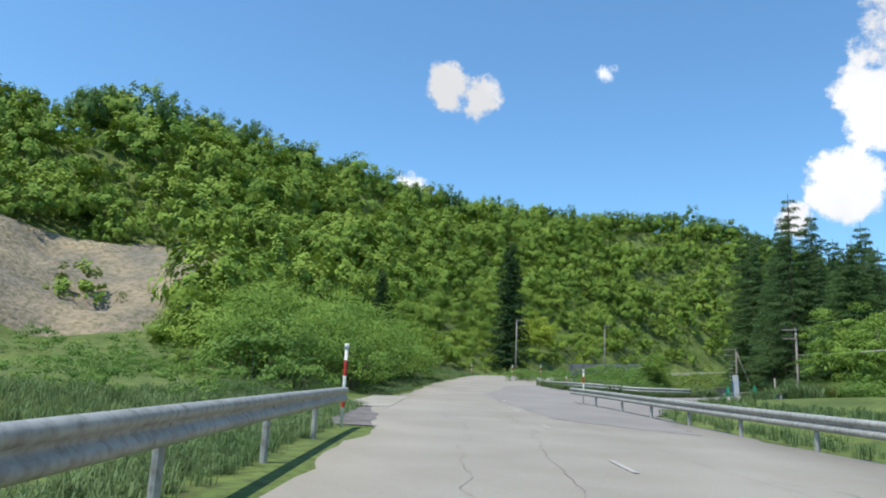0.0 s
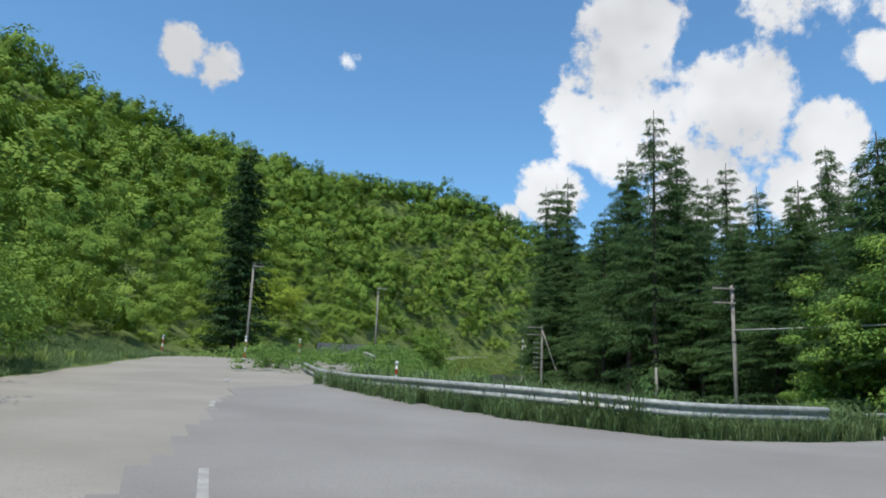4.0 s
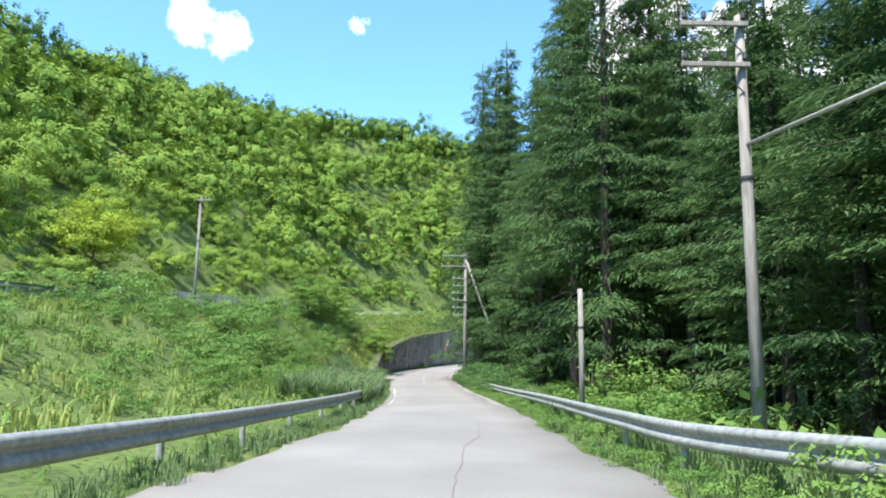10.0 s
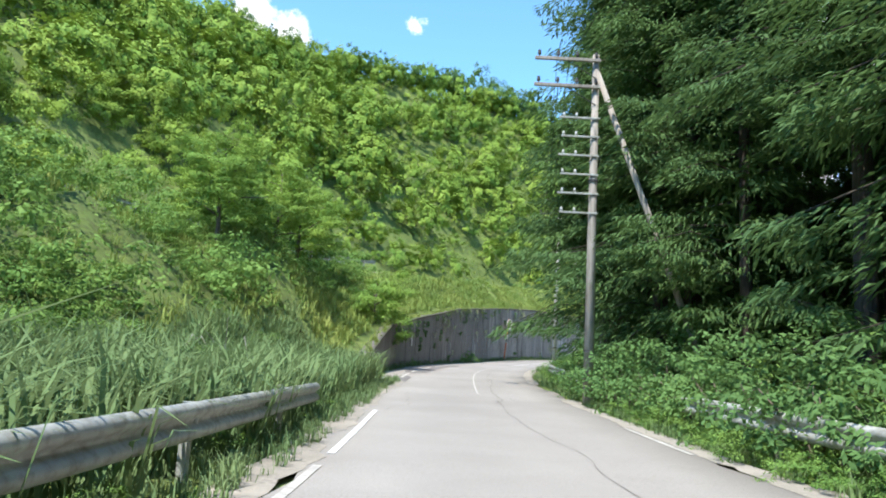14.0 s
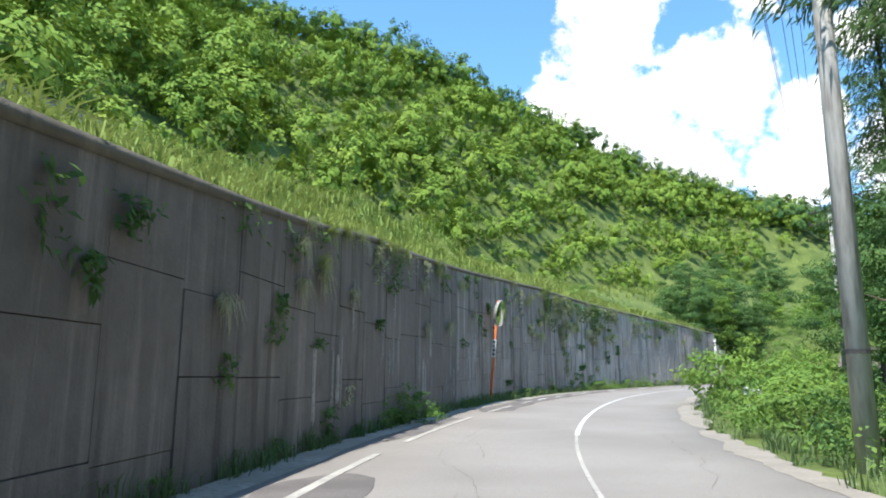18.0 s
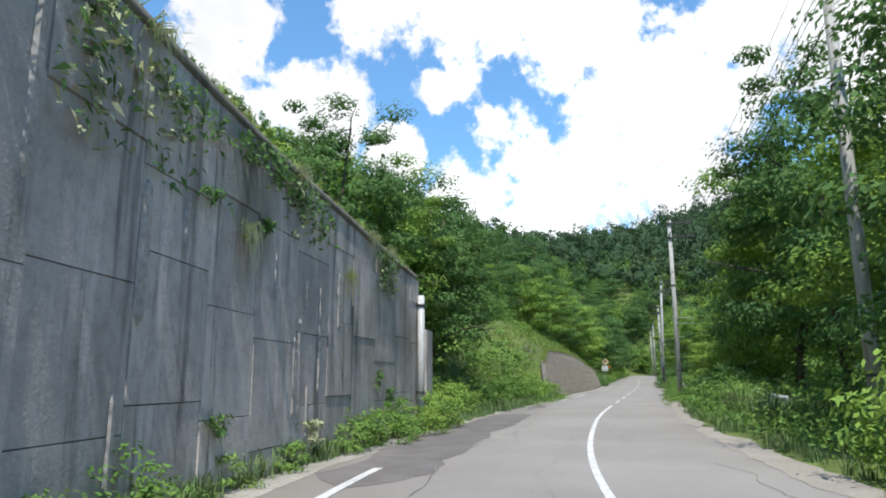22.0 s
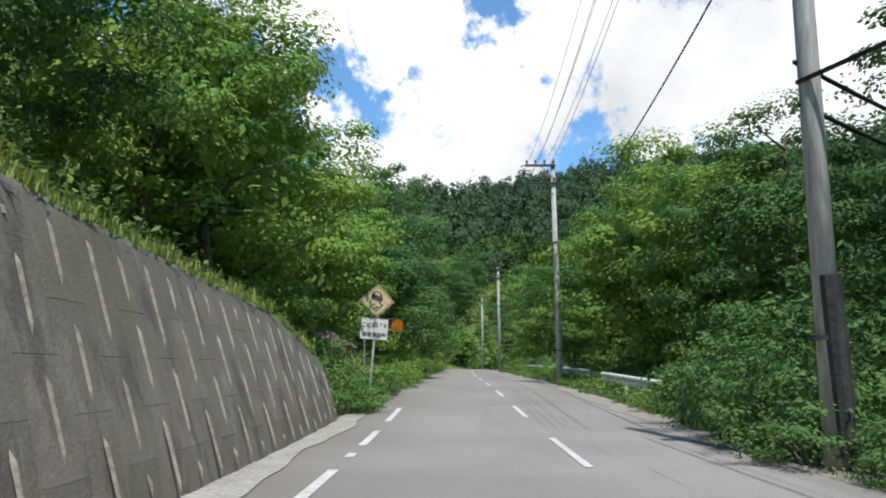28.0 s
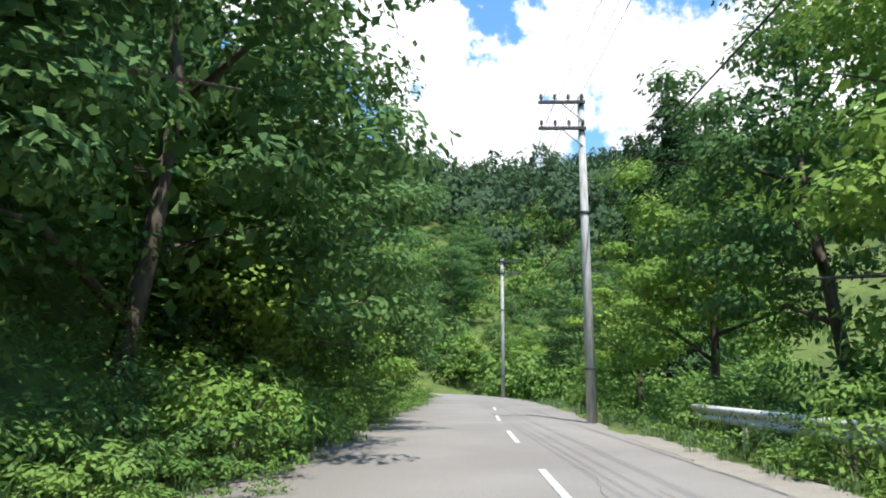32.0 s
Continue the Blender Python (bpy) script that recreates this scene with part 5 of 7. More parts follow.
def shrubs():
    rng = random.Random(31)
    joined = []

    def row(line, s0, s1, step, sides, sizes, kinds, label, join=False):
        s = s0
        while s < s1:
            x, y = along(line, s, rng.uniform(*sides))
            k, g, h, turn = rng.choice(kinds), rng.uniform(*sizes), rng.uniform(0.8, 1.15), rng.uniform(0, 6)
            if join:
                joined.append((x, y, ground1(x, y) - 0.1, turn, g, g * h, k))
            else:
                bush(x, y, k, g, h, turn, label=label)
            s += step * rng.uniform(0.7, 1.4)
    row(LANE, 26, 96, 3.2, (-10.0, -5.6), (0.4, 0.8), (0, 1, 2), "", True)
    row(LANE, 30, 80, 5.0, (-16, -10), (0.6, 1.0), (0, 1, 2), "", True)
    row(LANE, 28, 62, 0.45, (-21, -7.5), (0.5, 1.0), (0, 1, 3), "", True)
    row(LANE, 62, 100, 0.4, (-19, -7.0), (0.5, 1.0), (0, 1, 3), "", True)
    row(LANE, 24, 62, 2.4, (3.9, 5.4), (0.35, 0.7), (0, 1, 2), "", True)
    row(MAIN, 104, 150, 0.8, (-26, -8.5), (0.4, 0.9), (0, 1), "", True)
    row(LANE, 30, 62, 3.0, (5.2, 7.2), (0.6, 1.0), (0, 2), "", True)
    row(LANE, 62, 104, 2.3, (4.7, 6.6), (0.6, 1.1), (0, 1, 3), "leafy shrub under the larches")
    row(LANE, 104, 128, 1.6, (4.0, 6.5), (0.6, 1.1), (0, 1, 3), "bright shrub crowding the verge at the bend")
    row(LANE, 128, 176, 2.1, (4.2, 8.0), (0.7, 1.3), (0, 1, 2), "shrub crowding the verge at the bend")
    row(LANE, 149, 163, 1.5, (3.8, 4.8), (0.5, 0.8), (0, 2), "spreading shrub at the edge of the bend")
    row(LANE, 239, 247, 0.75, (2.75, 3.7), (0.6, 0.95), (3,), "dark shrub leaning over the road edge")
    row(LANE, 176, 300, 2.4, (4.0, 6.2), (0.65, 1.15), (0, 1, 3), "weedy shrub on the valley-side verge")
    row(LANE, 176, 335, 1.8, (6.0, 9.5), (0.8, 1.5), (0, 1, 2, 3), "", True)
    row(LANE, 100, 172, 4.0, (-4.75, -4.5), (0.25, 0.45), (0, 1), "small shrub growing at the foot of the wall")
    row(LANE, 152, 173, 1.8, (-4.75, -4.5), (0.4, 0.6), (0, 1), "shrub growing at the foot of the wall")
    row(LANE, 174, 201, 1.2, (-5.8, -4.6), (0.5, 0.95), (0, 1, 2), "shrub on the overgrown slope foot")
    row(LANE, 250, 300, 1.25, (-5.2, -4.2), (0.6, 1.05), (0, 2, 3), "leafy shrub overhanging the road edge")
    row(LANE, 300, 332, 2.0, (-5.5, -4.2), (0.8, 1.3), (0, 3), "", True)
    row(LANE, 262, 330, 0.9, (-4.4, -3.5), (0.35, 0.7), (0, 1), "", True)
    row(LANE, 203, 248, 3.0, (-8.0, -6.4), (0.5, 0.9), (0, 1, 3), "", True)
    row(LANE, 203, 248, 1.6, (-12.0, -8.6), (0.9, 1.6), (0, 1, 2), "", True)
    row(LANE, 228, 336, 0.45, (8, 30), (0.5, 0.95), (5,), "", True)
    row(LANE, 292, 336, 0.35, (-30, -7), (0.55, 1.1), (5,), "", True)
    for _ in range(150):
        x, y = rng.uniform(28, 44), rng.uniform(26, 72)
        if x > np.interp(y, [26, 38, 45, 50, 56, 72], [23, 20.5, 27, 31.5, 32.5, 35.5]):
            g = rng.uniform(0.8, 1.6)
            joined.append((x, y, ground1(x, y) - 0.2, rng.uniform(0, 6), g, g * rng.uniform(0.8, 1.3), rng.choice((1, 3))))
    for _ in range(110):
        u = rng.random()
        x, y = np.interp(u, [0, 0.4, 0.6, 1], [20, 28.5, 31.5, 36]) + rng.uniform(0.4, 3.4), 38 + 34 * u - rng.uniform(-0.5, 1.5)
        g = rng.uniform(0.5, 0.95)
        joined.append((x, y, ground1(x, y) - 0.1, rng.uniform(0, 6), g, g * rng.uniform(0.8, 1.2), rng.choice((0, 2))))
    row(LANE, 34, 86, 0.42, (3.0, 3.75), (0.2, 0.46), (0, 1), "", True)
    row(LANE, 26, 86, 0.6, (-4.8, -3.3), (0.14, 0.3), (0, 1), "", True)
    row(LANE, 60, 118, 1.0, (-18, -8.5), (0.9, 1.7), (0, 2, 3), "", True)
    for _ in range(320):
        x, y = rng.uniform(258, 340), rng.uniform(222, 312)
        if LANE.near(np.array([x]), np.array([y]))[0][0] > 5.5:
            g = rng.uniform(1.0, 1.7)
            joined.append((x, y, ground1(x, y) - 0.3, rng.uniform(0, 6), g, g * rng.uniform(0.9, 1.4), 5))
    row(LANE, 236, 336, 0.4, (30, 60), (0.8, 1.5), (5,), "", True)
    row(LANE, 178, 300, 1.3, (3.3, 4.0), (0.22, 0.45), (0, 1), "", True)
    row(LANE, 190, 212, 0.7, (2.5, 3.6), (0.3, 0.5), (0, 1), "", True)
    row(LANE, 188, 203, 0.8, (-4.2, -3.2), (0.2, 0.4), (0, 1), "", True)
    row(LANE, 52, 104, 1.0, (5.8, 10.0), (1.0, 1.9), (1, 3), "", True)
    for _ in range(150):
        x, y = rng.uniform(16, 44), rng.uniform(82, 136)
        dl, sl, al, zl = LANE.near(np.array([x]), np.array([y]))
        if sl[0] < -7.5 and MAIN.near(np.array([x]), np.array([y]))[0][0] > 6.8:
            g = rng.uniform(0.4, 0.9)
            joined.append((x, y, ground1(x, y) - 0.1, rng.uniform(0, 6), g, g * rng.uniform(0.7, 1.1), rng.choice((0, 1))))
    row(LANE, 74, 116, 0.55, (-19.0, -8.0), (0.45, 0.9), (0, 1, 2), "", True)
    row(LANE, 120, 172, 9.0, (-16.0, -9.5), (0.5, 1.1), (0, 1, 2), "", True)
    row(MAIN, 140, 176, 2.4, (-11.5, -8.0), (0.9, 1.8), (0, 2), "bright shrub beside the main road")
    row(MAIN, 144, 182, 1.9, (-13.5, -8.6), (0.9, 1.35), (4, 4, 2), "tall bright shrub beside the main road")
    row(MAIN, 84, 132, 3.2, (-22, -9.5), (0.5, 1.0), (0, 1), "", True)
    row(LANE, 252, 300, 1.5, (-7.2, -5.6), (0.85, 1.3), (0, 2, 3), "", True)
    row(LANE, 176, 200, 2.0, (-8.0, -6.0), (1.0, 1.6), (0, 2), "", True)
    for s, side, k, g in ((74.5, 4.5, 3, 1.1), (76.4, 4.3, 3, 1.2), (78.3, 4.2, 3, 1.25), (80.3, 4.3, 3, 1.3), (82.2, 4.4, 3, 1.3), (84.3, 4.5, 3, 1.3), (77.0, 6.2, 3, 1.7), (80.6, 6.3, 3, 1.8), (84.0, 6.2, 3, 1.7), (86.5, 4.3, 3, 1.3), (88.3, 3.9, 3, 1.15), (90.2, 3.9, 3, 1.25), (92.2, 4.0, 3, 1.25), (94.2, 4.3, 3, 1.3), (89.5, 5.6, 3, 1.7), (92.6, 5.8, 3, 1.7), (150, 5.6, 0, 1.4), (152.5, 4.9, 0, 1.3), (155, 5.8, 2, 1.3), (158, 5.2, 0, 1.2), (148, 6.8, 2, 1.2), (242.5, 4.3, 3, 1.3), (244.4, 4.1, 3, 1.4), (246.3, 4.0, 3, 1.45), (248.2, 4.2, 3, 1.3), (250.2, 4.4, 3, 1.1), (245.0, 5.8, 3, 2.1), (248.0, 6.0, 3, 2.0), (96.8, 5.0, 3, 1.4), (128.6, -4.45, 0, 0.7), (127.5, -4.6, 0, 0.55), (168.5, -4.4, 0, 0.6), (170.0, -4.3, 2, 0.55), (171.4, -4.3, 0, 0.65), (172.6, -4.1, 2, 0.55), (174.4, -4.2, 0, 0.7), (175.8, -4.3, 2, 0.7), (203.0, -4.9, 0, 0.5), (204.4, -5.2, 0, 0.5), (200.6, -4.9, 0, 0.9), (202.0, -5.6, 0, 1.0), (203.5, -6.6, 2, 1.0), (201, -6.5, 0, 1.1), (199.5, -5.4, 2, 0.9)):
        bush(*along(LANE, s, side), k, g, 1.0, s, label="dense dark-green shrub at the road edge" if k == 3 else "bright spreading shrub at the road edge")
    for x, y, k, g in ((23.9, 66.8, 3, 1.25), (23.2, 65.2, 0, 0.9), (8.8, 75.5, 0, 0.8), (11.2, 66.5, 0, 0.7), (22.6, 63.4, 3, 0.75), (19.9, 66.2, 1, 0.8)):
        bush(x, y, k, g, 1.0, x, label="dark shrub by the island guard rail")
    tagged(new("shrub_cover", scatter_mesh("shrub_cover", BUSH_SHAPES, joined, bush_leaf)), "mixed green shrubs over slopes and valley floor", "shrubs", kind="stuff")



def undergrowth():
    """A ragged cover of leaves over banks and forest floor."""
    rng = np.random.default_rng(51)

    def cover(s0, s1, d0, d1, per, tall, leaf, lift=None):
        n = int((s1 - s0) * abs(d1 - d0) * per)
        s, d = rng.uniform(s0, s1, n), rng.uniform(d0, d1, n)
        p = np.array([LANE.at(a, b) for a, b in zip(s, d)])
        x, y = p[:, 0], p[:, 1]
        h = tall * (0.35 + 0.65 * np.abs(np.sin(x * 0.9 + 2 * np.sin(y * 0.5)) * np.cos(y * 0.8 + np.sin(x * 0.37))))
        z = ground(x, y) if lift is None else p[:, 2] + lift(s, d)
        c = np.stack([x, y, z + h * rng.random(n) ** 0.6], 1)
        return c, leaf
    sets = [cover(174, 204, -9, -4.4, 75, 1.3, 0.12), cover(174, 204, -16, -9, 24, 1.5, 0.2), cover(248, 300, -7, -4.3, 95, 1.6, 0.11), cover(248, 300, -13, -7, 20, 1.8, 0.22), cover(300, 334, -14, -4.3, 14, 2.2, 0.26), cover(204, 248, -15, -8.6, 14, 1.4, 0.26),
            cover(98, 120, -24, -8.6, 20, 0.8, 0.15), cover(120, 178, -24, -8.6, 12, 0.3, 0.12), cover(26, 60, 4.6, 30, 6, 1.6, 0.3), cover(60, 110, 6, 34, 5, 1.8, 0.34), cover(96, 118, -9, -5.0, 22, 1.3, 0.16),
            cover(60, 104, 3.3, 6.0, 60, 0.8, 0.11), cover(104, 176, 3.4, 6.4, 60, 0.8, 0.11), cover(104, 176, 6.4, 16, 12, 1.5, 0.22), cover(176, 310, 3.3, 6.0, 60, 0.8, 0.11), cover(176, 334, 6, 16, 11, 1.6, 0.24),
            cover(26, 98, -16, -4.6, 12, 0.6, 0.14), cover(40, 110, -28, -16, 7, 0.7, 0.2), cover(203, 248, -8.6, -5.7, 35, 0.8, 0.13, lambda s, d: np.array([bank_level(a, b) for a, b in zip(s, d)])),
            cover(98, 174, -8.6, -5.4, 30, 0.5, 0.13, lambda s, d: np.array([bank_level(a, b) for a, b in zip(s, d)]))]
    vs, fs, base = [], [], 0
    for c, leaf in sets:
        v, f = leaf_cloud(rng, c, np.tile([0, 0, 0.8], (len(c), 1)), leaf, leaf * 0.55, 0.1, 0.5)
        vs.append(v)
        fs.append(f + base)
        base += len(v)
    tagged(new("undergrowth", mesh_of("undergrowth", np.concatenate(vs), np.concatenate(fs), [bush_leaf])), "tangled leafy undergrowth over banks and verges", "undergrowth", kind="stuff")


shrubs()
undergrowth()


# grass
def grass_mesh(name, spots, blades, tall, lean, mat, seed, wide=0.022):
    """Tufts of arching blades, each a bent strip of two pieces."""
    rng = np.random.default_rng(seed)
    s = np.repeat(np.array(spots, float), blades, axis=0)
    n = len(s)
    base = s[:, :3] + np.concatenate([rng.normal(0, 0.13, (n, 2)) * s[:, 3:4], np.zeros((n, 1))], 1)
    a = rng.uniform(0, 6.28, n)
    d = np.stack([np.cos(a), np.sin(a), np.zeros(n)], 1)
    w = np.stack([-np.sin(a), np.cos(a), np.zeros(n)], 1) * (wide * s[:, 3:4] * rng.uniform(0.7, 1.4, (n, 1)))
    h = (tall * s[:, 3] * rng.uniform(0.55, 1.15, n))[:, None]
    l = h * lean * rng.uniform(0.4, 1.3, (n, 1))
    mid = base + d * l * 0.35 + np.array([0, 0, 1.0]) * h * 0.7
    tip = base + d * l + np.array([0, 0, 1.0]) * h * rng.uniform(0.6, 1.0, (n, 1))
    v = np.stack([base - w, base + w, mid + w * 0.9, mid - w * 0.9, tip], 1).reshape(-1, 3)
    k = np.arange(n)[:, None] * 5
    f = np.concatenate([k + np.array([[0, 1, 2]]), k + np.array([[0, 2, 3]]), k + np.array([[3, 2, 4]])])
    return mesh_of(name, v, f, [mat])


def verge(line, s0, s1, sides, count, size, rng):
    out = []
    for _ in range(count):
        s, d = rng.uniform(s0, s1), rng.uniform(*sides)
        p = line.at(s, d)
        out.append((p.x, p.y, 0.0, rng.uniform(*size)))
    a = np.array(out)
    a = a[~inside(APRON, a[:, 0], a[:, 1])]
    a[:, 2] = ground(a[:, 0], a[:, 1]) - 0.03
    return [tuple(r) for r in a]


def meadows():
    rng = random.Random(41)
    short = verge(LANE, 22, 98, (-3.9, -3.0), 900, (0.25, 0.6), rng) + verge(LANE, 22, 104, (2.9, 4.3), 800, (0.25, 0.55), rng) + verge(LANE, 104, 330, (2.9, 4.2), 700, (0.3, 0.6), rng)
    short += verge(LANE, 174, 200, (-4.8, -3.9), 350, (0.3, 0.8), rng) + verge(LANE, 250, 330, (-4.6, -3.7), 700, (0.3, 0.75), rng) + verge(LANE, 99, 173, (-4.85, -4.3), 1300, (0.25, 0.75), rng)
    short += verge(MAIN, 60, 160, (5.6, 7.5), 700, (0.3, 0.6), rng) + verge(MAIN, 104, 128, (-6.4, -5.4), 700, (0.25, 0.5), rng) + verge(MAIN, 112, 152, (8.5, 11.0), 900, (0.3, 0.6), rng)
    tagged(new("verge_grass", grass_mesh("verge_grass", short, 24, 0.75, 0.6, grass_blade, 1, 0.013)), "green grass and weeds along the road edges", "grass", kind="stuff")
    lay = [g for g in verge(MAIN, 100, 200, (-11, -5.9), 7500, (0.35, 0.8), rng) if not (139 < MAIN.near(np.array([g[0]]), np.array([g[1]]))[2][0] < 148.5 and MAIN.near(np.array([g[0]]), np.array([g[1]]))[0][0] < 8.2)]
    tagged(new("roadside_grass", grass_mesh("roadside_grass", lay, 20, 0.5, 0.9, grass_blade, 7, 0.011)), "short yellow-green grass beside the main road", "grass", kind="stuff")
    tall = verge(LANE, 60, 97, (-7.5, -3.7), 700, (0.8, 1.2), rng) + verge(LANE, 20, 62, (3.6, 6.6), 420, (0.3, 0.65), rng) + verge(LANE, 28.5, 31.5, (3.9, 5.0), 40, (0.8, 1.05), rng) + verge(LANE, 62, 100, (4.0, 5.6), 260, (0.5, 0.9), rng)
    tall += verge(LANE, 174, 215, (4.4, 8.5), 420, (0.6, 1.0), rng) + verge(LANE, 255, 300, (4.2, 6.5), 260, (0.5, 0.8), rng)
    for _ in range(420):
        x, y = rng.uniform(9.5, 21), rng.uniform(53.5, 64)
        if not inside(APRON, np.array([x]), np.array([y]))[0] and LANE.near(np.array([x]), np.array([y]))[0][0] > 3.4:
            tall.append((x, y, ground1(x, y), rng.uniform(0.45, 0.85)))
    for _ in range(700):
        k = rng.randrange(5)
        a, b = ((9.6, 66), (10.4, 59.5), (12.0, 55.5), (14.5, 53.4), (17.2, 52.9), (18.6, 53.4))[k:k + 2]
        u = rng.random()
        x, y = a[0] * (1 - u) + b[0] * u + rng.uniform(-0.7, 0.5), a[1] * (1 - u) + b[1] * u + rng.uniform(-0.7, 0.3)
        tall.append((x, y, ground1(x, y), rng.uniform(0.3, 0.5)))
    for _ in range(160):
        x, y = 18.8 + rng.uniform(-0.3, 1.4), 53.8 + rng.uniform(-0.5, 1.8)
        tall.append((x, y, ground1(x, y), rng.uniform(0.5, 0.8)))
    for _ in range(500):
        u = rng.random()
        x, y = 17 + 10.5 * u + rng.uniform(0.6, 2.6), 41 + 8.0 * u - rng.uniform(0.2, 2.5)
        tall.append((x, y, ground1(x, y), rng.uniform(0.5, 0.9)))
        x, y = 17.9 + 10.0 * u - rng.uniform(0.0, 0.8), 41.2 + 7.6 * u + rng.uniform(0.0, 0.9)
        tall.append((x, y, ground1(x, y), rng.uniform(0.35, 0.65)))
    edge = ((20.4, 41.2), (24.5, 45.0), (27.3, 48.6), (29.0, 52.4), (29.4, 56.5), (30.0, 62.0))
    bright = []
    for _ in range(2600):
        k = rng.randrange(5)
        a, b, u = edge[k], edge[k + 1], rng.random()
        across = rng.uniform(-2.6, 1.6)
        n = Vector((b[1] - a[1], a[0] - b[0])).normalized()
        x, y = a[0] * (1 - u) + b[0] * u + n.x * across, a[1] * (1 - u) + b[1] * u + n.y * across
        if not inside(APRON, np.array([x]), np.array([y]))[0] and LANE.near(np.array([x]), np.array([y]))[0][0] > 3.0:
            bright.append((x, y, ground1(x, y) - 0.02, (rng.uniform(0.35, 0.6) if across < 0.2 else rng.uniform(0.6, 0.95)) * (1.0 + 0.45 * math.sin(1.9 * x + 2.3 * y) * math.cos(0.8 * y))))
    tagged(new("rail_grass", grass_mesh("rail_grass", bright, 22, 1.15, 0.9, slope_grass, 8, 0.013)), "bright arching grass on both sides of the guard rail", "grass", kind="stuff")
    tagged(new("tall_grass", grass_mesh("tall_grass", tall, 30, 1.3, 0.8, grass_blade, 2, 0.018)), "tall arching pampas-like grass along the verges", "grass", kind="stuff")
    slope = []
    for _ in range(11000):
        s, d = rng.uniform(22, 178) if rng.random() < 0.35 else rng.uniform(94, 178), rng.uniform(-28, -5.6)
        p = LANE.at(s, d)
        slope.append((p.x, p.y, 0, rng.uniform(0.45, 0.95)))
    for _ in range(1300):
        slope.append((rng.uniform(68, 116), rng.uniform(211, 234), 0, rng.uniform(0.6, 1.2)))
    a = np.array(slope)
    ok = MAIN.near(a[:, 0], a[:, 1])[0] > 6.2
    a = a[ok]
    a[:, 2] = ground(a[:, 0], a[:, 1])
    near_top = (LANE.near(a[:, 0], a[:, 1])[1] > -8.6) & (LANE.near(a[:, 0], a[:, 1])[2] > 97)
    a = a[~near_top]
    rows = [tuple(r) for r in a]
    for _ in range(1900):
        s = rng.uniform(98, 173)
        d = rng.uniform(-8.4, -5.4)
        p = LANE.at(s, d, bank_level(s, d))
        rows.append((p.x, p.y, p.z, rng.uniform(0.5, 1.0)))
    for _ in range(900):
        s = rng.uniform(204, 248)
        t = float(slope_top(s))
        p = face_point(s, t + 0.06, SLOPE_FOOT - rng.uniform(-0.02, 0.3), SLOPE_LEAN)
        rows.append((p.x, p.y, p.z, rng.uniform(0.15, 0.4)))
    for _ in range(900):
        s = rng.uniform(100, 173)
        p = LANE.at(s, wall_side(s) - rng.uniform(0.0, 0.45), float(wall_top(s)) + 0.08)
        rows.append((p.x, p.y, p.z, rng.uniform(0.12, 0.38)))
    for _ in range(500):
        s = rng.uniform(202, 248)
        d = rng.uniform(-8.0, -5.8)
        p = LANE.at(s, d, bank_level(s, d))
        rows.append((p.x, p.y, p.z, rng.uniform(0.3, 0.6)))
    tagged(new("slope_grass", grass_mesh("slope_grass", rows, 16, 0.75, 0.65, slope_grass, 3, 0.022)), "bright grass on the slope between the wall and the upper road", "grass", kind="stuff")


meadows()

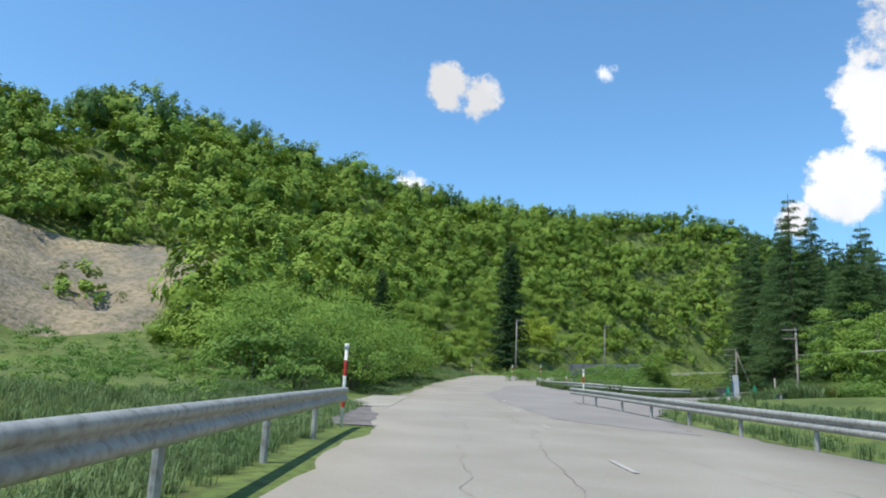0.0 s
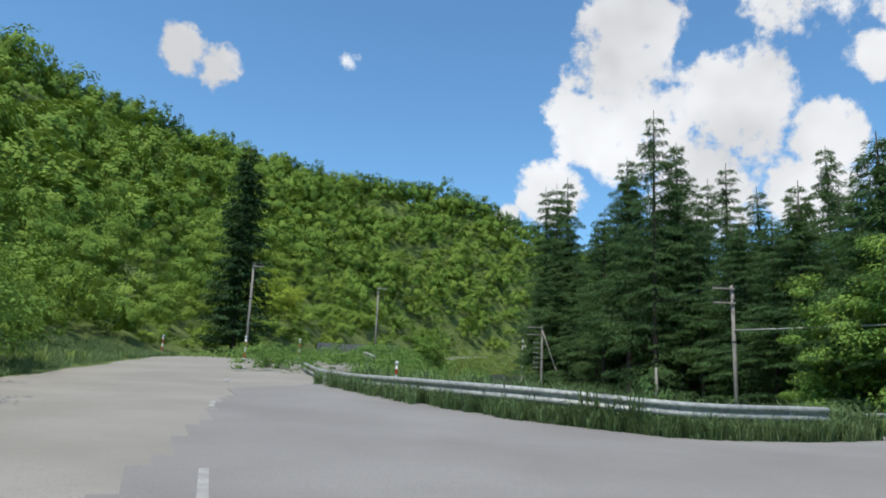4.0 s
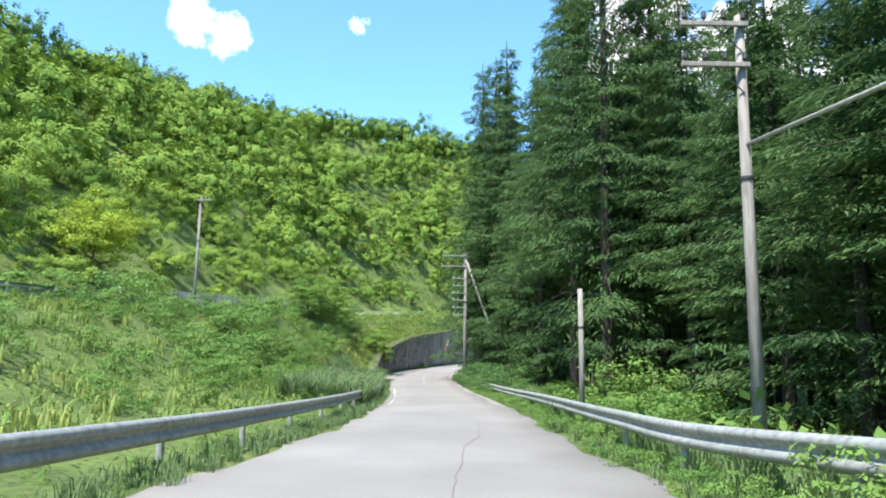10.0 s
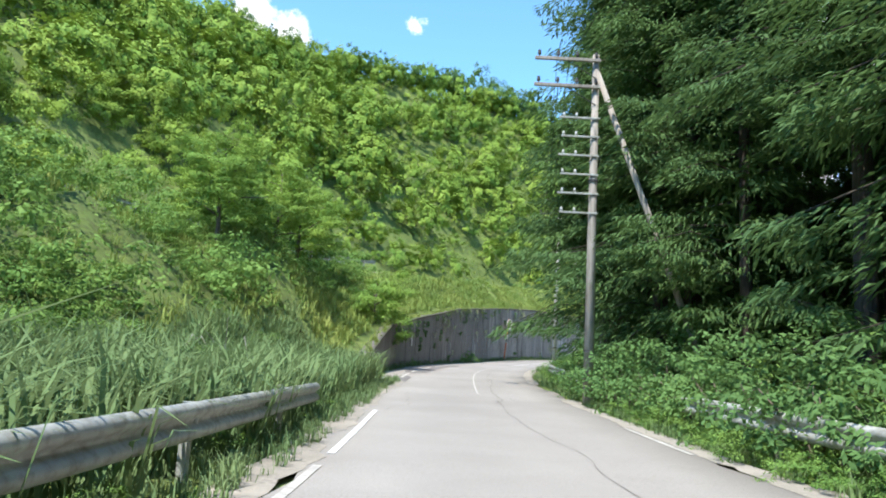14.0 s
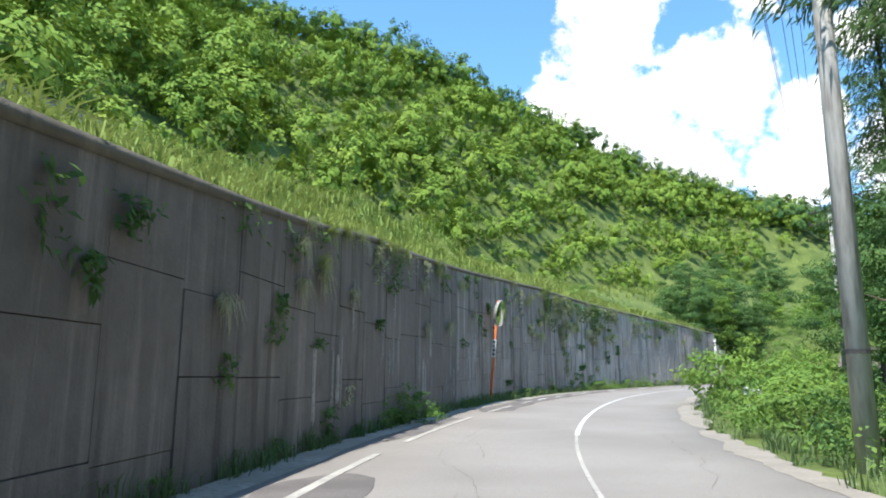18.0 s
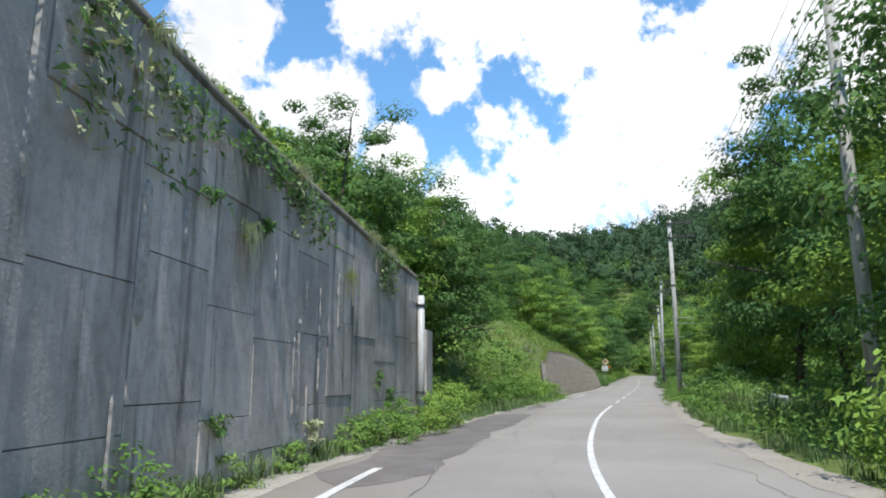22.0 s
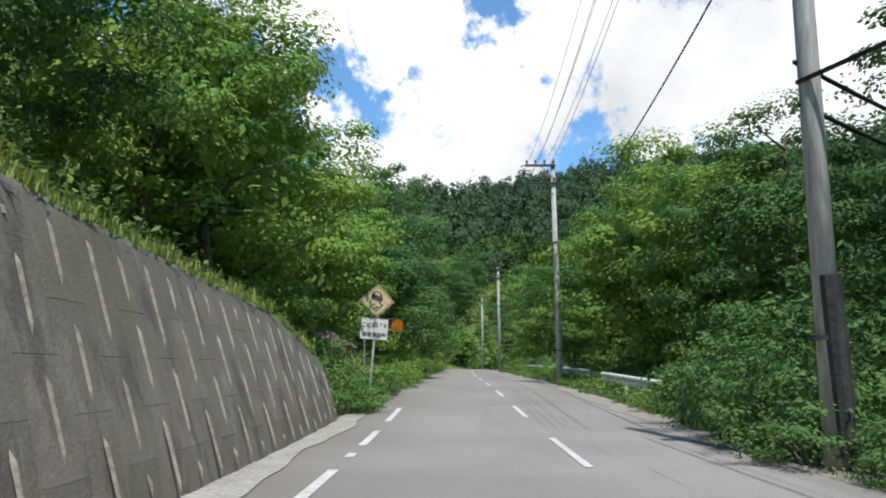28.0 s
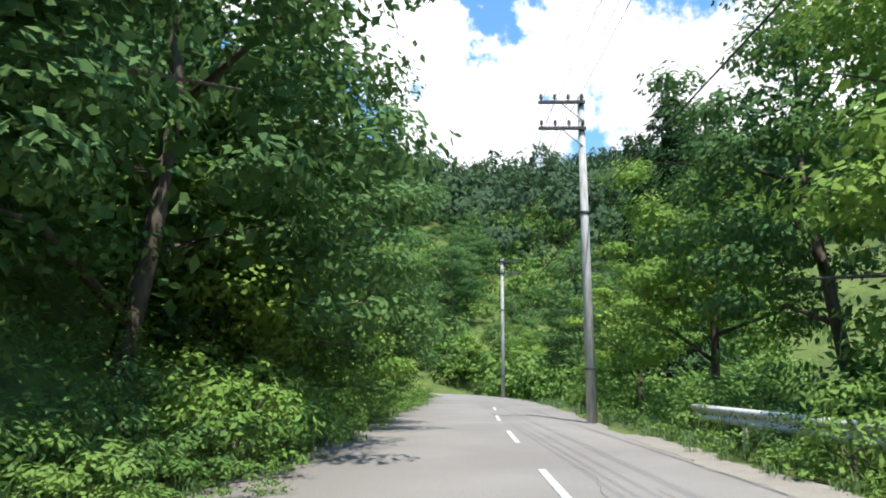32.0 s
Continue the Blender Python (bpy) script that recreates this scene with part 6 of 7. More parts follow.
# ---- poles and wires ----
def utility_pole(x, y, tall, yaw, label, mat, arms=2, side=1, arm=1.7, z=None, brace=None, guard=False, lean=0.0, r=0.16, bracket=None, rungs=0):
    z = ground1(x, y) if z is None else z
    th = thing("utility_pole", Matrix.Translation((x, y, z)) @ Matrix.Rotation(radians(yaw), 4, "Z"), label, "utility pole", "poles along the lane")
    bm = bmesh.new()
    tube(bm, [(0, 0, -0.6), (lean * 0.5, 0, tall * 0.5), (lean, 0, tall)], [r, r * 0.85, r * 0.68], 14)
    part("shaft", bm, mat, th, smooth=True)
    for k in range(arms):
        h = tall - 0.25 - 0.9 * k
        a, b = (-0.12, arm) if side > 0 else (-arm, 0.12)
        bm = bmesh.new()
        box(bm, a + lean, -0.2, h - 0.05, b + lean, -0.1, h + 0.05, 0.008)
        bar = part("crossarm", bm, dark_iron if mat is pole_concrete else mat, th)
        for j in range(4):
            bm = bmesh.new()
            px = lean + (a + b) / 2 + (b - a) * (j - 1.5) * 0.29
            tube(bm, [(px, -0.15, h + 0.05), (px, -0.15, h + 0.12), (px, -0.15, h + 0.13), (px, -0.15, h + 0.27)], [0.025, 0.025, 0.06, 0.045], 8)
            part("insulator", bm, dark_iron, bar)
        bm = bmesh.new()
        tube(bm, [(lean, -0.12, h - 0.6), ((a + b) / 2 + lean, -0.15, h - 0.05)], [0.015, 0.015], 5)
        part("stay", bm, dark_iron, bar)
    if rungs:
        for k in range(rungs):
            h = tall - 2.2 - 0.62 * k
            bm = bmesh.new()
            box(bm, -1.15 + 0.08 * (k % 2), -0.16, h - 0.03, 0.14, -0.1, h + 0.03, 0.006)
            bar = part("side_arm", bm, zinc, th)
            for px in (-1.0, -0.6):
                bm = bmesh.new()
                tube(bm, [(px, -0.13, h + 0.03), (px, -0.13, h + 0.08), (px, -0.13, h + 0.16)], [0.02, 0.045, 0.03], 8)
                part("insulator", bm, porcelain, bar)
    if brace:
        bm = bmesh.new()
        tube(bm, [(brace[0], brace[1], -0.3), (0, 0, brace[2])], [0.11, 0.09], 10)
        part("brace", bm, mat, th, "leaning support pole", True)
    for h in (1.6, tall * 0.62):
        bm = bmesh.new()
        tube(bm, [(0, 0, h), (0, 0, h + 0.06)], [r * 1.03, r * 1.03], 14)
        part("band", bm, dark_iron, th)
    if bracket:
        # ladder-like cable bracket and a small hooked iron above it
        bm = bmesh.new()
        for h in (bracket, bracket - 0.36):
            box(bm, 0.02, -0.2, h - 0.02, 1.08, -0.15, h + 0.02, 0.006)
        box(bm, 0.96, -0.19, bracket - 0.36, 1.0, -0.16, bracket, 0.005)
        part("bracket", bm, zinc, th, "pale ladder-shaped cable bracket")
        bm = bmesh.new()
        tube(bm, [(0.05, -0.17, bracket + 0.52), (0.34, -0.17, bracket + 0.52), (0.36, -0.17, bracket + 0.4), (0.33, -0.17, bracket + 0.12)], [0.02, 0.022, 0.025, 0.015], 6)
        part("hook", bm, zinc, th, "bent iron cable hook")
    if guard:
        bm = bmesh.new()
        tube(bm, [(0.1, -0.12, 0.2), (0.1, -0.12, 2.4)], [0.13, 0.13], 10)
        part("cable_guard", bm, dark_iron, th, "black cable guard")
    return th


def wire(a, b, sag, r, mat, label, group=""):
    a, b = Vector(a), Vector(b)
    bm = bmesh.new()
    pts = []
    for i in range(13):
        u = i / 12
        pts.append(a.lerp(b, u) - a - Vector((0, 0, sag * 4 * u * (1 - u))))
    tube(bm, pts, [r] * 13, 5)
    ob = new("wire", bm_mesh("wire", bm, mat, True))
    ob.location = a
    return tagged(ob, label, "wire", group)


POLES = {"A": (49.8, 122.7, 13.4), "B": (61.6, 150.2, 14.7), "C": (97.6, 179.8, 17.5), "D": (125.3, 193.0, 17.3), "E": (161.0, 206.7, 19.6), "F": (185.4, 215.5, 20.2), "G": (220.3, 229.2, 21.6), "J": (252.0, 241.5, 23.5)}
for key, (x, y, top) in POLES.items():
    z = ground1(x, y)
    s = LANE.s_of(x, y)
    utility_pole(x, y, top - z, LANE.yaw(s), "weathered wooden pole with crossarms at the forest edge" if key == "A" else "grey concrete pole with two crossarms and insulators",
                 pole_wood if key == "A" else pole_concrete, 2, -1 if key in "ABCF" else 1 if key != "G" else -1, 1.4 if key != "A" else 2.0, z, (3.9, -0.3, (top - z) * 0.98) if key == "B" else (4.0, -0.3, (top - z) * 0.96) if key == "A" else None, key == "E", 0.4 if key == "E" else 0.0, bracket=11.1 - z if key == "D" else None, rungs=6 if key == "A" else 0)
utility_pole(37.3, 76.3, 9.4, -20, "grey weathered wooden pole with two short crossarms", pole_wood, 2, -1, 1.3, r=0.14)
utility_pole(28.0, 122.8, 9.0, -30, "pale pole beside the upper road", pole_wood, 1, 1, 1.0, r=0.12)
utility_pole(11.2, 103.5, 8.0, 0, "pale pole with a box in front of the dark fir", pole_wood, 1, 1, 0.8, r=0.12)
for x, y, h in ((39.9, 87.3, 4.6),):
    z = ground1(x, y)
    bm = bmesh.new()
    tube(bm, [(0, 0, -0.4), (0.02, 0, h * 0.5), (0, 0.02, h)], [0.1, 0.095, 0.085], 12)
    bm.verts.ensure_lookup_table()
    post = thing("wooden_post", Matrix.Translation((x, y, z)), "bare grey wooden post standing in the verge", "post")
    part("shaft", bm, pole_wood, post, smooth=True)
    bm = bmesh.new()
    tube(bm, [(0, 0, h * 0.7), (0, 0, h * 0.7 + 0.05)], [0.1, 0.1], 12)
    part("band", bm, dark_iron, post)
order = [(37.3, 76.3, 11.4), (49.8, 122.7, 13.3), (61.6, 150.2, 14.6), (97.6, 179.8, 17.4), (125.3, 193.0, 17.2), (161.0, 206.7, 19.5), (185.4, 215.5, 20.1), (220.3, 229.2, 21.5), (252.0, 241.5, 23.4)]
for i, (a, b) in enumerate(zip(order, order[1:])):
    d = (Vector(b) - Vector(a)).normalized()
    r = Vector((d.y, -d.x, 0))
    for off, drop in ((-1.25, 0), (-0.85, 0), (-0.4, 0), (-1.2, -0.9), (-0.6, -0.9), (0.2, -3.4)) if i else ((-0.8, 0), (-0.3, 0)):
        k = -1 if i in (3, 4) else 1
        wire(Vector(a) + r * off * k + Vector((0, 0, drop)), Vector(b) + r * off * k + Vector((0, 0, drop)), 0.7, 0.009 if drop > -3 else 0.02, cable, "thin black overhead wire between the poles", "overhead wires")
wire((37.3, 76.3, 8.4), (24.5, 27.0, 5.4), 0.25, 0.045, cable_pale, "pale sheathed cable slung in front of the trees")
for a, b in (((161.0, 206.7, 13.0), (178.0, 196.0, 14.5)), ((161.0, 206.7, 12.4), (178.0, 196.0, 13.8)), ((161.0, 206.7, 12.7), (140.0, 180.0, 16.0))):
    wire(a, b, 0.5, 0.035, cable, "thick black cable leading off across the valley")


# ---- roadside things ----
def curve_mirror():
    s = 138.8
    p = LANE.at(s, -4.6)
    z = p.z
    th = thing("curve_mirror", Matrix.Translation((p.x, p.y, z)) @ Matrix.Rotation(radians(LANE.yaw(s)), 4, "Z") @ Matrix.Rotation(radians(5), 4, "Y"), "round traffic mirror on an orange pole before the wall", "traffic mirror")
    bm = bmesh.new()
    tube(bm, [(0, 0, -0.3), (0, 0, 4.0)], [0.045, 0.045], 14)
    part("pole", bm, orange_paint, th, "orange steel pole", True)
    face = Matrix.Translation((0.06, -0.06, 3.5)) @ Matrix.Rotation(radians(86), 4, "Z") @ Matrix.Rotation(radians(94), 4, "X") @ Matrix.Diagonal((1.15, 1.15, 1.0, 1))
    bm = bmesh.new()
    rings = []
    for i in range(9):
        u = i / 8
        r, h = 0.45 * math.sin(u * 0.55) / math.sin(0.55), 0.16 * math.cos(u * 0.55)
        rings.append([bm.verts.new(face @ Vector((r * math.cos(a), r * math.sin(a) * 1.0, h))) for a in (2 * math.pi * k / 28 for k in range(28))] if i else [bm.verts.new(face @ Vector((0, 0, h)))])
    for k in range(28):
        bm.faces.new((rings[0][0], rings[1][k], rings[1][(k + 1) % 28]))
    for r0, r1 in zip(rings[1:], rings[2:]):
        for k in range(28):
            bm.faces.new((r0[k], r1[k], r1[(k + 1) % 28], r0[(k + 1) % 28]))
    glass = part("mirror_face", bm, mirror_glass, th, "convex mirror", True)
    bm = bmesh.new()
    ring = []
    for r, h in ((0.45, 0.135), (0.462, 0.13), (0.462, 0.07), (0.40, -0.02), (0.05, -0.04)):
        ring.append([bm.verts.new(face @ Vector((r * math.cos(a), r * math.sin(a), h))) for a in (2 * math.pi * k / 28 for k in range(28))])
    for r0, r1 in zip(ring, ring[1:]):
        for k in range(28):
            bm.faces.new((r0[k], r0[(k + 1) % 28], r1[(k + 1) % 28], r1[k]))
    bm.faces.new(ring[-1])
    part("housing", bm, zinc, th, "grey metal back", True)
    bm = bmesh.new()
    box(bm, -0.08, -0.075, 1.75, 0.08, -0.05, 2.45, 0.006)
    plate = part("plate", bm, sign_white, th, "small white plate")
    for k in range(4):
        bm = bmesh.new()
        box(bm, -0.045, -0.082, 2.30 - k * 0.16, 0.045, -0.077, 2.40 - k * 0.16)
        part("character_bar", bm, sign_ink, plate)


curve_mirror()


def drain_pipe(s, up0, up1, side, r, label):
    p = LANE.at(s, side)
    th = thing("drain_pipe", Matrix.Translation(p), label, "drain pipe")
    bm = bmesh.new()
    tube(bm, [(0, 0, up0), (0.02, 0, (up0 + up1) / 2), (0, 0, up1)], [r, r, r], 12)
    part("pipe", bm, porcelain, th, smooth=True)
    for h in (up0 + 0.25 * (up1 - up0), up1 - 0.3):
        bm = bmesh.new()
        tube(bm, [(0, 0, h), (0, 0, h + 0.07)], [r * 1.25, r * 1.25], 12)
        part("collar", bm, dark_iron, th)


drain_pipe(173.7, 0.1, 3.5, wall_side(173.7) + 0.13, 0.09, "pale drain pipe at the end of the wall")
drain_pipe(139.6, 1.4, 3.2, wall_side(139.6) + 0.06, 0.04, "thin grey pipe on the concrete wall")


def wall_plate():
    p = LANE.at(111.9, wall_side(111.9) + 0.06, 1.55)
    th = thing("notice_plate", Matrix.Translation(p) @ Matrix.Rotation(radians(LANE.yaw(111.9)), 4, "Z"), "small white notice plate fixed to the wall", "sign")
    bm = bmesh.new()
    box(bm, -0.015, -0.18, -0.3, 0.015, 0.18, 0.3, 0.01)
    part("panel", bm, sign_white, th)
    for k in range(3):
        bm = bmesh.new()
        box(bm, 0.016, -0.12, 0.12 - k * 0.14, 0.02, 0.12, 0.17 - k * 0.14)
        part("text_bar", bm, paint_worn, th)


wall_plate()


def character(word, size, place, mat):
    """One written character as a mesh, raised 2 mm from its board."""
    text = bpy.data.curves.new("writing", "FONT")
    text.body, text.size, text.extrude, text.offset = word, size, 0.002, 0.002
    shape = new("writing", text)
    bpy.context.view_layer.update()
    me = bpy.data.meshes.new_from_object(shape.evaluated_get(bpy.context.evaluated_depsgraph_get()))
    bpy.data.objects.remove(shape)
    me.transform(place)
    me.materials.clear()
    me.materials.append(mat)
    return me


def warning_sign():
    x, y = 169.67, 217.45
    z = 11.38 - 2.85
    th = thing("warning_sign", Matrix.Translation((x, y, z)) @ Matrix.Rotation(radians(LANE.yaw(251.5) + 4), 4, "Z") @ Matrix.Rotation(radians(4), 4, "Y"), "faded yellow diamond slippery-road sign above a white notice board", "road sign")
    bm = bmesh.new()
    tube(bm, [(0, 0, -0.8), (0, 0, 3.3)], [0.038, 0.038], 12)
    part("post", bm, pole_concrete, th, smooth=True)
    bm = bmesh.new()
    vs = [(0.0, 2.35), (0.5, 2.85), (0.0, 3.35), (-0.5, 2.85)]
    f = [bm.verts.new((x, -0.05, h)) for x, h in vs]
    b = [bm.verts.new((x, -0.03, h)) for x, h in vs]
    bm.faces.new(f)
    bm.faces.new(b[::-1])
    for i in range(4):
        bm.faces.new((f[i], b[i], b[(i + 1) % 4], f[(i + 1) % 4]))
    dia = part("diamond", bm, sign_yellow, th, "faded yellow diamond plate")
    for i in range(4):
        bm = bmesh.new()
        (xa, ha), (xb, hb) = vs[i], vs[(i + 1) % 4]
        q = []
        for x, h in ((xa, ha), (xb, hb)):
            for k in (0.93, 0.88):
                q.append(bm.verts.new((x * k, -0.056, 2.85 + (h - 2.85) * k)))
        bm.faces.new((q[0], q[2], q[3], q[1]))
        part("border", bm, sign_ink, dia)
    bm = bmesh.new()
    bm.faces.new([bm.verts.new((x, -0.057, h)) for x, h in ((-0.17, 2.9), (0.13, 2.83), (0.17, 2.92), (0.13, 3.0), (0.09, 3.1), (-0.06, 3.14), (-0.14, 3.07), (-0.18, 2.98))])
    car = part("car_symbol", bm, sign_ink, dia)
    bm = bmesh.new()
    bm.faces.new([bm.verts.new((x, -0.060, h)) for x, h in ((-0.115, 3.035), (0.075, 2.99), (0.06, 3.07), (-0.05, 3.105))])
    part("window", bm, sign_yellow, car)
    for pts in (((-0.16, 2.88), (-0.22, 2.8), (-0.06, 2.76), (-0.2, 2.70), (-0.08, 2.63)), ((0.06, 2.82), (0.16, 2.74), (0.1, 2.66), (-0.02, 2.68), (-0.1, 2.62), (0.04, 2.58))):
        bm = bmesh.new()
        tube(bm, [(x, -0.055, h) for x, h in pts], [0.015] * len(pts), 5)
        part("skid_mark", bm, sign_ink, dia)
    bm = bmesh.new()
    box(bm, -0.41, -0.06, 1.74, 0.37, -0.035, 2.33, 0.008)
    board = part("notice_board", bm, sign_white, th, "white board with two lines of black writing")
    for words, x0, h, size in (("\u3053\u306e\u9593\uff17K", -0.385, 2.09, 0.163), ("\u7a4d\u96ea\u51cd\u7d50\u6642", -0.365, 1.82, 0.146)):
        for k, word in enumerate(words):
            me = character(word, size, Matrix.Translation((x0 + k * size * 0.96, -0.063, h)) @ Matrix.Rotation(radians(90), 4, "X"), sign_ink)
            part("character", me, sign_ink, board)
    th = thing("orange_flag", Matrix.Translation((171.32, 217.36, 10.81)) @ Matrix.Rotation(radians(LANE.yaw(256.5)), 4, "Z"), "faded orange cloth marker hanging from a thin rod", "marker")
    bm = bmesh.new()
    g = [[bm.verts.new((-0.17 + 0.34 * i / 6, 0.03 * math.sin(i * 1.3 + j * 0.5), 0.2 - 0.38 * j / 4 + 0.012 * math.sin(i * 2.1))) for i in range(7)] for j in range(5)]
    for a, b in zip(g, g[1:]):
        for i in range(6):
            bm.faces.new((a[i], a[i + 1], b[i + 1], b[i]))
    bmesh.ops.solidify(bm, geom=list(bm.faces), thickness=0.012)
    part("cloth", bm, orange_cloth, th, "faded orange cloth")
    bm = bmesh.new()
    tube(bm, [(-1.1, 0.1, 0.2), (-0.2, 0.0, 0.2), (0.2, 0.0, 0.2)], [0.016, 0.016, 0.016], 8)
    part("rod", bm, dark_iron, th)
    bm = bmesh.new()
    tube(bm, [(-1.0, 0.12, -2.6), (-1.02, 0.12, 0.25)], [0.022, 0.018], 8)
    part("stake", bm, zinc, th)


warning_sign()


def barricade():
    """A board on two green plastic A-shaped stands at the mouth of the lane."""
    for k, (x, y, yaw) in enumerate(((19.25, 48.94, 104), (21.3, 49.62, 108))):
        z = on_ground(x, y)[2] + 0.03
        th = thing("barrier_stand", Matrix.Translation((x, y, z)) @ Matrix.Rotation(radians(yaw), 4, "Z") @ Matrix.Diagonal((0.74, 0.74, 0.7, 1)), "green plastic A-shaped barrier stand on the asphalt", "barrier stand", "green barrier stands")
        for sx in (-1, 1):
            bm = bmesh.new()
            tube(bm, [(sx * 0.26, 0, 0.0), (sx * 0.24, 0, 0.32), (sx * 0.13, 0, 0.5), (sx * 0.10, 0, 0.78), (0.0, 0, 0.84)], [0.05, 0.048, 0.045, 0.045, 0.04], 8)
            part("leg", bm, green_plastic, th, smooth=True)
            bm = bmesh.new()
            box(bm, sx * 0.26 - 0.08, -0.16, 0, sx * 0.26 + 0.08, 0.16, 0.05, 0.012)
            part("foot", bm, green_plastic, th)
        for h, w in ((0.34, 0.24), (0.56, 0.13)):
            bm = bmesh.new()
            box(bm, -w, -0.04, h - 0.03, w, 0.04, h + 0.03, 0.01)
            part("crosspiece", bm, green_plastic, th)
        for sx in (-1, 1):
            bm = bmesh.new()
            tube(bm, [(sx * 0.06, 0, 0.8), (sx * 0.06, 0, 0.96)], [0.035, 0.03], 8)
            part("horn", bm, green_plastic, th, smooth=True)
    z = on_ground(19.95, 49.25)[2]
    th = thing("sign_board", Matrix.Translation((19.95, 49.25, z)) @ Matrix.Rotation(radians(18), 4, "Z") @ Matrix.Rotation(radians(-3), 4, "X"), "narrow white closed-road board with a blue frame between the stands", "sign board")
    bm = bmesh.new()
    box(bm, -0.22, -0.015, 0.03, 0.22, 0.015, 1.42, 0.008)
    pl = part("panel", bm, sign_white, th)
    for x0, x1 in ((-0.26, -0.2), (0.2, 0.24)):
        bm = bmesh.new()
        box(bm, x0, -0.024, 0.0, x1, 0.024, 1.05, 0.006)
        part("frame_bar", bm, blue_paint, th, "blue painted frame")
    for k in range(20):
        a, b = 2 * math.pi * k / 20, 2 * math.pi * (k + 1) / 20
        bm = bmesh.new()
        bm.faces.new([bm.verts.new((r * math.cos(u), 0.019, 1.2 + r * math.sin(u))) for r, u in ((0.12, a), (0.15, a), (0.15, b), (0.12, b))])
        part("ring_piece", bm, red_paint, pl)
    for u in (45, 135):
        bm = bmesh.new()
        c, s = math.cos(radians(u)), math.sin(radians(u))
        bm.faces.new([bm.verts.new((x * c - y * s, 0.019, 1.2 + x * s + y * c)) for x, y in ((-0.12, -0.014), (0.12, -0.014), (0.12, 0.014), (-0.12, 0.014))])
        part("cross_bar", bm, red_paint, pl)
    for k, word in enumerate("\u6b62\u884c\u901a"):
        place = Matrix.Translation((0.125, 0.019, 0.24 + k * 0.27)) @ Matrix.Rotation(radians(180), 4, "Z") @ Matrix.Rotation(radians(90), 4, "X")
        part("character", character(word, 0.25, place, red_paint), red_paint, pl)
    a, b = Vector(on_ground(19.25, 48.94, 0.22)), Vector(on_ground(21.3, 49.62, 0.3))
    bar = thing("barrier_bar", Matrix.Translation(a), "weathered pale bar lying between the barrier stands", "barrier bar")
    bm = bmesh.new()
    tube(bm, [b - a + (a - b) * 0.05, (b - a) * 0.5 - Vector((0, 0, 0.01)), (b - a) * 0.05], [0.024, 0.024, 0.024], 10)
    part("bar", bm, cable_pale, bar, smooth=True)
    for u in (0.06, 0.94):
        bm = bmesh.new()
        q = (b - a) * u
        tube(bm, [q - (b - a) * 0.008, q + (b - a) * 0.008], [0.03, 0.03], 10)
        part("end_cap", bm, dark_iron, bar)


barricade()


def delineator(x, y, tall, label, bands=2, z=None):
    z = ground1(x, y) if z is None else z
    th = thing("delineator_post", Matrix.Translation((x, y, z)), label, "marker post", "roadside marker posts")
    bm = bmesh.new()
    tube(bm, [(0, 0, -0.3), (0, 0, tall)], [0.04, 0.04], 10)
    pole = part("pole", bm, sign_white, th, smooth=True)
    for k in range(bands):
        bm = bmesh.new()
        h = tall * (0.25 + 0.4 * k)
        tube(bm, [(0, 0, h), (0, 0, h + tall * 0.2)], [0.042, 0.042], 10)
        part("red_band", bm, red_paint, pole)
    bm = bmesh.new()
    tube(bm, [(0, 0, tall), (0, 0, tall + 0.03), (0, 0, tall + 0.12)], [0.03, 0.07, 0.05], 10)
    part("reflector", bm, sign_white, th, "round reflector head", True)


for x, y, h in ((-2.15, 17.95, 1.85), (-4.5, 44.0, 1.2), (8.2, 79.0, 1.3), (12.0, 84.5, 1.3), (11.2, 63.5, 0.9), (4.5, 92.0, 1.2), (24.0, 104.0, 1.2), (7.9, 39.6, 1.7)):
    delineator(x, y, h, "red and white banded marker post beside the road")


def dead_branches():
    rng = random.Random(77)
    for s, side, up, n in ((206, -6.2, 3.0, 10), (236, -6.5, 3.2, 4), (84, -6.0, 0.6, 12), (64, 7.0, 0.8, 5)):
        p = LANE.at(s, side, up)
        th = thing("dead_branch", Matrix.Translation(p), "bleached leafless branches hanging in the undergrowth", "branch")
        for k in range(n):
            a, b = rng.uniform(-1.4, 1.4), rng.uniform(-1.0, 1.0)
            bm = bmesh.new()
            tube(bm, [(0, 0, 0), (a * 0.5, b * 0.5, rng.uniform(-0.2, 0.9)), (a, b, rng.uniform(-0.9, 1.2))], [0.022, 0.016, 0.006], 5)
            part("twig", bm, dead_wood, th)


dead_branches()


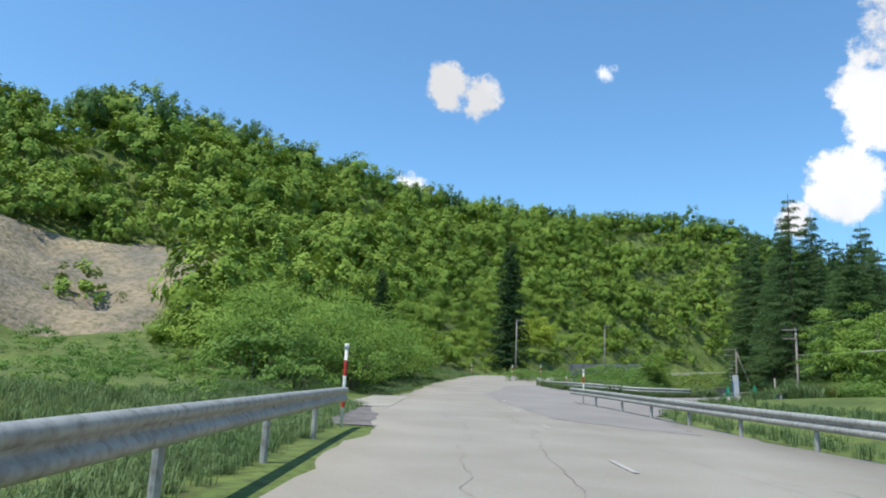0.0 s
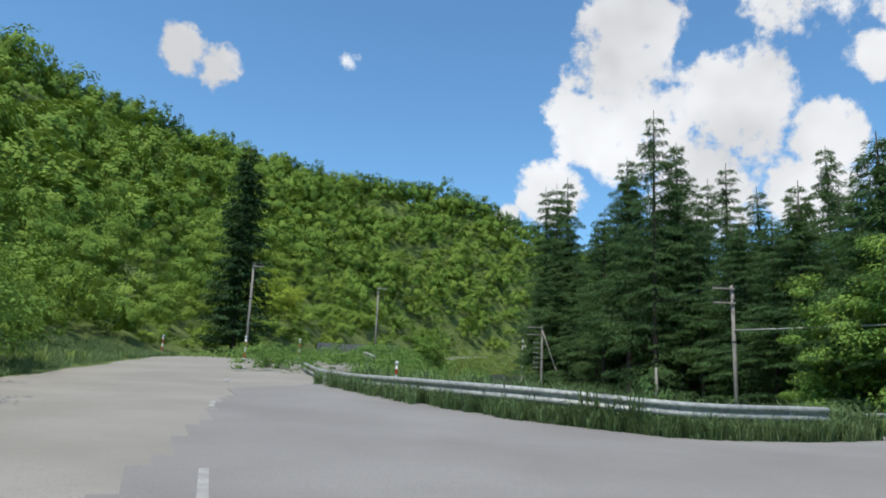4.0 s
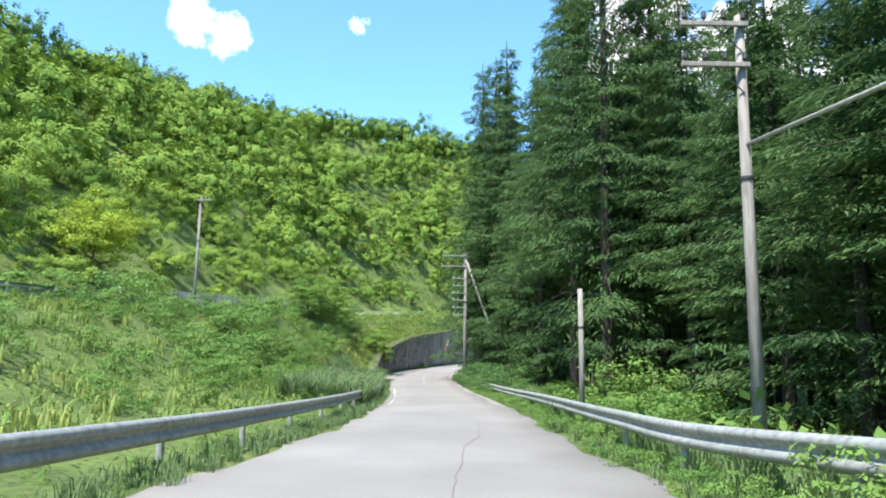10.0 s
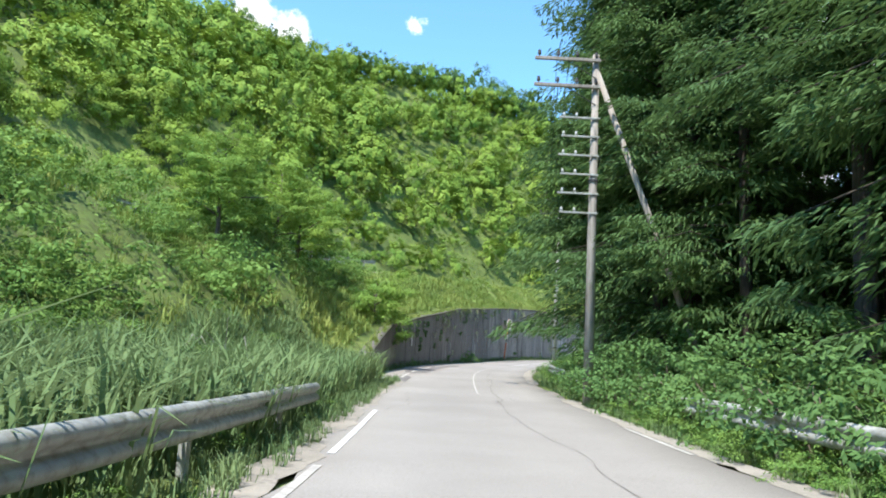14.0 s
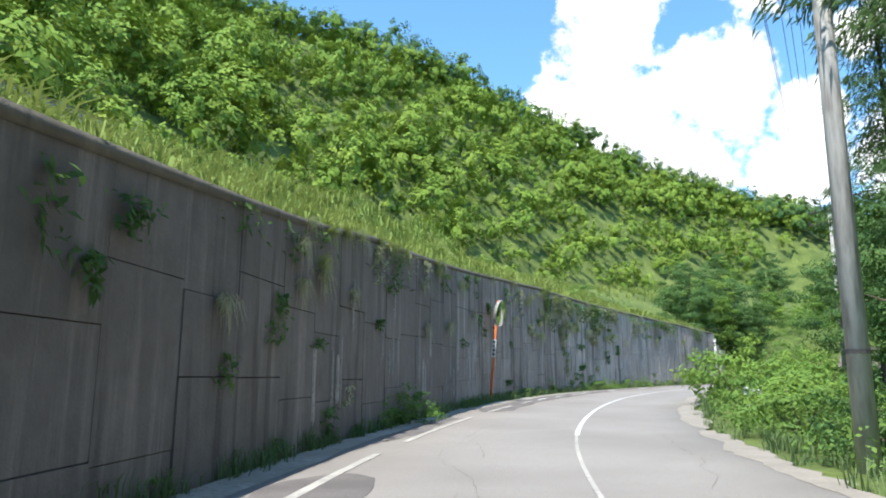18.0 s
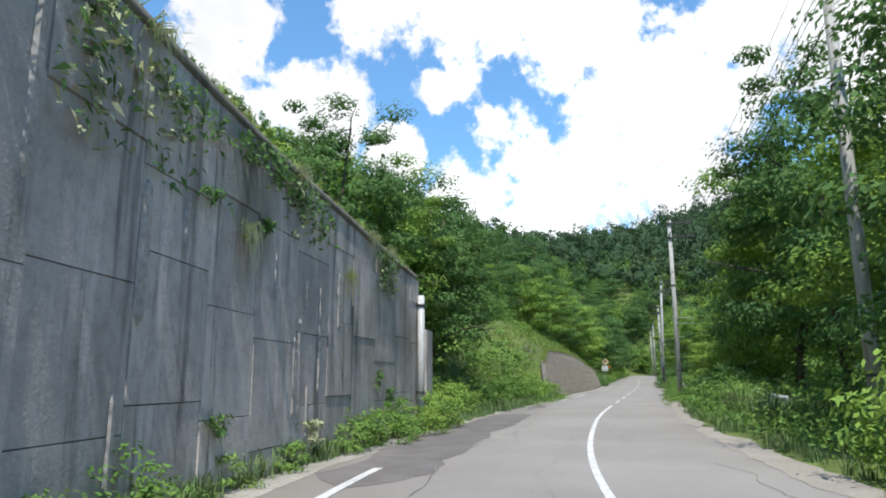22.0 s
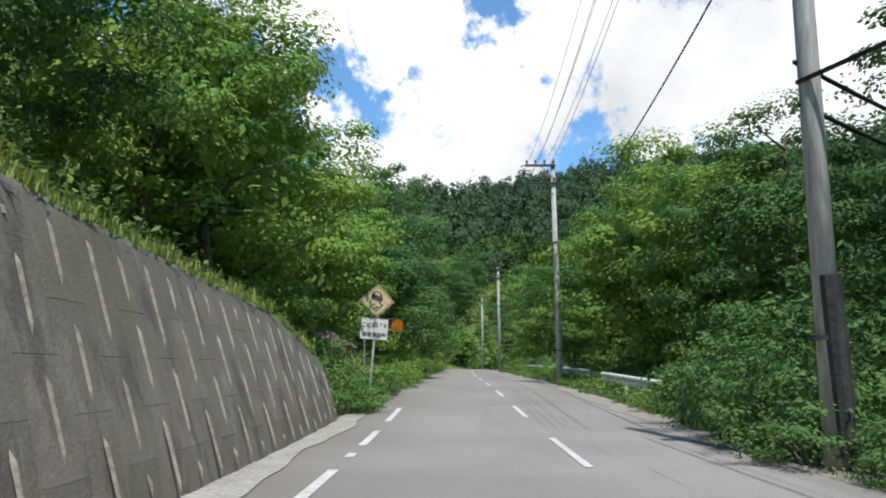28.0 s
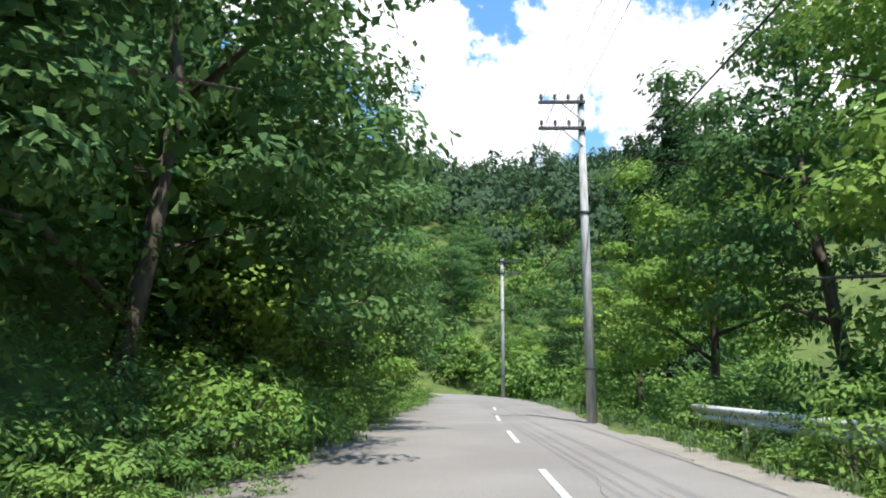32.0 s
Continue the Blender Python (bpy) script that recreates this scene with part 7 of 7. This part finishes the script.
def scree_slope():
    xs, ys = np.arange(-64, -14, 1.0), np.arange(50, 112, 1.0)
    gx, gy = np.meshgrid(xs, ys, indexing="ij")
    n = np.array([noise.noise(Vector((a * 0.25, b * 0.25, 0))) for a, b in zip(gx.ravel(), gy.ravel())])
    u, w = gx.ravel() + 39, gy.ravel() - 80
    d = np.hypot((u * 0.6 + w * 0.8) / 20, (u * 0.8 - w * 0.6) / 13) + 0.18 * n
    n2 = np.array([noise.noise(Vector((a * 0.9, b * 0.9, 5))) for a, b in zip(gx.ravel(), gy.ravel())])
    z = ground(gx.ravel(), gy.ravel()) + 1.5 + n * 0.8 + n2 * 0.35 - 5.0 * np.maximum(d - 0.85, 0)
    k = np.arange(gx.size).reshape(gx.shape)
    f = np.stack([k[:-1, :-1], k[1:, :-1], k[1:, 1:], k[:-1, 1:]], -1).reshape(-1, 4)
    tagged(new("scree_slope", mesh_of("scree_slope", np.stack([gx.ravel(), gy.ravel(), z], 1), f, [scree])), "bare landslip of grey-brown earth and rock on the hillside", "landslip", kind="structure")


scree_slope()
strip("gravel_lay_by", MAIN, 138, 149, lambda s: [-8.4 + wobble(s, 2, 0.4), -7, -4.9], gravel, "dusty gravel lay-by beside the main road", 0.012, 1.0)


def upper_wall():
    bm = bmesh.new()
    prev = None
    for s in np.arange(258, 306, 2.0):
        a, b, c = MAIN.at(s, -6.4, 0.0), MAIN.at(s, -6.6, 2.2), MAIN.at(s, -7.0, 2.2)
        row = [bm.verts.new(v) for v in (a - Vector((0, 0, 0.4)), b, c)]
        if prev:
            for i in range(2):
                bm.faces.new((prev[i], prev[i + 1], row[i + 1], row[i]))
        prev = row
    tagged(new("wall_upper", bm_mesh("wall_upper", bm, concrete_wall)), "low grey concrete wall above the upper road", "wall", kind="structure")


upper_wall()


# ---- worn road surface ----
def road_wear():
    rng = random.Random(91)

    def ribbon(line, s0, side, length, wide, wander, across=False):
        """A thin meandering line of filled crack."""
        pts, s, d, g = [], s0, side, rng.uniform(-0.3, 0.3)
        n = max(6, int(length / 0.25))
        for i in range(n):
            pts.append((s, d, wide * rng.uniform(0.4, 1.3) * (0.3 if i in (0, n - 1) else 1)))
            g = g * 0.7 + rng.gauss(0, wander)
            if across:
                d += 0.25
                s += g * 0.25
            else:
                s += 0.25
                d += g * 0.25
            d = min(max(d, -3.3), 2.5 if line is LANE else 4.6)
        v = []
        for s, d, w in pts:
            a, b = (line.at(s - w, d), line.at(s + w, d)) if across else (line.at(s, d - w), line.at(s, d + w))
            v += [a, b]
        a = np.array([tuple(p) for p in v])
        a[:, 2] = road_level(a[:, 0], a[:, 1]) + (0.023 if line is LANE else 0.007)
        k = np.arange(len(pts) - 1)[:, None] * 2
        return a, k + np.array([[0, 1, 3, 2]])
    for line, jobs in ((LANE, [(rng.uniform(24, 290), rng.choice((-2.2, -1.3, -0.9, 0.3, 1.2, 1.9)) + rng.uniform(-0.4, 0.4), rng.uniform(3, 14), rng.uniform(0.002, 0.005), 0.14, rng.random() < 0.2) for _ in range(44)]
                        + [(30, 0.1, 60, 0.005, 0.06, False), (88, 0.25, 30, 0.009, 0.05, False), (150, -1.6, 40, 0.006, 0.08, False)]),
                       (MAIN, [(108, -0.6, 34, 0.005, 0.12, False), (112, 1.8, 26, 0.004, 0.08, False), (118, -2.4, 20, 0.003, 0.12, False), (116, -0.7, 5, 0.007, 0.4, False), (121, 3.1, 18, 0.003, 0.1, False), (126, -3.0, 7, 0.003, 0.15, True), (135, 0.5, 20, 0.004, 0.12, False)])):
        vs, fs, base = [], [], 0
        for s, d, l, w, wander, across in jobs:
            v, f = ribbon(line, s, d, min(l, 5.4) if across else l, w, wander, across)
            vs.append(v)
            fs.append(f + base)
            base += len(v)
        ob = new("road_cracks", mesh_of("road_cracks", np.concatenate(vs), np.concatenate(fs), [crack_fill]))
        tagged(ob, "dark meandering cracks in the worn asphalt", "road cracks", kind="stuff")

    def patch(s0, s1, d0, d1, mat, label, seed, up):
        """A ragged-edged patch of other surfacing."""
        ss = np.arange(s0, s1, 0.35)
        lo = [d0 + 0.22 * noise.noise(Vector((s * 0.5, seed, 0))) + 0.15 * noise.noise(Vector((s * 2.1, seed, 3))) + (d1 - d0) * 0.5 * (1 - min(1, min(s - s0, s1 - s) / 1.5)) ** 2 for s in ss]
        hi = [d1 + 0.3 * noise.noise(Vector((s * 0.4, seed, 7))) + 0.2 * noise.noise(Vector((s * 1.9, seed, 9))) - (d1 - d0) * 0.5 * (1 - min(1, min(s - s0, s1 - s) / 1.5)) ** 2 for s in ss]
        rows = [[LANE.at(s, a), LANE.at(s, (a + b) / 2), LANE.at(s, b)] for s, a, b in zip(ss, lo, hi)]
        a = np.array([[tuple(p) for p in r] for r in rows])
        n, m = a.shape[:2]
        a[..., 2] = road_level(a[..., 0].ravel(), a[..., 1].ravel()).reshape(n, m) + up
        k = np.arange(n * m).reshape(n, m)
        f = np.stack([k[:-1, :-1], k[:-1, 1:], k[1:, 1:], k[1:, :-1]], -1).reshape(-1, 4)
        ob = new("asphalt_patch", mesh_of("asphalt_patch", a.reshape(-1, 3), f, [mat]))
        tagged(ob, label, "asphalt patch", kind="structure")
    for i, (s0, s1, d0, d1) in enumerate(((104, 120, -3.6, -2.3), (124, 131, -3.7, -3.3), (133, 152, -3.7, -2.6), (154, 162, -3.6, -3.0), (164, 183, -3.75, -2.3), (186, 190, -3.5, -2.9), (96, 102, -3.4, -2.7))):
        patch(s0, s1, d0, d1, asphalt_patch, "dark damp patch of asphalt beside the gutter", i, 0.0205)
    for i, (s0, s1, d0, d1) in enumerate(((100, 128, 2.5, 3.0), (128, 176, 2.5, 3.1), (176, 230, 2.55, 3.0), (230, 300, 2.5, 3.2), (60, 92, 2.6, 3.0), (62, 98, -3.3, -2.8))):
        patch(s0, s1, d0, d1, grit, "dusty strip of grit along the road edge", 20 + i, 0.021)


road_wear()


def wall_plants():
    """Weeds and creepers rooted in joints of the wall and hanging over its top."""
    rng = np.random.default_rng(15)
    cs, ns, dry_c, dry_n = [], [], [], []
    for n0 in range(150):
        s = rng.uniform(106, 173) if n0 < 95 else rng.normal(153, 4.5)
        top = float(wall_top(s))
        hang = rng.random() < 0.62
        big = 1.6 if n0 >= 95 else 1.0
        up = top - rng.uniform(0.0, 0.35) if hang else rng.uniform(0.3, top * 0.8)
        n = int(rng.integers(25, 80) * big)
        tall, wide = (rng.uniform(0.3, 0.9) * big, rng.uniform(0.12, 0.4)) if hang else (rng.uniform(0.15, 0.45) * big, rng.uniform(0.08, 0.2) * big)
        p = np.array([LANE.at(s + a, wall_side(s) + 0.03 + b, up - c) for a, b, c in zip(rng.normal(0, wide, n), np.abs(rng.normal(0, 0.07, n)), rng.random(n) ** 1.6 * tall)])
        r = LANE.at(s, 1.0) - LANE.at(s, 0.0)
        q = np.tile([r.x * 0.7, r.y * 0.7, 0.6], (n, 1))
        if rng.random() < (0.3 if n0 < 95 else 0.5):
            dry_c.append(p)
            dry_n.append(q)
        else:
            cs.append(p)
            ns.append(q)
    for c, n, mat, label in ((cs, ns, leaf_dark, "green creepers and weeds growing on the concrete wall"), (dry_c, dry_n, dry_blade, "dry yellow moss and grass tufts on the concrete wall")):
        v, f = leaf_cloud(rng, np.concatenate(c), np.concatenate(n), 0.13, 0.06, 0.4, 0.5)
        tagged(new("wall_creeper", mesh_of("wall_creeper", v, f, [mat])), label, "creeper", kind="stuff")


wall_plants()


def wall_tufts():
    """Tufts of grass rooted in the joints, arching out and down the face of the wall."""
    rng = np.random.default_rng(33)
    for mat, count, label in ((dry_blade, 60, "dry straw-coloured grass tufts hanging on the concrete wall"), (slope_grass, 34, "green grass tufts hanging on the concrete wall")):
        vs = []
        for k in range(count):
            s = rng.normal(150, 3.5) if k % 2 else rng.uniform(118, 173)
            top = float(wall_top(s))
            up = rng.uniform(0.55, 0.97) * top if k % 4 else top
            big = rng.uniform(0.5, 1.0)
            for _ in range(34):
                a, h = s + rng.normal(0, 0.16 * big), up + rng.normal(0, 0.07)
                out, fall, run = rng.uniform(0.08, 0.34) * big, rng.uniform(-0.05, 0.6) * big, rng.normal(0, 0.22) * big
                d = wall_side(a) + 0.02
                w = 0.011
                vs.append([LANE.at(a - w, d, h), LANE.at(a + w, d, h), LANE.at(a + run * 0.5 + w, d + out * 0.7, h + 0.1 * big), LANE.at(a + run * 0.5 - w, d + out * 0.7, h + 0.1 * big),
                           LANE.at(a + run * 0.5 + w, d + out * 0.7, h + 0.1 * big), LANE.at(a + run * 0.5 - w, d + out * 0.7, h + 0.1 * big), LANE.at(a + run - 0.003, d + out, h - fall), LANE.at(a + run + 0.003, d + out, h - fall)])
        v = np.array([[tuple(p) for p in r] for r in vs]).reshape(-1, 3)
        tagged(new("wall_grass", mesh_of("wall_grass", v, np.arange(len(v)).reshape(-1, 4), [mat])), label, "grass", kind="stuff")


wall_tufts()


def wall_ribs():
    """Pale upright ribs of mortar that stand along the joints of the wall."""
    rng = random.Random(19)
    holder = bpy.data.objects["wall_retaining"]
    for _ in range(80):
        s = rng.uniform(122, 168)
        top = float(wall_top(s))
        lo = rng.uniform(0.1, top * 0.6)
        hi = min(top - 0.1, lo + rng.uniform(0.5, 1.9))
        w, d = rng.choice((0.03, 0.05, 0.09)) * rng.uniform(0.8, 1.2), wall_side(s)
        bm = bmesh.new()
        rings = []
        for h, k in ((lo, 0.3), (lo + 0.1, 1.0), ((lo + hi) / 2, rng.uniform(0.7, 1.3)), (hi - 0.08, 0.9), (hi, 0.2)):
            rings.append([bm.verts.new(LANE.at(s + a * w * k, d + b, h)) for a, b in ((-1, 0.0), (-0.6, 0.03 * k), (0.6, 0.03 * k), (1, 0.0))])
        for a, b in zip(rings, rings[1:]):
            for i in range(3):
                bm.faces.new((a[i], a[i + 1], b[i + 1], b[i]))
        part("mortar_rib", bm, mortar, holder)


wall_ribs()


def wall_return():
    """The lower end of the wall past the drain pipe."""
    bm = bmesh.new()
    for s0, s1, top in ((173.9, 175.0, 3.1), (175.0, 176.1, 2.7)):
        pts = [LANE.at(s, d, h) for h in (-0.4, top) for s, d in ((s0, -4.45), (s1, -4.55), (s1, -5.0), (s0, -5.0))]
        v = [bm.verts.new(p) for p in pts]
        for f in ((0, 1, 5, 4), (1, 2, 6, 5), (2, 3, 7, 6), (3, 0, 4, 7), (4, 5, 6, 7)):
            bm.faces.new([v[i] for i in f])
    tagged(new("wall_return", bm_mesh("wall_return", bm, concrete_wall)), "lower stepped end of the concrete wall", "wall", kind="structure")


wall_return()


def rock_face():
    """Bare rock showing through the leaves of the steep bank."""
    for s0, d, w, h, seed in ((277.5, -5.3, 2.4, 2.6, 3), (262.0, -5.5, 1.6, 1.8, 4), (256.2, -5.0, 2.2, 1.7, 8)):
        bm = bmesh.new()
        g = {}
        for i in range(13):
            for j in range(13):
                a, b = i / 12 - 0.5, j / 12
                n = noise.noise(Vector((a * 5, b * 5, seed))) * 0.5 + noise.noise(Vector((a * 13, b * 11, seed + 5))) * 0.25
                edge = 1.6 * max(0, abs(a) * 2 - 0.6) ** 2 + 1.2 * max(0, b - 0.75)
                g[i, j] = bm.verts.new(LANE.at(s0 + a * w, d - 0.5 * b + n - edge, 0.5 + b * h))
        for i in range(12):
            for j in range(12):
                bm.faces.new((g[i, j], g[i + 1, j], g[i + 1, j + 1], g[i, j + 1]))
        tagged(new("rock_face", bm_mesh("rock_face", bm, rock)), "brown fractured rock face bare among the leaves", "rock", kind="structure")


rock_face()
